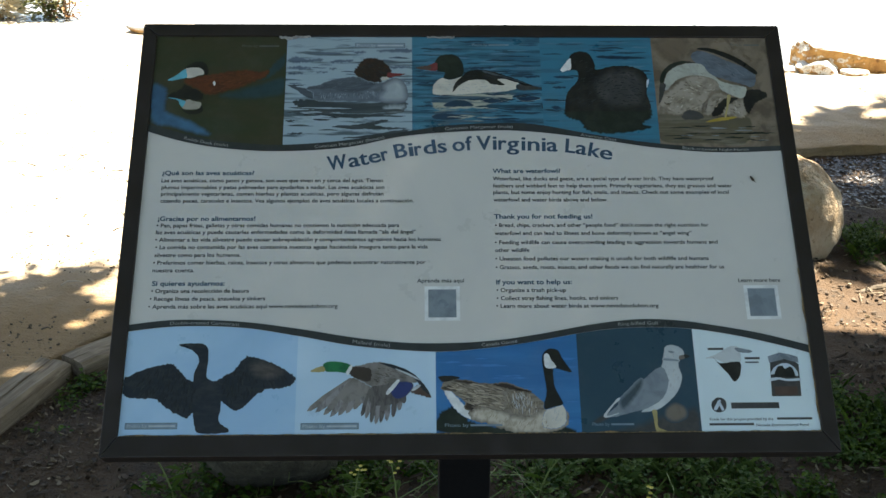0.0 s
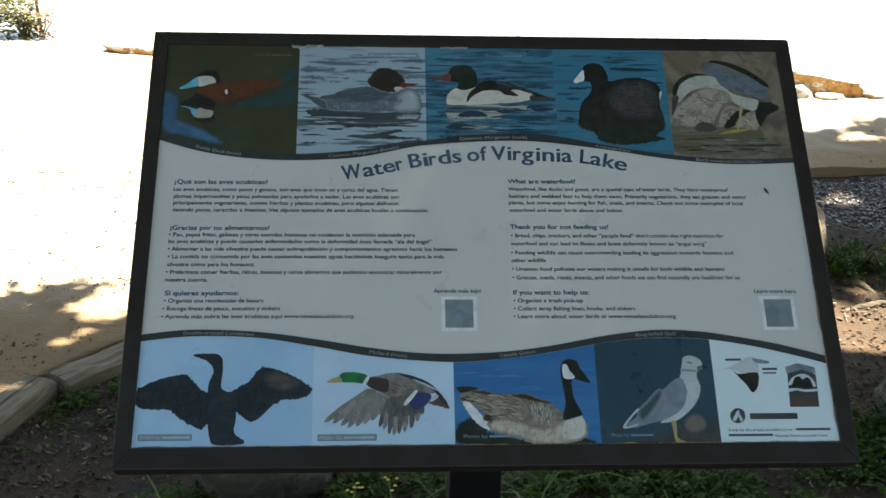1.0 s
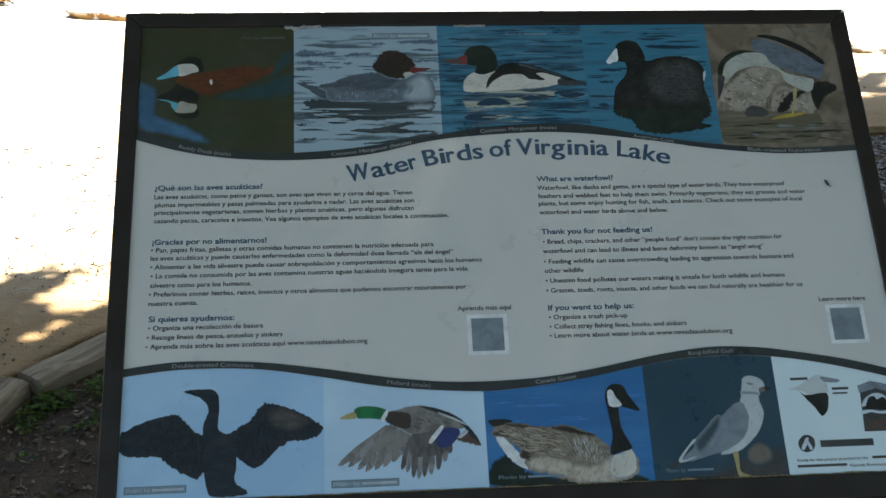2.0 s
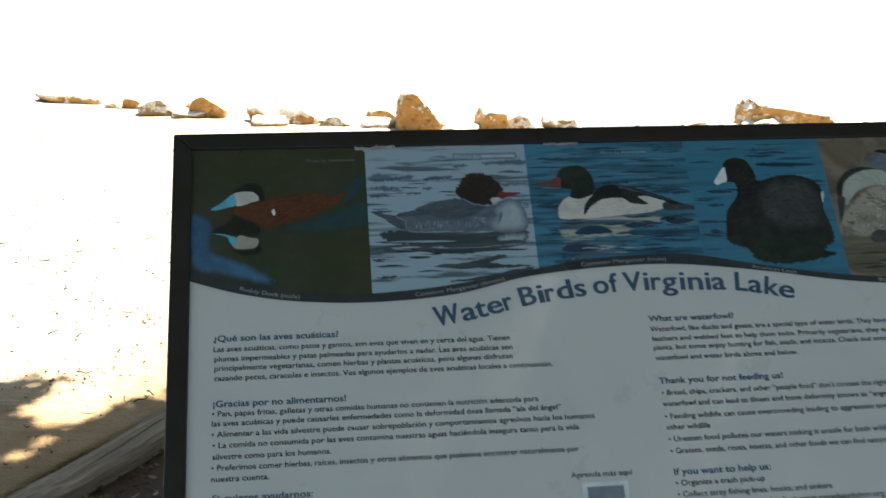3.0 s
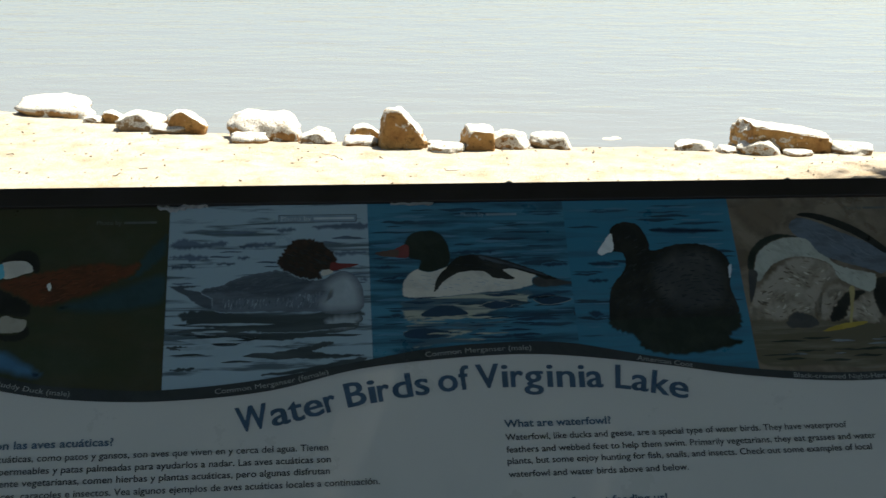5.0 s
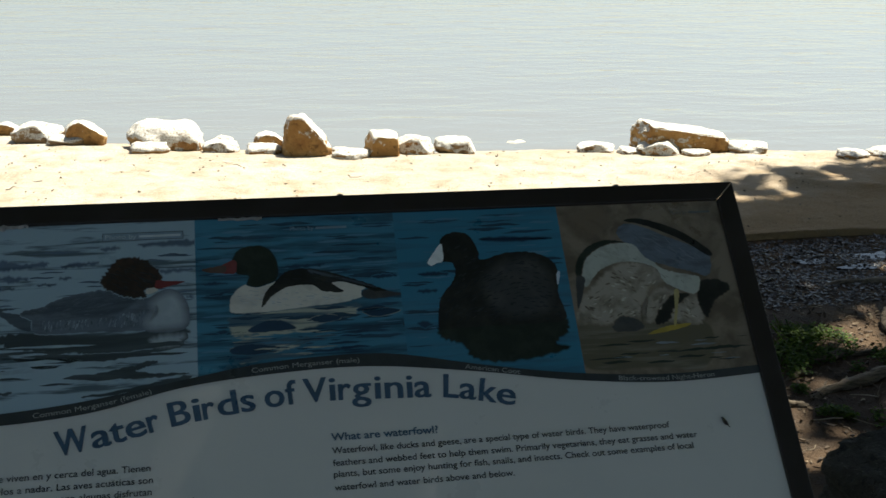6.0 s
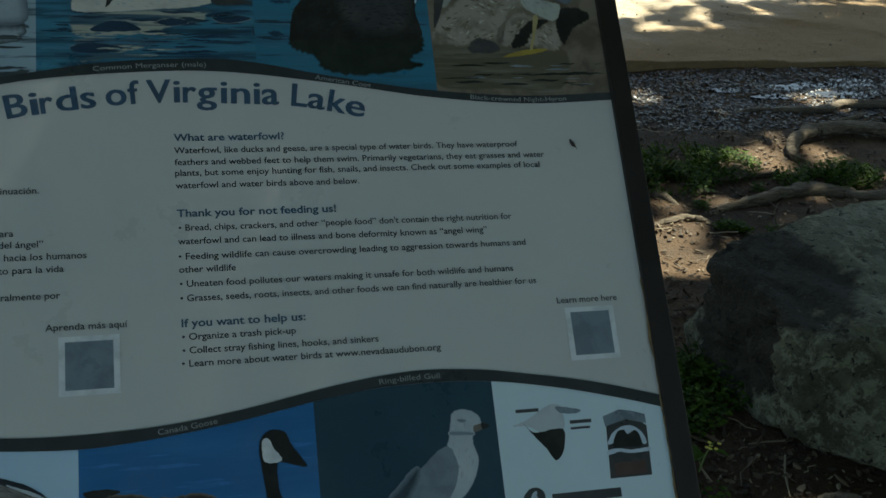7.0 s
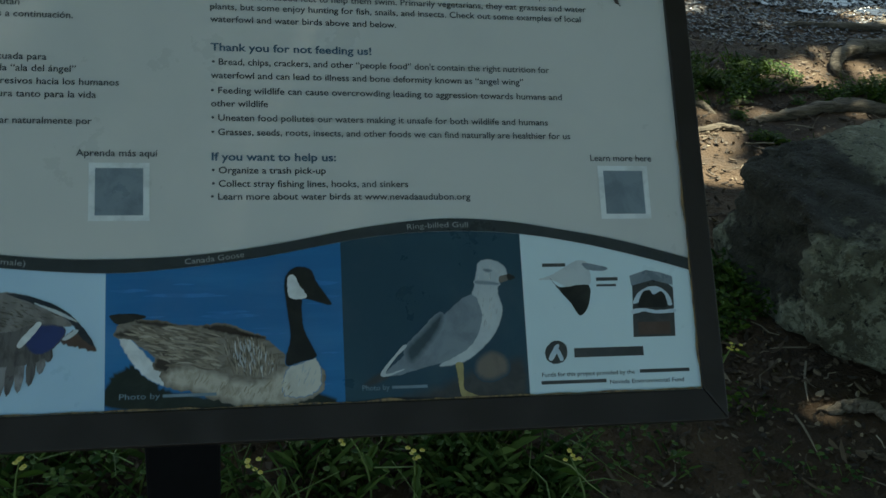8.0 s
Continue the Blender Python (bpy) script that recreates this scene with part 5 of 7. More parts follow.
INK_WATER_LIGHT = ink("ink_water_light", (0.30, 0.39, 0.45))
INK_BLUE_LIGHT = ink("ink_blue_light", (0.085, 0.20, 0.29), (0.06, 0.17, 0.26), RIP, 1.0)
INK_BLUE_DARK = ink("ink_blue_dark", (0.016, 0.045, 0.075), (0.025, 0.07, 0.12), RIP, 1.0)
INK_ROYAL_LIGHT = ink("ink_royal_light", (0.045, 0.19, 0.46))
ripples(photo_pale_water, INK_REFLECTION, 1.8, 14, -245, -75, 150, 196, 54, 1)
ripples(photo_pale_water, INK_WATER_DARK, 0.6, 26, -250, -68, 205, 290, 26, 2)
ripples(photo_pale_water, INK_WATER_LIGHT, 1.9, 9, -240, -120, 165, 196, 44, 3)
ripples(photo_blue_water, INK_OLIVE_PALE, 2.7, 22, -36, 60, 164, 190, 26, 14)
ripples(photo_blue_water, INK_NAVY, 2.8, 26, -38, 90, 166, 212, 24, 15)
ripples(photo_blue_water, INK_BLUE_DARK, 0.6, 70, -66, 121, 165, 302, 38, 4)
ripples(photo_blue_water, INK_BLUE_LIGHT, 0.8, 50, -66, 121, 165, 302, 30, 5)
ripples(photo_deep_blue, INK_BLUE_DARK, 0.5, 50, 123, 287, 165, 302, 34, 7)
ripples(photo_deep_blue, INK_BLUE_LIGHT, 0.7, 30, 123, 287, 165, 302, 24, 8)
ripples(photo_rocks, INK_COOL_GREY, 1.5, 10, 292, 458, 136, 158, 22, 9)
ripples(photo_rocks, INK_GREEN_BLACK, 1.6, 18, 292, 458, 136, 162, 30, 10)
ripples(photo_royal_blue, INK_ROYAL_LIGHT, 0.6, 34, -36, 149, -282, -185, 40, 11, "low_low")

TEXT = [
    ('¿Qué son las aves acuáticas?', -416, -288, 85.0, "h"),
    ('Las aves acuáticas, como patos y gansos, son aves que viven en y cerca del agua. Tienen', -416, -108, 73.5, "b"),
    ('plumas impermeables y patas palmeadas para ayudarlos a nadar. Las aves acuáticas son', -415, -106, 63.0, "b"),
    ('principalmente vegetarianas, comen hierbas y plantas acuáticas, pero algunas disfrutan', -415, -107, 53.0, "b"),
    ('cazando peces, caracoles e insectos. Vea algunos ejemplos de aves acuáticas locales a continuación.', -415, -65, 42.5, "b"),
    ('¡Gracias por no alimentarnos!', -416, -283, 15.5, "h"),
    ('• Pan, papas fritas, galletas y otras comidas humanas no contienen la nutrición adecuada para', -417, -85, 5.5, "b"),
    ('las aves acuáticas y puede causarles enfermedades como la deformidad ósea llamada “ala del ángel”', -417, -62, -4.5, "b"),
    ('• Alimentar a las vida silvestre puede causar sobrepoblación y comportamientos agresivos hacia los humanos', -417, -28, -15.5, "b"),
    ('• La comida no consumida por las aves contamina nuestras aguas haciéndola insegura tanto para la vida', -416, -46, -26.5, "b"),
    ('silvestre como para los humanos.', -416, -300, -38.0, "b"),
    ('• Preferimos comer hierbas, raíces, insectos y otros alimentos que podemos encontrar naturalmente por', -417, -49, -49.0, "b"),
    ('nuestra cuenta.', -417, -361, -60.0, "b"),
    ('Si quieres ayudarnos:', -416, -319, -79.0, "h"),
    ('• Organiza una recolección de basura', -416, -286, -89.5, "b"),
    ('• Recoge líneas de pesca, anzuelos y sinkers', -417, -264, -100.5, "b"),
    ('• Aprenda más sobre las aves acuáticas aquí www.nevadaaudubon.org', -418, -167, -111.5, "b"),
    ('Aprenda más aquí', -61, 3, -76.0, "b"),
    ('What are waterfowl?', 46, 142, 88.0, "h"),
    ('Waterfowl, like ducks and geese, are a special type of water birds. They have waterproof', 46, 359, 76.0, "b"),
    ('feathers and webbed feet to help them swim. Primarily vegetarians, they eat grasses and water', 46, 384, 65.0, "b"),
    ('plants, but some enjoy hunting for fish, snails, and insects. Check out some examples of local', 46, 378, 55.0, "b"),
    ('waterfowl and water birds above and below.', 46, 206, 43.5, "b"),
    ('Thank you for not feeding us!', 46, 183, 18.0, "h"),
    ("• Bread, chips, crackers, and other “people food” don't contain the right nutrition for", 47, 344, 5.0, "b"),
    ('waterfowl and can lead to illness and bone deformity known as “angel wing”', 46, 319, -7.0, "b"),
    ('• Feeding wildlife can cause overcrowding leading to aggression towards humans and', 46, 354, -20.5, "b"),
    ('other wildlife', 46, 93, -32.0, "b"),
    ('• Uneaten food pollutes our waters making it unsafe for both wildlife and humans', 46, 339, -44.5, "b"),
    ('• Grasses, seeds, roots, insects, and other foods we can find naturally are healthier for us', 46, 359, -57.0, "b"),
    ('If you want to help us:', 46, 149, -78.5, "h"),
    ('• Organize a trash pick-up', 46, 140, -90.0, "b"),
    ('• Collect stray fishing lines, hooks, and sinkers', 46, 210, -101.5, "b"),
    ('• Learn more about water birds at www.nevadaaudubon.org', 45, 264, -112.5, "b"),
    ('Learn more here', 376, 434, -77.0, "b"),
]
CAPTIONS = [
    ('Ruddy Duck (male)', -389, -327),
    ('Common Merganser (female)', -205, -107),
    ('Common Merganser (male)', -20, 77),
    ('American Coot', 174, 225),
    ('Black-crowned Night-Heron', 319, 414),
    ('Double-crested Cormorant', -387, -296),
    ('Mallard (male)', -146, -97),
    ('Canada Goose', 24, 71),
    ('Ring-billed Gull', 207, 260),
]
TITLE = [('W', -186, -160), ('a', -157, -142), ('t', -142, -130), ('e', -129, -113), ('r', -111, -102), ('B', -92, -75), ('i', -72, -66), ('r', -64, -54), ('d', -51, -34), ('s', -31, -19), ('o', -10, 7), ('f', 9, 18), ('V', 25, 45), ('i', 48, 53), ('r', 56, 67), ('g', 68, 85), ('i', 89, 94), ('n', 98, 114), ('i', 118, 123), ('a', 125, 140), ('L', 152, 166), ('a', 167, 182), ('k', 185, 201), ('e', 201, 218)]
TITLE_ARC = [(-186, 89), (-138, 97), (-91, 108), (-43, 115), (1, 120), (46, 122), (110, 120), (158, 117), (217, 105)]


def letters(name, body, x0, x1, bend, size, weight, material, layer=2, passes=(0.0,)):
    """A line of writing from x0 to x1 (mm), on the baseline bend(x), its letters size mm high."""
    curve = bpy.data.curves.new(name, "FONT")
    curve.body, curve.size, curve.resolution_u, curve.offset = body, 1.0, 3, weight
    ob = bpy.data.objects.new(name, curve)
    scene.collection.objects.link(ob)
    me = bpy.data.meshes.new_from_object(ob.evaluated_get(bpy.context.evaluated_depsgraph_get()))
    bpy.data.objects.remove(ob)
    xs = [v.co.x for v in me.vertices]
    lo, k = min(xs), (x1 - x0) / (max(xs) - min(xs))
    flat = [(x0 + (v.co.x - lo) * k, v.co.y * size) for v in me.vertices]
    flat = [(x - (bend(x + 4) - bend(x - 4)) / 8 * (y - 0.35 * size), y) for x, y in flat]
    ink_faces = [tuple(f.vertices) for f in me.polygons]
    bpy.data.meshes.remove(me)
    # heavy lettering is struck more than once, a hair apart
    verts = [INTO @ Vector(((x + dx) / 1000, -0.0003 - 0.00012 * layer - 0.00003 * j, (bend(x) + y) / 1000)) for j, dx in enumerate(passes) for x, y in flat]
    me = bpy.data.meshes.new(name)
    me.from_pydata(verts, [], [tuple(i + j * len(flat) for i in f) for j in range(len(passes)) for f in ink_faces])
    me.materials.append(material)
    new(name, me).parent = sign


for body, x0, x1, z, style in TEXT:
    if style == "h":
        letters("heading", body, x0, x1, lambda x: z - 2.9, 9.6, 0.022, INKS["HEADING"])
    else:
        letters("text_line", body, x0, x1, lambda x: z - 2.5, 8.2, 0.010, INKS["BODY"])
arc = [(p[0], p[1]) for p in spline(TITLE_ARC, False)]
for letter, x0, x1 in TITLE:
    letters("title_letter", letter, x0, x1, lambda x: lerp_table(arc, x), 32.0, 0.009, INKS["TITLE"], 2, (-0.5, 0.0, 0.5))
for k, (body, x0, x1) in enumerate(CAPTIONS):
    hi, lo = [[(p[0], p[1]) for p in CURVES[c]] for c in (("top_high", "top_low") if k < 5 else ("low_high", "low_low"))]
    letters("caption", body, x0, x1, lambda x: 0.5 * (lerp_table(hi, x) + lerp_table(lo, x)) - 2.2, 6.6, 0.0, INKS["CAPTION"], 11)
# who took the pictures: a few readable words, the names as plain bars
for photo, layer, x0, x1, z, boxed, tone in ((photo_sky, 3, -433, -368, -275, True, INK_CREDIT_TEXT), (photo_pale_sky, 7, -210, -137, -277, True, INK_CREDIT_TEXT), (photo_pale_water, 7, -150, -78, 289.5, True, INK_CREDIT_TEXT),
                                             (photo_green, 7, -318, -260, 288, False, INK_CREDIT_DIM), (photo_royal_blue, 8, -28, 50, -277, False, INK_CREDIT), (photo_blue_water, 7, 20, 78, 291, False, INK_CREDIT),
                                             (photo_teal, 6, 162, 220, -277, False, INK_CREDIT), (photo_rocks, 7, 405, 452, 292, False, INK_CREDIT_DIM)):
    if boxed:
        bar(photo, INK_SLATE_DEEP, layer, x0 - 0.6, z - 0.6, x1 + 0.6, z + 7.6)
        bar(photo, INK_CREDIT, layer + 0.4, x0, z, x1, z + 7)
    mid = x0 + 0.42 * (x1 - x0)
    letters("credit", "Photo by", x0 + 2, mid, lambda x: z + 1.6, 6.2, 0.0, tone, layer + 1)
    bar(photo, tone, layer + 1, mid + 2, z + 2.2, x1 - 2, z + 4.6)
letters("text_line", "Funds for this project provided by the", 317, 400, lambda x: -269.5, 5.0, 0.004, INKS["BODY"], 3)
letters("text_line", "Nevada Environmental Fund", 377, 445, lambda x: -277.5, 5.0, 0.004, INKS["BODY"], 3)
for x0, x1 in ((-51, -3.5), (382, 429)):
    tile = part("label_square", face([(x0, -132.5), (x1, -132.5), (x1, -84), (x0, -84)], 2), INK_WHITE, sign, "plain white printed square with grey centre")
    part("grey_square", face([(x0 + 5, -128), (x1 - 5, -128), (x1 - 5, -88.5), (x0 + 5, -88.5)], 3), INK_COOL_GREY, tile)

part("back_tray", box(bmesh.new(), (O0 + 0.02, 0.013, P0 + 0.02), (O1 - 0.02, 0.03, P1 - 0.02), INTO, 0.002), FRAME_PAINT, sign)
part("post", box(bmesh.new(), (-0.027, -0.02, -0.3), (0.052, 0.058, 0.845), Matrix(), 0.004), POST_PAINT, sign)

# ---- the shade tree overhead ----
def crown():
    """Leaves in clumps, so placed along the sun's rays that their shade keeps to the trodden soil."""
    rng = random.Random(5)
    edge = [(-6, 1.2), (-2.0, 1.85), (-1.6, 1.90), (-1.39, 1.96), (-1.26, 2.05), (-1.17, 2.03), (-1.11, 1.92), (-1.07, 1.68), (-1.04, 1.58), (-1.0, 1.65), (-0.95, 1.76), (-0.88, 1.82), (-0.76, 1.90), (0.5, 2.6), (1.6, 3.8), (2.2, 4.3), (2.7, 4.75), (3.6, 5.0), (6, 5.1), (10, 5.0)]
    gaps = [(1.47, 1.66, 0.31), (1.47, 1.84, 0.24), (0.50, 0.82, 0.10), (0.72, 0.82, 0.09), (1.10, 1.04, 0.09), (2.36, 2.50, 0.22), (1.27, 0.58, 0.12), (2.9, 3.2, 0.22), (2.1, 3.3, 0.16), (1.18, 2.36, 0.2), (-1.14, 1.24, 0.10), (2.6, 4.3, 0.12),
            (-1.12, 1.88, 0.04), (-1.05, 1.88, 0.05), (-0.99, 1.83, 0.08), (-0.98, 1.95, 0.08), (-1.05, 1.76, 0.05), (-0.93, 1.87, 0.06), (-1.07, 1.62, 0.06), (-1.03, 1.68, 0.05), (-1.32, 1.70, 0.04), (-1.38, 1.54, 0.05), (-1.19, 1.22, 0.06)]   # holes in the leaves: sun on the ground
    gaps += [(rng.uniform(1.7, 5.2), rng.uniform(3.6, 5.0), rng.uniform(0.045, 0.10)) for k in range(70)]
    gaps += [(rng.uniform(1.8, 3.2), rng.uniform(2.5, 3.4), rng.uniform(0.07, 0.11)) for k in range(6)]
    back = SIGN.inverted()
    ray = back.to_3x3() @ SUN_DIR
    slots = [((-0.22, -0.19), (-0.07, 0.13), 0.04), ((-0.03, -0.17), (0.17, 0.14), 0.04)]    # where a little sun filters on to the sign

    def beside(x, z):
        """How far a place on the sign's face lies outside the nearest slot."""
        best = 9.0
        for (ax, az), (bx, bz), half in slots:
            f = max(0.0, min(1.0, ((x - ax) * (bx - ax) + (z - az) * (bz - az)) / ((bx - ax) ** 2 + (bz - az) ** 2)))
            best = min(best, math.hypot(x - ax - f * (bx - ax), z - az - f * (bz - az)) - half)
        return best

    verts, faces = [], []
    for k in range(16500):
        x, z = rng.uniform(-0.8, 0.8), rng.uniform(-0.6, 0.6)
        if rng.random() < 0.20 * max(0.0, min(1.0, (0.05 - beside(x, z)) / 0.09)):
            continue
        q = SIGN @ Vector((x, 0, z)) + SUN_DIR * rng.uniform(6.2, 8.8)
        turn = Euler((rng.uniform(-0.8, 0.8), rng.uniform(-0.8, 0.8), rng.uniform(0, 6.3))).to_matrix()
        s = rng.uniform(0.014, 0.02)
        b = len(verts)
        for u, v in ((0, -1.0), (0.5, -0.3), (0.5, 0.4), (0, 1.0), (-0.5, 0.4), (-0.5, -0.3)):
            verts.append(q + turn @ Vector((u * s, v * s, 0)))
        faces.append(tuple(range(b, b + 6)))
    for k in range(31000):
        if k < 3500:
            x, y = rng.uniform(-1.9, 0.9), rng.uniform(-1.7, 1.1)
        elif k < 6000:
            x, y = rng.uniform(1.6, 5.5), rng.uniform(2.8, 5.1)
        elif k < 9000:
            x, y = rng.uniform(0.4, 2.6), rng.uniform(-0.3, 1.5)
        elif k < 12500:
            x, y = rng.uniform(-2.6, -0.5), rng.uniform(0.7, 2.15)
        elif k < 16000:
            x, y = rng.uniform(1.4, 5.6), rng.uniform(3.5, 5.3)
        else:
            x, y = rng.uniform(-8, 11), rng.uniform(-9, 5.2)
        rim = 9000 <= k < 16000          # small twigs of leaves at the crown's rim
        inner = lerp_table(edge, x) - y
        if inner < (-0.02 if rim else rng.uniform(0.26, 0.5)):
            continue
        if rim:              # thin at the rim, closing over further in, in drooping sprays
            spray = (0.72 if x < 0 else 0.55) + 1.1 * noise.noise((x * 2.2 + y * 0.8, y * 7 - x * 2.5, 6))
            if rng.random() > min(1.0, ((0.03 + 1.2 * inner) * 2.7 if x < 0 else (0.005 + 0.9 * inner) * 2.9) * max(0.0, spray)):
                continue
        h = rng.uniform(2.8, 4.8) if rim and x < 0 else rng.uniform(4.2, 7.5)
        c = Vector((x, y, lay(x, y))) + SUN_DIR * (h / SUN_DIR.z)
        for j in range(6 if rim and x < 0 else 5):
            q = c + Vector((rng.gauss(0, 0.05 if rim else 0.16), rng.gauss(0, 0.05 if rim else 0.16), rng.gauss(0, 0.12)))
            turn = Euler((rng.uniform(-0.9, 0.9), rng.uniform(-0.9, 0.9), rng.uniform(0, 6.3))).to_matrix()
            s = rng.uniform(0.045, 0.075) if rim else rng.uniform(0.09, 0.15)
            seen = back @ q
            seen = seen - ray * (seen.y / ray.y)
            if rng.random() < (0.26 - beside(seen.x, seen.z)) / 0.15:
                continue
            low = q - SUN_DIR * (q.z / SUN_DIR.z)
            wild = 1.2 * noise.noise((low.x * 9, low.y * 14, 3))
            if any(((low.x - gx) / gr) ** 2 + ((low.y - gy) / gr) ** 2 < 1 + wild for gx, gy, gr in gaps):
                continue
            b = len(verts)
            for u, v in ((0, -1.0), (0.42, -0.2), (0.3, 0.5), (0, 1.0), (-0.3, 0.5), (-0.42, -0.2)):
                verts.append(q + turn @ Vector((u * s, v * s, 0.1 * s * abs(u))))
            faces.append(tuple(range(b, b + 6)))
    me = bpy.data.meshes.new("crown")
    me.from_pydata(verts, [], faces)
    me.materials.append(CROWN_LEAF)
    return me


def limb(bm, points, radii, sides=8):
    """A tapering tube along points."""
    rings = []
    for i, (p, r) in enumerate(zip(points, radii)):
        d = (points[min(i + 1, len(points) - 1)] - points[max(i - 1, 0)]).normalized()
        a = d.orthogonal().normalized()
        b = d.cross(a)
        rings.append([bm.verts.new(p + (a * math.cos(2 * math.pi * k / sides) + b * math.sin(2 * math.pi * k / sides)) * r) for k in range(sides)])
    for u, v in zip(rings, rings[1:]):
        for k in range(sides):
            bm.faces.new((u[k], u[(k + 1) % sides], v[(k + 1) % sides], v[k]))
    bm.faces.new(rings[-1])
    bm.faces.new(rings[0][::-1])
    bmesh.ops.recalc_face_normals(bm, faces=bm.faces)
    return bm


tree = thing("tree", (4.6, 2.2, soil_z(4.6, 2.2)), "broad leafy shade tree with roots spreading over the soil", "tree")
trunk_points = [Vector((0, 0, -0.2)), Vector((0.02, 0, 0.5)), Vector((0.0, 0.1, 1.5)), Vector((-0.2, 0.3, 3.0)), Vector((-0.5, 0.6, 4.5))]
part("trunk", limb(bmesh.new(), trunk_points, [0.42, 0.32, 0.27, 0.23, 0.18], 14), BARK, tree, smooth=True)
for tip in ((-4.8, 1.4, 6.3), (-3.2, -2.8, 6.0), (0.8, 3.0, 6.4), (-2.2, 2.6, 6.6), (2.6, -1.5, 6.2)):
    a, b = Vector((-0.4, 0.5, 4.0)), Vector(tip)
    mids = [a.lerp(b, f) + Vector((0, 0, 0.5 * math.sin(math.pi * f))) for f in (0, 0.2, 0.4, 0.6, 0.8, 1)]
    part("limb", limb(bmesh.new(), mids, [0.15, 0.12, 0.095, 0.07, 0.05, 0.02]), BARK, tree, smooth=True)
crown_ob = new("crown", crown())
crown_ob.parent = tree
crown_ob.matrix_parent_inverse = Matrix.Translation(tree.location).inverted()


# ---- fittings and wear of the sign ----
GALV = paint_material("bolt_metal", (0.05, 0.05, 0.05), 0.4)
for x in (0.073, 0.358):
    bm = bmesh.new()
    bmesh.ops.create_cone(bm, cap_ends=True, segments=10, radius1=0.0055, radius2=0.0035, depth=0.005, matrix=INTO @ Matrix.Translation((x, 0.006, P1 + 0.0022)))
    part("bolt", bm, GALV, sign)
FILM = ink("peeled_film", (0.55, 0.56, 0.56), (0.42, 0.42, 0.42), scale=90.0)


def scrap(x0, x1, z0, z1, seed):
    """A torn curl of clear film lifting at the edge of the print."""
    rng = random.Random(seed)
    bm = bmesh.new()
    n = 9
    rows = []
    for k in range(n + 1):
        f = k / n
        x = x0 + (x1 - x0) * f
        top = z1 - rng.uniform(0, 0.35) * (z1 - z0)
        bottom = z0 + rng.uniform(0, 0.7) * (z1 - z0) * (0.4 + abs(f - 0.5))
        rows.append([bm.verts.new(INTO @ Vector((x / 1000, -y / 1000, z / 1000))) for y, z in ((1.9, bottom), (3.2 + rng.uniform(0, 2), 0.5 * (bottom + top)), (2.4, top))])
    for a, c in zip(rows, rows[1:]):
        for k in range(2):
            bm.faces.new((a[k], c[k], c[k + 1], a[k + 1]))
    bmesh.ops.solidify(bm, geom=bm.faces[:], thickness=0.0002)
    part("film_scrap", bm, FILM, sign, "torn curl of whitish film")


scrap(-262, -236, 301, 309, 1)
scrap(-240, -216, 304, 310, 2)
scrap(-45, -4, 304, 308.5, 3)
RUSTY = ink("worn_edge", (0.30, 0.20, 0.10), (0.08, 0.06, 0.05), (300, 60, 60), 1.0)


def worn_strip(x0, x1, z, seed, upright=False):
    """The ragged brown edge where the print has frayed along the frame."""
    rng = random.Random(seed)
    n = int(abs(x1 - x0) / 5)
    lower, upper = [], []
    for k in range(n + 1):
        u = x0 + (x1 - x0) * k / n
        w = 0.4 + 2.2 * max(0, noise.noise((u * 0.03, seed, 0)) + 0.25) + rng.uniform(0, 0.7)
        lower.append((z, u) if upright else (u, z))
        upper.append((z - w, u) if upright else (u, z + w))
    part("worn_edge", face(lower + upper[::-1], 12), RUSTY, sign, "frayed brown edge of the print")


worn_strip(-440, 460, Z0 * 1000 + 0.2, 4)
worn_strip(-284, -60, X1 * 1000 - 0.2, 6, True)
bm = bmesh.new()
limb(bm, [INTO @ Vector((x / 1000, -0.0025, z / 1000)) for x, z in ((411, 79), (412.5, 76), (414, 73), (417, 69))], [0.0008, 0.0016, 0.0018, 0.0007], 6)
part("stuck_husk", bm, INK_DARK_BROWN, sign, "small dark husk stuck on the print")

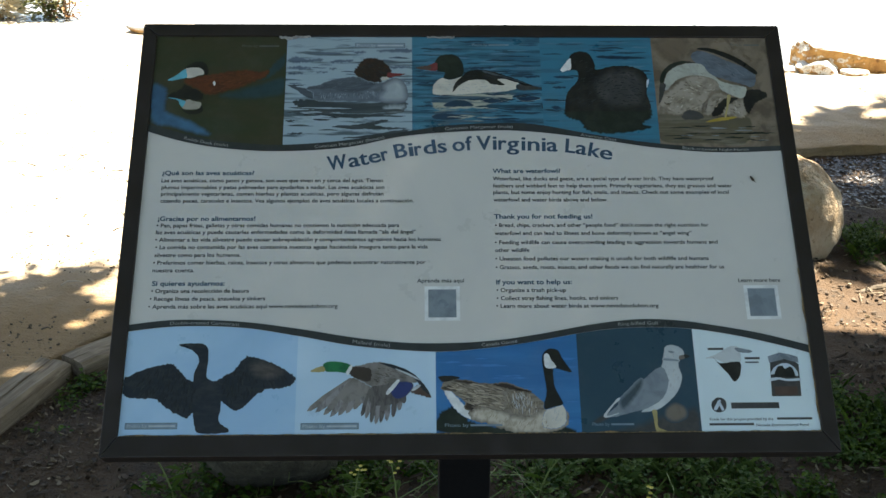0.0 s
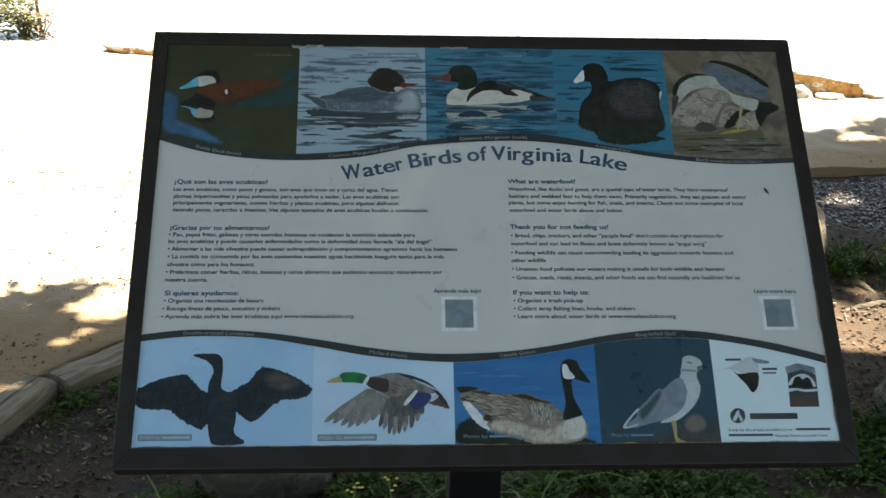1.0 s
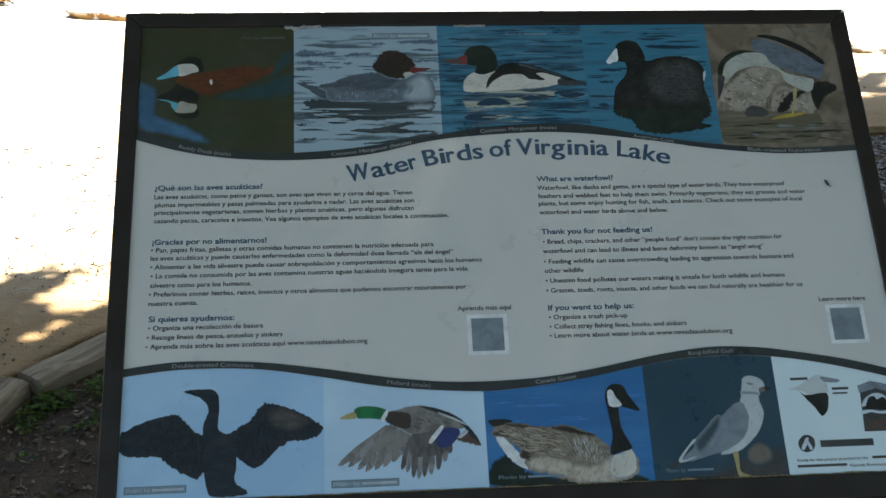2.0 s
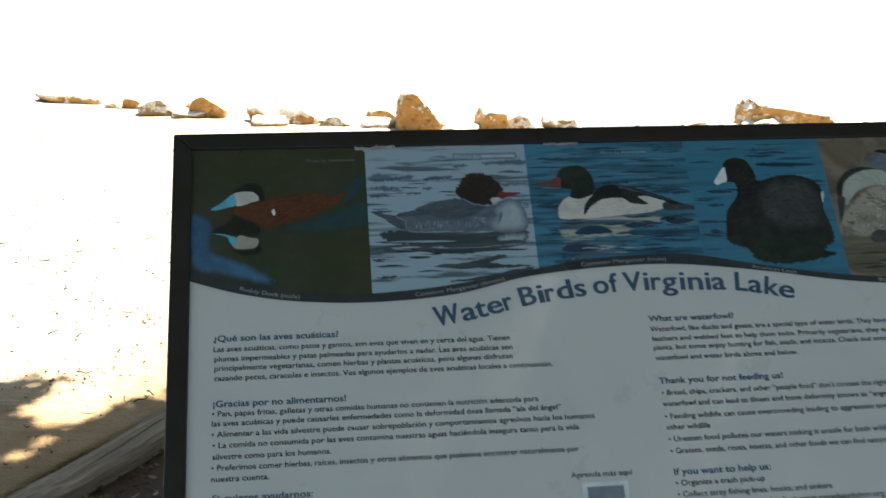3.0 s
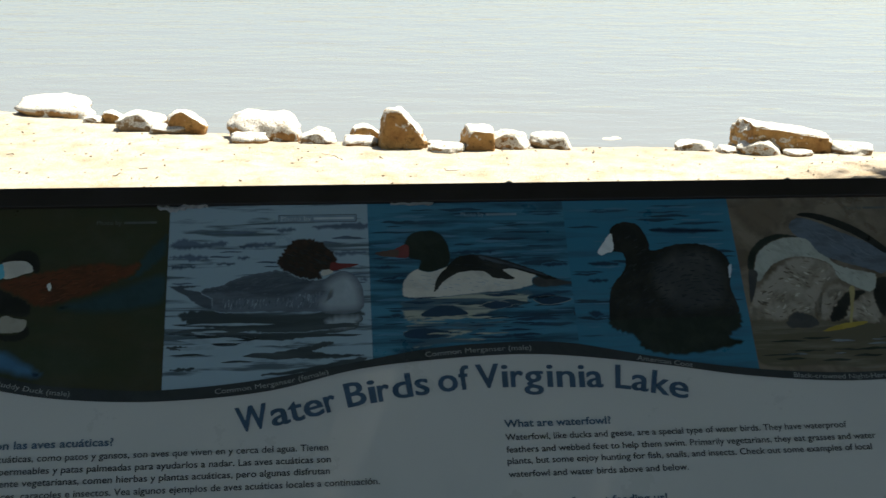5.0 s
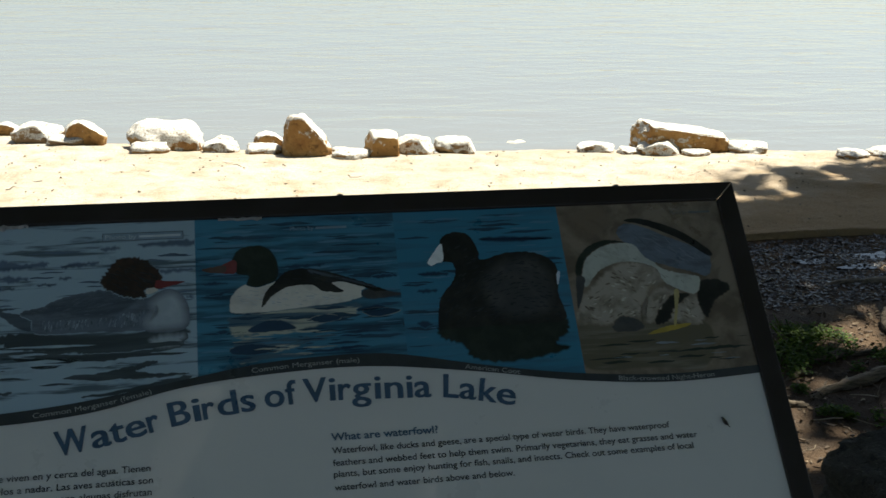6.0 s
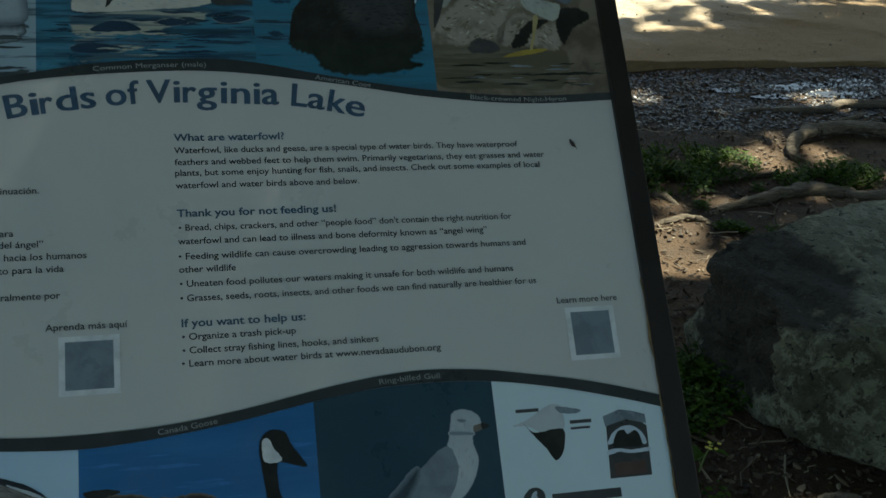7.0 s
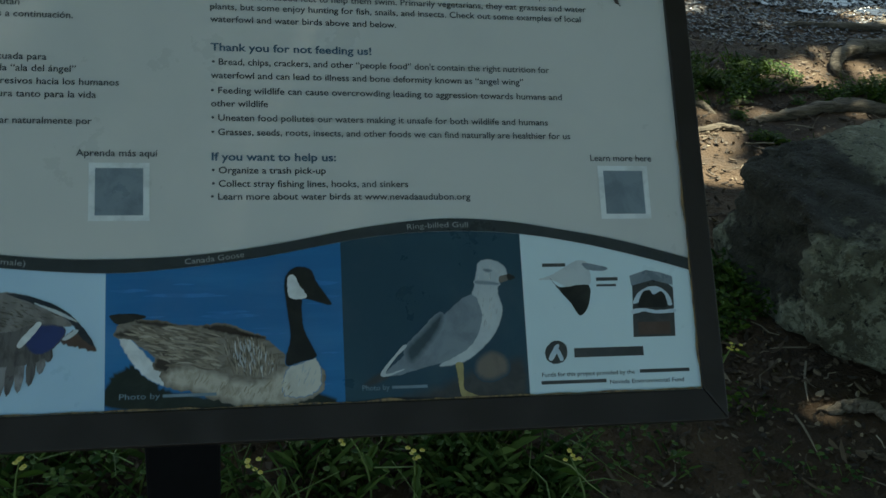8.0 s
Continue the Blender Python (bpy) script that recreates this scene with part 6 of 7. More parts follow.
# ---- timber edging ----
def timber(a, b, width, height, seed):
    """A weathered, slightly bowed timber with worn arrises and a split along its top, from a to b on the ground."""
    bm = bmesh.new()
    a, b = Vector(a), Vector(b)
    d = (b - a).normalized()
    side = Vector((d.y, -d.x))
    long = (b - a).length
    foot = soil_z(a.x, a.y)
    n = max(12, int(long / 0.05))
    rings = []
    for k in range(n + 1):
        p = a.lerp(b, k / n)
        bow = 0.012 * math.sin(3 * k / n + seed)
        z = soil_z(p.x, p.y) - foot
        split = 0.02 + 0.10 * noise.noise((k * 0.16, seed, 3))
        deep = max(0.0, 0.16 + 0.5 * noise.noise((k * 0.23, seed, 8)))
        ring = []
        for u, h in ((-0.5, -0.6), (-0.5, 0.82), (-0.40, 0.98), (split - 0.035, 1.0), (split, 1.0 - deep), (split + 0.03, 1.0), (0.37, 0.97), (0.5, 0.80), (0.5, -0.6)):
            j = 0.005 * noise.noise((k * 0.5, u * 5, seed + h)) + 0.0025 * noise.noise((k * 1.9, u * 9, seed))
            ring.append(bm.verts.new((long * k / n, -(u * width + bow + j), z + h * height + j)))
        rings.append(ring)
    m = len(rings[0])
    for u, v in zip(rings, rings[1:]):
        for k in range(m):
            bm.faces.new((u[k], u[(k + 1) % m], v[(k + 1) % m], v[k]))
    bm.faces.new(rings[0])
    bm.faces.new(rings[-1])
    bmesh.ops.recalc_face_normals(bm, faces=bm.faces)
    ob = part("landscape_timber", bm, TIMBER)
    ob.matrix_world = Matrix.Translation((a.x, a.y, foot)) @ Matrix.Rotation(math.atan2(d.y, d.x), 4, "Z")
    return tagged(ob, "weathered grey-brown timber edging between sand and soil", "timber", "timber edging")


timber((-1.72, -0.72), (-1.075, 1.315), 0.105, 0.060, 1)
timber((-1.045, 1.340), (-0.45, 2.07), 0.105, 0.052, 2)
timber((-0.435, 2.085), (0.17, 2.66), 0.105, 0.055, 3)

# ---- roots ----
def root(points, radii, label="gnarled grey-brown tree root running over the soil"):
    pts = spline([(p[0], p[1], p[2]) for p in points], False, 9)
    n = len(pts) - 1
    bm = bmesh.new()
    where, rad = [], []
    for k, p in enumerate(pts):
        f = k / n * (len(radii) - 1)
        i = min(int(f), len(radii) - 2)
        r = radii[i] + (radii[i + 1] - radii[i]) * (f - i)
        r *= 1 + 0.25 * noise.noise((p[0] * 9, p[1] * 9, 4))
        where.append(Vector((p[0] + 0.01 * noise.noise((k * 0.7, p[1], 2)), p[1] + 0.012 * noise.noise((k * 0.6, p[0], 8)), soil_z(p[0], p[1]) + p[2] - 0.4 * r)))
        rad.append(r)
    rings = []
    for i, (p, r) in enumerate(zip(where, rad)):
        d = (where[min(i + 1, n)] - where[max(i - 1, 0)]).normalized()
        side = d.cross(Vector((0, 0, 1))).normalized()
        up = side.cross(d)
        ring = []
        for k in range(12):
            t = 2 * math.pi * k / 12
            lump = 1 + 0.42 * noise.noise((math.cos(t) * 1.6, math.sin(t) * 1.6, i * 0.22 + r * 40)) + 0.16 * noise.noise((math.cos(t) * 4, math.sin(t) * 4, i * 0.5))
            ring.append(bm.verts.new(p + (side * math.cos(t) * 1.0 + up * math.sin(t) * 0.75) * 0.92 * r * lump))
        rings.append(ring)
    for u, v in zip(rings, rings[1:]):
        for k in range(12):
            bm.faces.new((u[k], u[(k + 1) % 12], v[(k + 1) % 12], v[k]))
    bm.faces.new(rings[-1])
    bm.faces.new(rings[0][::-1])
    bmesh.ops.recalc_face_normals(bm, faces=bm.faces)
    return tagged(part("root", bm, ROOT_BARK, smooth=True), label, "root", "tree roots")


root([(1.68, 1.95, -0.02), (1.8, 2.04, 0.012), (1.98, 2.09, 0.02), (2.13, 2.12, 0.025), (2.28, 2.08, 0.02), (2.38, 2.05, 0.02), (3.4, 2.1, 0.03), (4.4, 2.2, 0.05)], [0.011, 0.025, 0.03, 0.03, 0.028, 0.09])
root([(2.35, 2.44, -0.02), (2.3, 2.46, 0.02), (2.34, 2.55, 0.035), (2.46, 2.64, 0.045), (2.57, 2.68, 0.045), (2.79, 2.68, 0.045), (3.6, 2.5, 0.05), (4.4, 2.4, 0.05)], [0.014, 0.026, 0.032, 0.035, 0.035, 0.09])
root([(2.55, 2.73, 0.0), (2.67, 2.79, 0.02), (2.82, 2.87, 0.02), (2.96, 2.98, 0.0)], [0.01, 0.013, 0.013, 0.009])
root([(2.23, 2.94, -0.02), (2.41, 3.0, 0.012), (2.56, 2.97, 0.015), (2.76, 2.99, 0.02), (3.02, 3.04, 0.025), (3.9, 2.75, 0.03), (4.5, 2.45, 0.04)], [0.01, 0.022, 0.025, 0.027, 0.027, 0.09])
root([(1.69, 2.28, -0.01), (1.88, 2.27, 0.008), (2.11, 2.29, 0.01), (2.27, 2.32, -0.01)], [0.006, 0.01, 0.01, 0.007])
root([(1.48, 1.93, -0.0), (1.6, 1.95, 0.012), (1.66, 1.94, 0.01), (1.7, 1.91, -0.015)], [0.012, 0.016, 0.014, 0.007])
root([(1.57, 2.18, 0.0), (1.62, 2.13, 0.015), (1.66, 2.03, -0.015)], [0.017, 0.019, 0.009])
root([(1.68, 2.11, -0.01), (1.79, 2.17, 0.012), (1.92, 2.18, -0.01)], [0.007, 0.012, 0.006])
root([(1.22, 0.58, -0.01), (1.28, 0.58, 0.015), (1.32, 0.57, 0.016), (1.35, 0.53, 0.01), (1.38, 0.49, -0.01)], [0.009, 0.016, 0.014, 0.01])
root([(1.23, 0.45, 0), (1.26, 0.44, 0.008), (1.31, 0.42, 0.0)], [0.004, 0.006, 0.004])

# ---- litter ----
def chips(name, count, area, size, height_of, material, label, seed, thick=0.0, keep=None, tilt=0.35, kind="stuff", slim=1.0):
    """Flat bits lying about: leaves, bark, pebbles."""
    rng = random.Random(seed)
    verts, faces = [], []
    (x0, x1), (y0, y1) = area
    while count > 0:
        x, y = rng.uniform(x0, x1), rng.uniform(y0, y1)
        count -= 1
        if keep and not keep(x, y, rng):
            continue
        s = size * rng.uniform(0.4, 1.3)
        c = Vector((x, y, height_of(x, y) + 0.1 * s + rng.uniform(0, 0.004)))
        turn = Euler((rng.gauss(0, tilt), rng.gauss(0, tilt), rng.uniform(0, 6.3))).to_matrix()
        w = rng.uniform(0.25, 0.6) * slim
        b0 = len(verts)
        ring = ((-1, 0), (-0.4, -w), (0.5, -0.8 * w), (1, 0.1), (0.4, w), (-0.5, 0.8 * w))
        for u, v in ring:
            verts.append(c + turn @ Vector((u * s * 0.5, v * s * 0.5, 0.12 * s * (u * u - v * v))))
        faces.append(tuple(range(b0, b0 + 6)))
        if thick:
            for u, v in ring:
                verts.append(c + turn @ Vector((u * s * 0.45, v * s * 0.45, thick * s)))
            faces.append(tuple(range(b0 + 6, b0 + 12)))
            for k in range(6):
                faces.append((b0 + k, b0 + (k + 1) % 6, b0 + 6 + (k + 1) % 6, b0 + 6 + k))
    me = bpy.data.meshes.new(name)
    me.from_pydata(verts, [], faces)
    me.materials.append(material)
    return tagged(new(name, me), label, name.replace("_", " "), kind=kind)


def island_material(name, stops, rough=0.8, spec=0.3):
    n = Nodes(name)
    geo = n.add("ShaderNodeNewGeometry")
    c = n.ramp(geo.outputs["Random Per Island"], *stops)
    return n.finish(c, rough, spec=spec)


DEAD_LEAF = island_material("dead_leaf", ((0.0, (0.026, 0.018, 0.011)), (0.6, (0.065, 0.043, 0.025)), (0.9, (0.125, 0.088, 0.052)), (1.0, (0.26, 0.20, 0.13))))
WET_LEAF = island_material("wet_leaf", ((0.0, (0.010, 0.009, 0.008)), (0.85, (0.022, 0.019, 0.016)), (1.0, (0.045, 0.04, 0.034))), 0.36, 0.26)
DARK_CRUMB = island_material("dark_crumb", ((0.0, (0.035, 0.026, 0.018)), (0.7, (0.10, 0.07, 0.045)), (1.0, (0.2, 0.15, 0.10))))
GRIT = island_material("grit", ((0.0, (0.06, 0.045, 0.03)), (0.6, (0.20, 0.15, 0.10)), (1.0, (0.35, 0.28, 0.2))))


def on_soil(x, y, rng):
    return y < lerp_table(BORDER, x) - 0.05


def on_sand(x, y, rng):
    return lerp_table(BORDER, x) + 0.08 < y < lerp_table(SHORE, x) - 0.1


chips("leaf_litter", 12000, ((-1.9, 3.2), (0.1, 3.6)), 0.023, soil_z, DEAD_LEAF, "brown dead leaves and bark chips strewn over soil", 3, 0.0, on_soil)
chips("wood_slivers", 650, ((-1.6, 1.7), (0.25, 1.9)), 0.05, soil_z, DEAD_LEAF, "broken slivers of bark and dry wood on soil", 14, 0.05, on_soil, 0.25, slim=0.35)
chips("leaf_crumbs", 9000, ((-1.3, 1.8), (0.15, 1.4)), 0.014, soil_z, DEAD_LEAF, "crumbled brown leaf litter on shaded soil", 24, 0.0, on_soil, 0.5)
chips("bark_chips", 3200, ((-1.9, 2.6), (0.1, 3.0)), 0.020, soil_z, DEAD_LEAF, "small bark and wood chips strewn over soil", 4, 0.25, on_soil)
chips("wet_leaf_litter", 9000, ((1.45, 4.2), (2.75, 3.62)), 0.027, soil_z, WET_LEAF, "glistening wet dark leaf mulch below the sand edge", 5, 0.0,
      lambda x, y, rng: y < lerp_table(BORDER, x) - 0.03 and y > 2.85 + 0.2 * noise.noise((x * 2, y * 2, 0)) + rng.uniform(-0.12, 0.12), 0.17)
chips("sand_grit", 1500, ((-4, 4.5), (0.5, 6.5)), 0.014, sand_z, GRIT, "scattered dark grit and bits of twig on the sand", 6, 0.3, on_sand)
chips("bark_crumbs", 9000, ((-3.2, -0.5), (1.2, 4.4)), 0.010, sand_z, DARK_CRUMB, "dark crumbs of bark and leaf in drifts on the sand", 16, 0.3,
      lambda x, y, rng: on_sand(x, y, rng) and noise.noise((x * 2.2, y * 3.0, 4)) + rng.uniform(-0.3, 0.1) > 0.08)


def twigs(count, area, length, height_of, material, label, seed, keep, thin=1.0):
    rng = random.Random(seed)
    bm = bmesh.new()
    (x0, x1), (y0, y1) = area
    for k in range(count):
        x, y = rng.uniform(x0, x1), rng.uniform(y0, y1)
        if not keep(x, y, rng):
            continue
        s, a, r = length * rng.uniform(0.3, 1.4), rng.uniform(0, 6.3), rng.uniform(0.0015, 0.004) * thin
        pts = []
        for f in (0, 0.33, 0.66, 1):
            px, py = x + math.cos(a) * s * f, y + math.sin(a) * s * f
            pts.append(Vector((px, py, height_of(px, py) + 0.006 + rng.uniform(0, 0.012))))
            a += rng.gauss(0, 0.25)
        limb(bm, pts, [r, r, 0.8 * r, 0.5 * r], 4)
    return tagged(part("twigs", bm, material), label, "twigs", kind="stuff")


STRAW = island_material("dry_twig", ((0.0, (0.08, 0.058, 0.037)), (0.7, (0.19, 0.15, 0.10)), (1.0, (0.38, 0.32, 0.24))))
twigs(330, ((-1.6, 2.4), (0.2, 3.0)), 0.09, soil_z, STRAW, "thin dry twigs and straws lying on soil", 8, on_soil, 0.6)
twigs(40, ((-3.5, 3.5), (1.5, 5.6)), 0.07, sand_z, STRAW, "few dry twigs lying on the sand", 9, on_sand)
DARK_TWIG = island_material("dark_twig", ((0.0, (0.035, 0.026, 0.018)), (1.0, (0.12, 0.09, 0.06))))
twigs(200, ((-2.6, -0.6), (1.4, 3.8)), 0.04, sand_z, DARK_TWIG, "small dark bits of twig lying on the sand", 19, on_sand)

# ---- weeds ----
WEED_LEAF = leaf_material("weed_leaf", (0.018, 0.046, 0.006), (0.085, 0.135, 0.014), 0.35)
GRASS_LEAF = leaf_material("grass_blade", (0.025, 0.06, 0.012), (0.13, 0.18, 0.045), 0.3)
PETAL = island_material("yellow_petal", ((0.0, (0.55, 0.42, 0.03)), (1.0, (0.60, 0.52, 0.16))), 0.6)
STEM = island_material("green_stem", ((0.0, (0.08, 0.13, 0.03)), (1.0, (0.17, 0.2, 0.06))), 0.6)


def leaf_at(verts, faces, foot, direction, length, width, droop):
    """One folded leaf, from its foot along direction."""
    side = direction.cross(Vector((0, 0, 1)))
    side = side.normalized() if side.length > 1e-4 else Vector((1, 0, 0))
    b0 = len(verts)
    for u, v in ((0, 0), (0.3, 0.8), (0.65, 1.0), (1.0, 0), (0.65, -1.0), (0.3, -0.8)):
        p = foot + direction * (u * length) + side * (v * width * 0.5)
        p = p + Vector((0, 0, abs(v) * width * 0.15 - droop * u * u * length))
        verts.append(p)
    faces.append((b0, b0 + 1, b0 + 2, b0 + 3))
    faces.append((b0, b0 + 3, b0 + 4, b0 + 5))


def weed_patch(x, y, rx, ry, count, tall, seed, blades=0.35, leaf=0.014):
    rng = random.Random(seed)
    verts, faces = [], []
    for k in range(count):
        a, r = rng.uniform(0, 6.3), math.sqrt(rng.random())
        px, py = x + rx * r * math.cos(a), y + ry * r * math.sin(a)
        if noise.noise((px * 7, py * 7, seed)) < -0.18:
            continue
        foot = Vector((px, py, soil_z(px, py)))
        h = tall * rng.uniform(0.25, 1.0) * (1.1 - 0.6 * r)
        lean = rng.uniform(0, 6.3)
        if rng.random() < blades:
            d = Vector((math.cos(lean) * 0.5, math.sin(lean) * 0.5, 1)).normalized()
            leaf_at(verts, faces, foot, d, h * rng.uniform(0.9, 2.0), rng.uniform(0.0009, 0.0021), rng.uniform(0.2, 0.7))
        else:
            top = foot + Vector((0.25 * h * math.cos(lean), 0.25 * h * math.sin(lean), h * 0.75))
            for j in range(rng.choice((2, 3, 3, 4))):
                t = lean + j * 2.1 + rng.uniform(-0.4, 0.4)
                s = leaf * rng.uniform(0.5, 1.25)
                leaf_at(verts, faces, top + Vector((0, 0, rng.uniform(-0.02, 0.01))), Vector((math.cos(t), math.sin(t), rng.uniform(-0.15, 0.6))).normalized(), s, s * 0.75, 0.25)
    me = bpy.data.meshes.new("weed_patch")
    me.from_pydata(verts, [], faces)
    me.materials.append(WEED_LEAF if blades < 0.6 else GRASS_LEAF)
    return tagged(new("weed_patch", me), "low green broad-leaved weeds and grass on shaded soil" if blades < 0.6 else "thin green grass on shaded soil", "weeds", "weeds on the soil", kind="stuff")


for k, (x, y, rx, ry, count, tall, blades) in enumerate((
        (-0.17, 0.78, 0.22, 0.14, 320, 0.09, 0.2), (-0.55, 0.76, 0.16, 0.12, 150, 0.08, 0.3), (0.30, 0.74, 0.18, 0.14, 220, 0.08, 0.4), (0.52, 0.78, 0.30, 0.15, 560, 0.10, 0.45),
        (0.78, 0.72, 0.16, 0.10, 220, 0.07, 0.3), (1.66, 2.27, 0.22, 0.14, 420, 0.09, 0.1), (1.17, 1.14, 0.16, 0.14, 300, 0.09, 0.15), (1.09, 0.93, 0.13, 0.12, 240, 0.08, 0.2),
        (-0.93, 1.18, 0.11, 0.07, 60, 0.06, 0.15), (1.86, 2.40, 0.26, 0.16, 620, 0.09, 0.15), (2.30, 2.22, 0.22, 0.12, 420, 0.09, 0.15), (1.72, 1.84, 0.06, 0.05, 120, 0.05, 0.1), (1.72, 2.05, 0.03, 0.03, 40, 0.03, 0.1), (2.03, 2.18, 0.06, 0.03, 60, 0.03, 0.2),
        (-0.20, 0.48, 0.28, 0.16, 380, 0.10, 0.55), (0.25, 0.46, 0.24, 0.14, 340, 0.10, 0.65), (0.55, 0.46, 0.16, 0.12, 420, 0.12, 0.85), (1.25, 1.02, 0.10, 0.12, 170, 0.08, 0.2),
        (1.02, 0.88, 0.14, 0.10, 150, 0.06, 0.4), (-0.97, 1.27, 0.06, 0.04, 40, 0.05, 0.1), (-0.84, 1.33, 0.06, 0.05, 45, 0.06, 0.1), (-0.70, 1.05, 0.10, 0.08, 30, 0.05, 0.2), (0.85, 0.5, 0.16, 0.10, 70, 0.06, 0.4),
        (1.95, 1.80, 0.15, 0.08, 120, 0.06, 0.2), (1.02, 0.62, 0.16, 0.08, 40, 0.045, 0.3), (1.10, 0.42, 0.16, 0.08, 30, 0.045, 0.35), (-1.0, 0.95, 0.10, 0.08, 18, 0.04, 0.3))):
    weed_patch(x, y, rx, ry, int(count * 2.4), tall, 100 + k, min(0.9, blades + 0.25))


def flowering_weed(height, seed):
    """A thin-stemmed weed with a loose head of small yellow flowers."""
    rng = random.Random(seed)
    w = thing("flowering_weed", (0, 0, 0), "thin green weed with small yellow flowers beside the sign", "weed", "flowering weeds")
    bend = Vector((rng.uniform(-0.5, 0.5), rng.uniform(-0.3, 0.3), 0)) * height
    pts = [Vector((0, 0, -0.01)) + bend * f * f + Vector((0, 0, height * f)) for f in (0, 0.25, 0.5, 0.75, 1)]
    part("stem", limb(bmesh.new(), pts, [0.0022, 0.002, 0.0018, 0.0015, 0.001], 5), STEM, w)
    for f in (0.2, 0.35, 0.5, 0.65):
        p = bend * f * f + Vector((0, 0, height * f))
        a = rng.uniform(0, 6.3)
        verts, faces = [], []
        leaf_at(verts, faces, p, Vector((math.cos(a), math.sin(a), 0.4)).normalized(), 0.05, 0.014, 0.3)
        me = bpy.data.meshes.new("leaf")
        me.from_pydata(verts, [], faces)
        me.materials.append(WEED_LEAF)
        new("leaf", me).parent = w
    for k in range(6):
        c = pts[-1] + Vector((rng.gauss(0, 0.008), rng.gauss(0, 0.008), rng.uniform(-0.02, 0.008)))
        bm = bmesh.new()
        for j in range(4):
            a = j * 1.571 + rng.uniform(-0.2, 0.2)
            d = Vector((math.cos(a), math.sin(a), 0.5)) * 0.0045
            s = Vector((-math.sin(a), math.cos(a), 0)) * 0.0035
            vs = [bm.verts.new(c), bm.verts.new(c + d * 0.6 + s), bm.verts.new(c + d), bm.verts.new(c + d * 0.6 - s)]
            bm.faces.new(vs)
        part("flower", bm, PETAL, w)
    return w


for k, (x, y, h) in enumerate(((-0.20, 0.62, 0.16), (-0.10, 0.60, 0.15), (0.22, 0.66, 0.17), (-0.62, 0.70, 0.18), (0.16, 0.34, 0.17), (0.30, 0.40, 0.15), (0.36, 0.34, 0.16), (-0.26, 0.40, 0.17), (0.66, 0.34, 0.12), (0.50, 0.55, 0.16), (1.07, 0.72, 0.10))):
    w = flowering_weed(h, 300 + k)
    w.location = (x, y, soil_z(x, y))

twigs(70, ((-0.5, 0.75), (0.3, 0.78)), 0.22, lambda x, y: soil_z(x, y) + 0.035 + 0.03 * math.sin(x * 17 + y * 9), STEM, "thin pale green stems trailing through the weeds", 29, on_soil, 0.38)

# ---- shrub, dry grass and sapling at the water's edge ----
SHRUB_LEAF = leaf_material("shrub_leaf", (0.055, 0.075, 0.022), (0.27, 0.26, 0.095), 0.40)
RUSSET_LEAF = leaf_material("russet_leaf", (0.16, 0.075, 0.03), (0.36, 0.20, 0.09), 0.4)
DRY_BLADE = leaf_material("dry_grass", (0.52, 0.43, 0.27), (0.68, 0.60, 0.43), 0.35)
SHRUB_BARK = wood_material("shrub_bark", (0.19, 0.13, 0.085), (0.08, 0.055, 0.035), (8, 8, 2))


def leafy(name, at, tips, label, category, leaf, count, material, seed, stem=0.008, stem_material=None, slim=1.0):
    rng = random.Random(seed)
    base = thing(name, at, label, category)
    verts, faces = [], []
    for tip in tips:
        t = Vector(tip)
        pts = [Vector((t.x * f * (0.6 + 0.4 * f) + rng.gauss(0, 0.01), t.y * f, t.z * f ** 0.9 - 0.03)) for f in (0, 0.2, 0.4, 0.6, 0.8, 1)]
        part("stem", limb(bmesh.new(), pts, [stem, stem * 0.9, stem * 0.75, stem * 0.6, stem * 0.45, stem * 0.25], 6), stem_material or SHRUB_BARK, base)
        for k in range(count):
            f = rng.uniform(0.12, 1.0)
            i = min(int(f * 5), 4)
            p = pts[i].lerp(pts[i + 1], f * 5 - i)
            a = rng.uniform(0, 6.3)
            out = Vector((math.cos(a), math.sin(a), rng.uniform(-0.2, 0.7))).normalized()
            p = p + out * rng.uniform(0, 0.13)
            leaf_at(verts, faces, p, out, leaf * rng.uniform(0.5, 1.2), leaf * rng.uniform(0.35, 0.6) * slim, 0.3)
    me = bpy.data.meshes.new("foliage")
    me.from_pydata(verts, [], faces)
    me.materials.append(material)
    new("foliage", me).parent = base
    return base


SZ = sand_z(-3.05, 7.45)
leafy("shrub", (-2.98, 7.46, SZ), ((-0.34, 0.02, 0.52), (-0.22, -0.05, 0.42), (-0.07, 0.0, 0.44), (0.06, 0.03, 0.36), (0.02, -0.06, 0.42), (-0.16, 0.06, 0.36), (-0.40, 0.0, 0.34),
                                   (0.10, 0.0, 0.24), (-0.1, -0.05, 0.24), (-0.28, 0.0, 0.26)), "sparse green shrub with reddish twigs at the waterline", "shrub", 0.06, 54, SHRUB_LEAF, 21, 0.005)
leafy("shrub", (-2.86, 7.44, SZ), ((0.05, 0.02, 0.30), (-0.05, 0.0, 0.34), (0.0, -0.05, 0.22), (0.10, 0.0, 0.20)), "low russet-leaved shrub at the foot of the sapling", "shrub", 0.05, 34, RUSSET_LEAF, 27)
leafy("shrub", (-3.08, 7.60, SZ), ((-0.42, 0.02, 1.05), (-0.30, 0.05, 1.20), (-0.34, -0.05, 0.85), (-0.20, 0.0, 1.12), (-0.55, 0.0, 0.85)), "thin wispy green shrub behind a denser one", "shrub", 0.06, 90, SHRUB_LEAF, 25, 0.003)
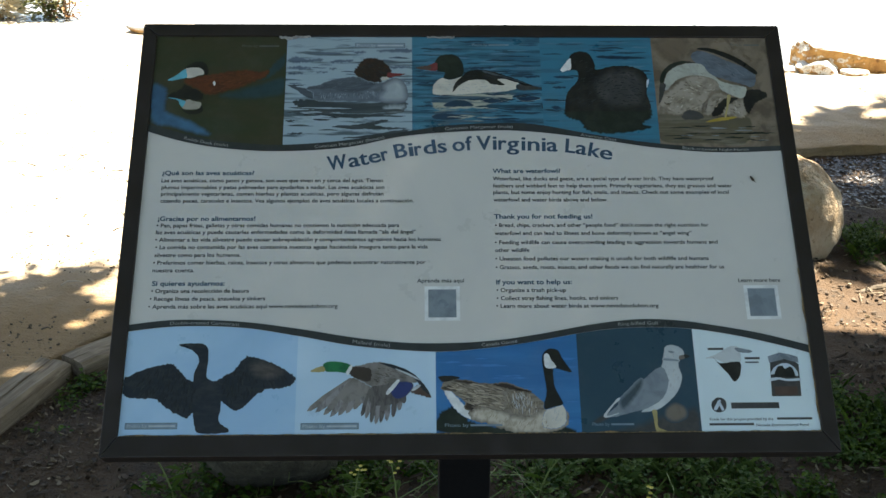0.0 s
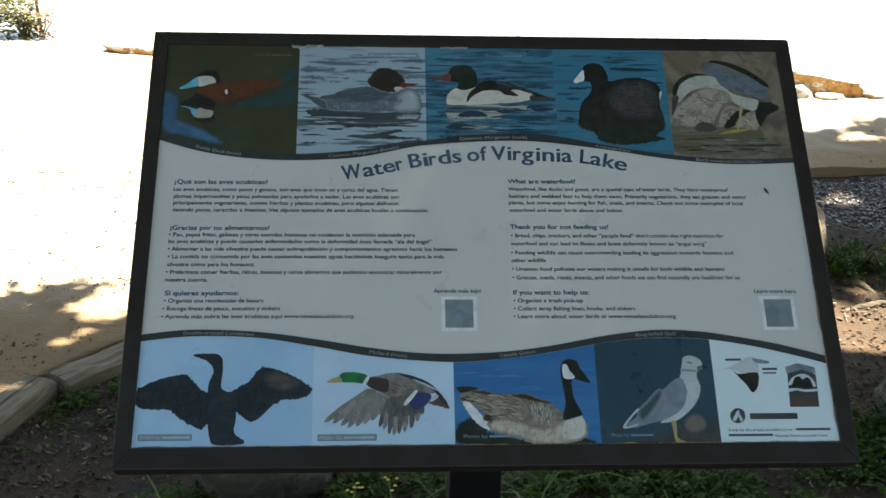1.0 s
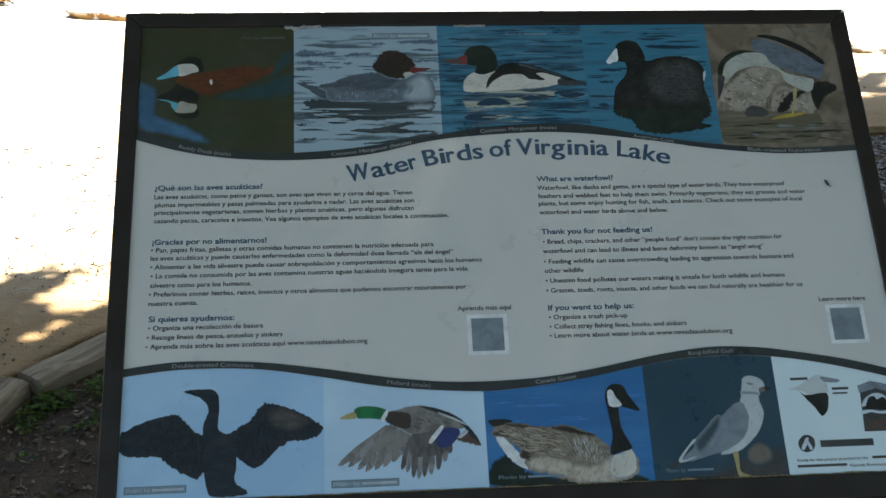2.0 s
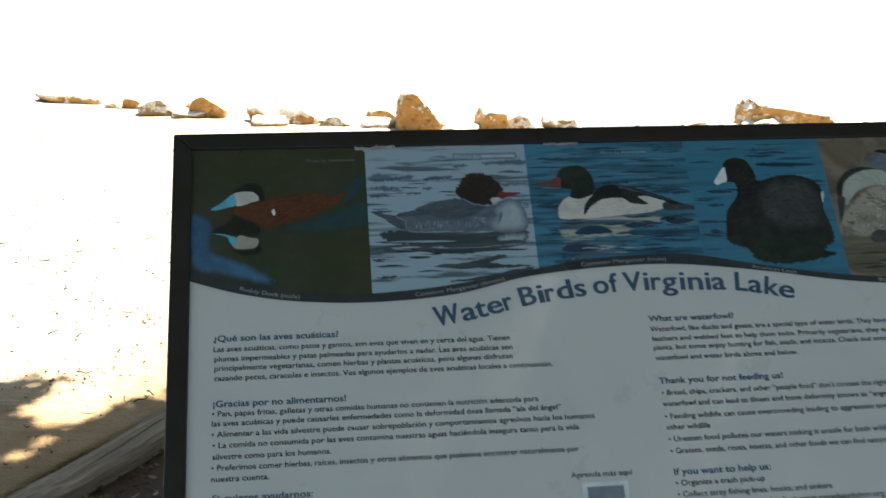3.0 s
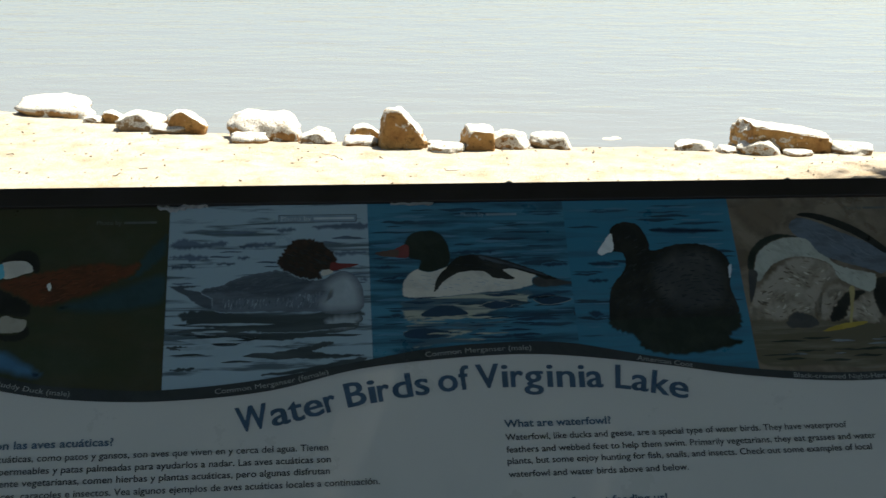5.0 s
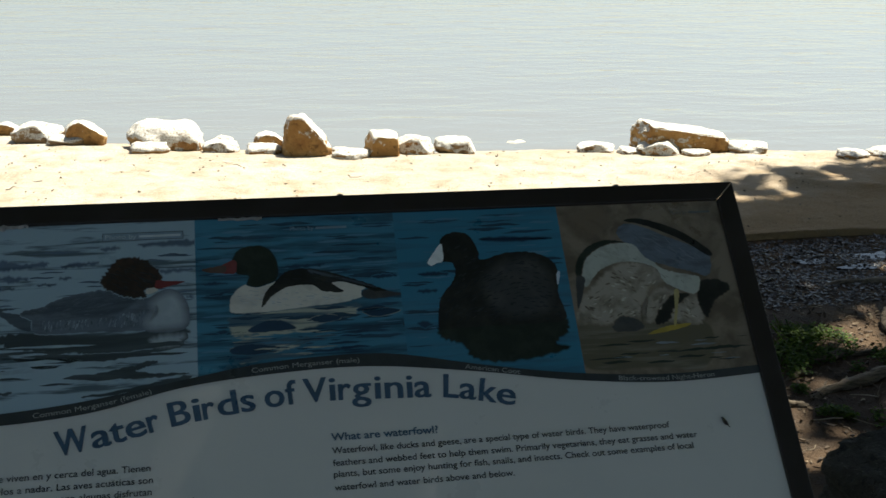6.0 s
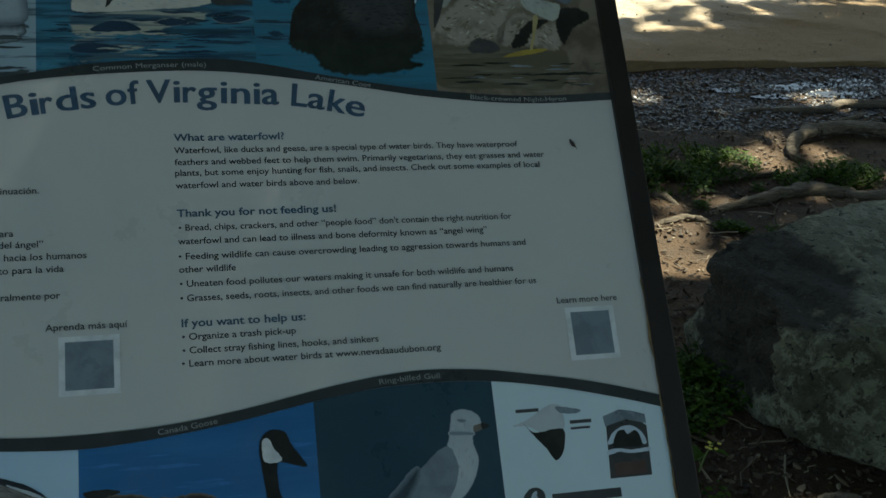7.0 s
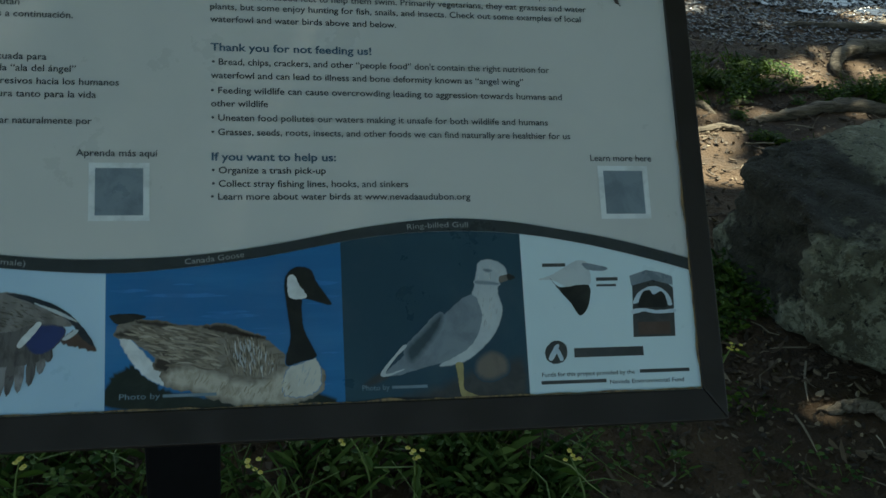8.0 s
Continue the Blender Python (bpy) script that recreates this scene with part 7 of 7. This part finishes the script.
sapling = leafy("sapling", (-2.90, 7.50, SZ), ((-0.03, 0.0, 1.9),), "slim young tree stem with feathery leaves beside the shrub", "sapling", 0.05, 3, SHRUB_LEAF, 22, 0.014)


def feathered_leaf(parent, foot, way, length, count):
    """A leaf of many leaflets in pairs along a drooping stalk."""
    verts, faces = [], []
    side = Vector((-way.y, way.x, 0)).normalized()
    for k in range(count):
        f = (k + 0.5) / count
        p = foot + way * (length * f) + Vector((0, 0, 0.18 * length * f - 0.45 * length * f * f))
        for d in (-1, 1):
            leaf_at(verts, faces, p, (way * 0.5 + side * d * 0.6 + Vector((0, 0, -0.35 * d))).normalized(), 0.035 * (1.2 - 0.5 * f), 0.014, 0.4)
    me = bpy.data.meshes.new("leaf")
    me.from_pydata(verts, [], faces)
    me.materials.append(SHRUB_LEAF)
    new("leaf", me).parent = parent


for z, dx, dy, size in ((0.36, 1.0, -0.2, 0.24), (0.42, 0.8, 0.5, 0.14), (0.86, 1.0, 0.1, 0.30), (0.84, -1.0, 0.2, 0.16), (0.92, 0.7, -0.5, 0.34), (1.0, -0.8, -0.3, 0.25), (1.15, 0.9, 0.3, 0.3)):
    feathered_leaf(sapling, Vector((-0.03 * z / 1.9, 0, z)), Vector((dx, dy, 0.1)).normalized(), size, 7)
leafy("dry_grass_tuft", (-3.40, 7.46, SZ), tuple((0.15 * math.sin(k * 2.4), 0.06 * math.cos(k * 3.1), 0.16 + 0.16 * abs(math.sin(k * 1.7))) for k in range(20)),
      "straw-coloured dry grass tuft beside the shrub", "grass", 0.13, 26, DRY_BLADE, 23, 0.0015, DRY_BLADE, 0.10)


# ---- puddles in the wet mulch ----
def puddle(x, y, rx, ry, seed):
    bm = bmesh.new()
    n = 28
    z = soil_z(x, y) + 0.004
    rim = []
    for k in range(n):
        a = 2 * math.pi * k / n
        r = 1 + 0.35 * noise.noise((math.cos(a) * 1.5 + seed, math.sin(a) * 1.5, seed)) + 0.2 * noise.noise((math.cos(a) * 4, math.sin(a) * 4, seed))
        rim.append(bm.verts.new((x + rx * r * math.cos(a), y + ry * r * math.sin(a), z)))
    top = bm.faces.new(rim)
    low = [bm.verts.new(v.co - Vector((0, 0, 0.05))) for v in rim]
    for k in range(n):
        bm.faces.new((rim[k], low[k], low[(k + 1) % n], rim[(k + 1) % n]))
    bmesh.ops.recalc_face_normals(bm, faces=bm.faces)
    tagged(part("puddle", bm, PUDDLE), "shallow puddle shining in dark wet mulch", "puddle", "puddles", kind="structure")


n_puddle = Nodes("puddle_water")
n_puddle.bump(n_puddle.noise(n_puddle.coords((1, 2, 1)), 18.0, 3), 0.25, 0.01)
PUDDLE = n_puddle.finish((0.02, 0.018, 0.016), 0.06, spec=0.5, IOR=1.33)
for k, (x, y, rx, ry) in enumerate(((3.15, 3.37, 0.32, 0.07), (2.72, 3.33, 0.12, 0.04), (3.00, 3.20, 0.20, 0.05), (2.45, 3.30, 0.08, 0.03), (3.5, 3.26, 0.25, 0.07), (2.62, 3.18, 0.10, 0.03))):
    puddle(x, y, rx, ry, k + 1)
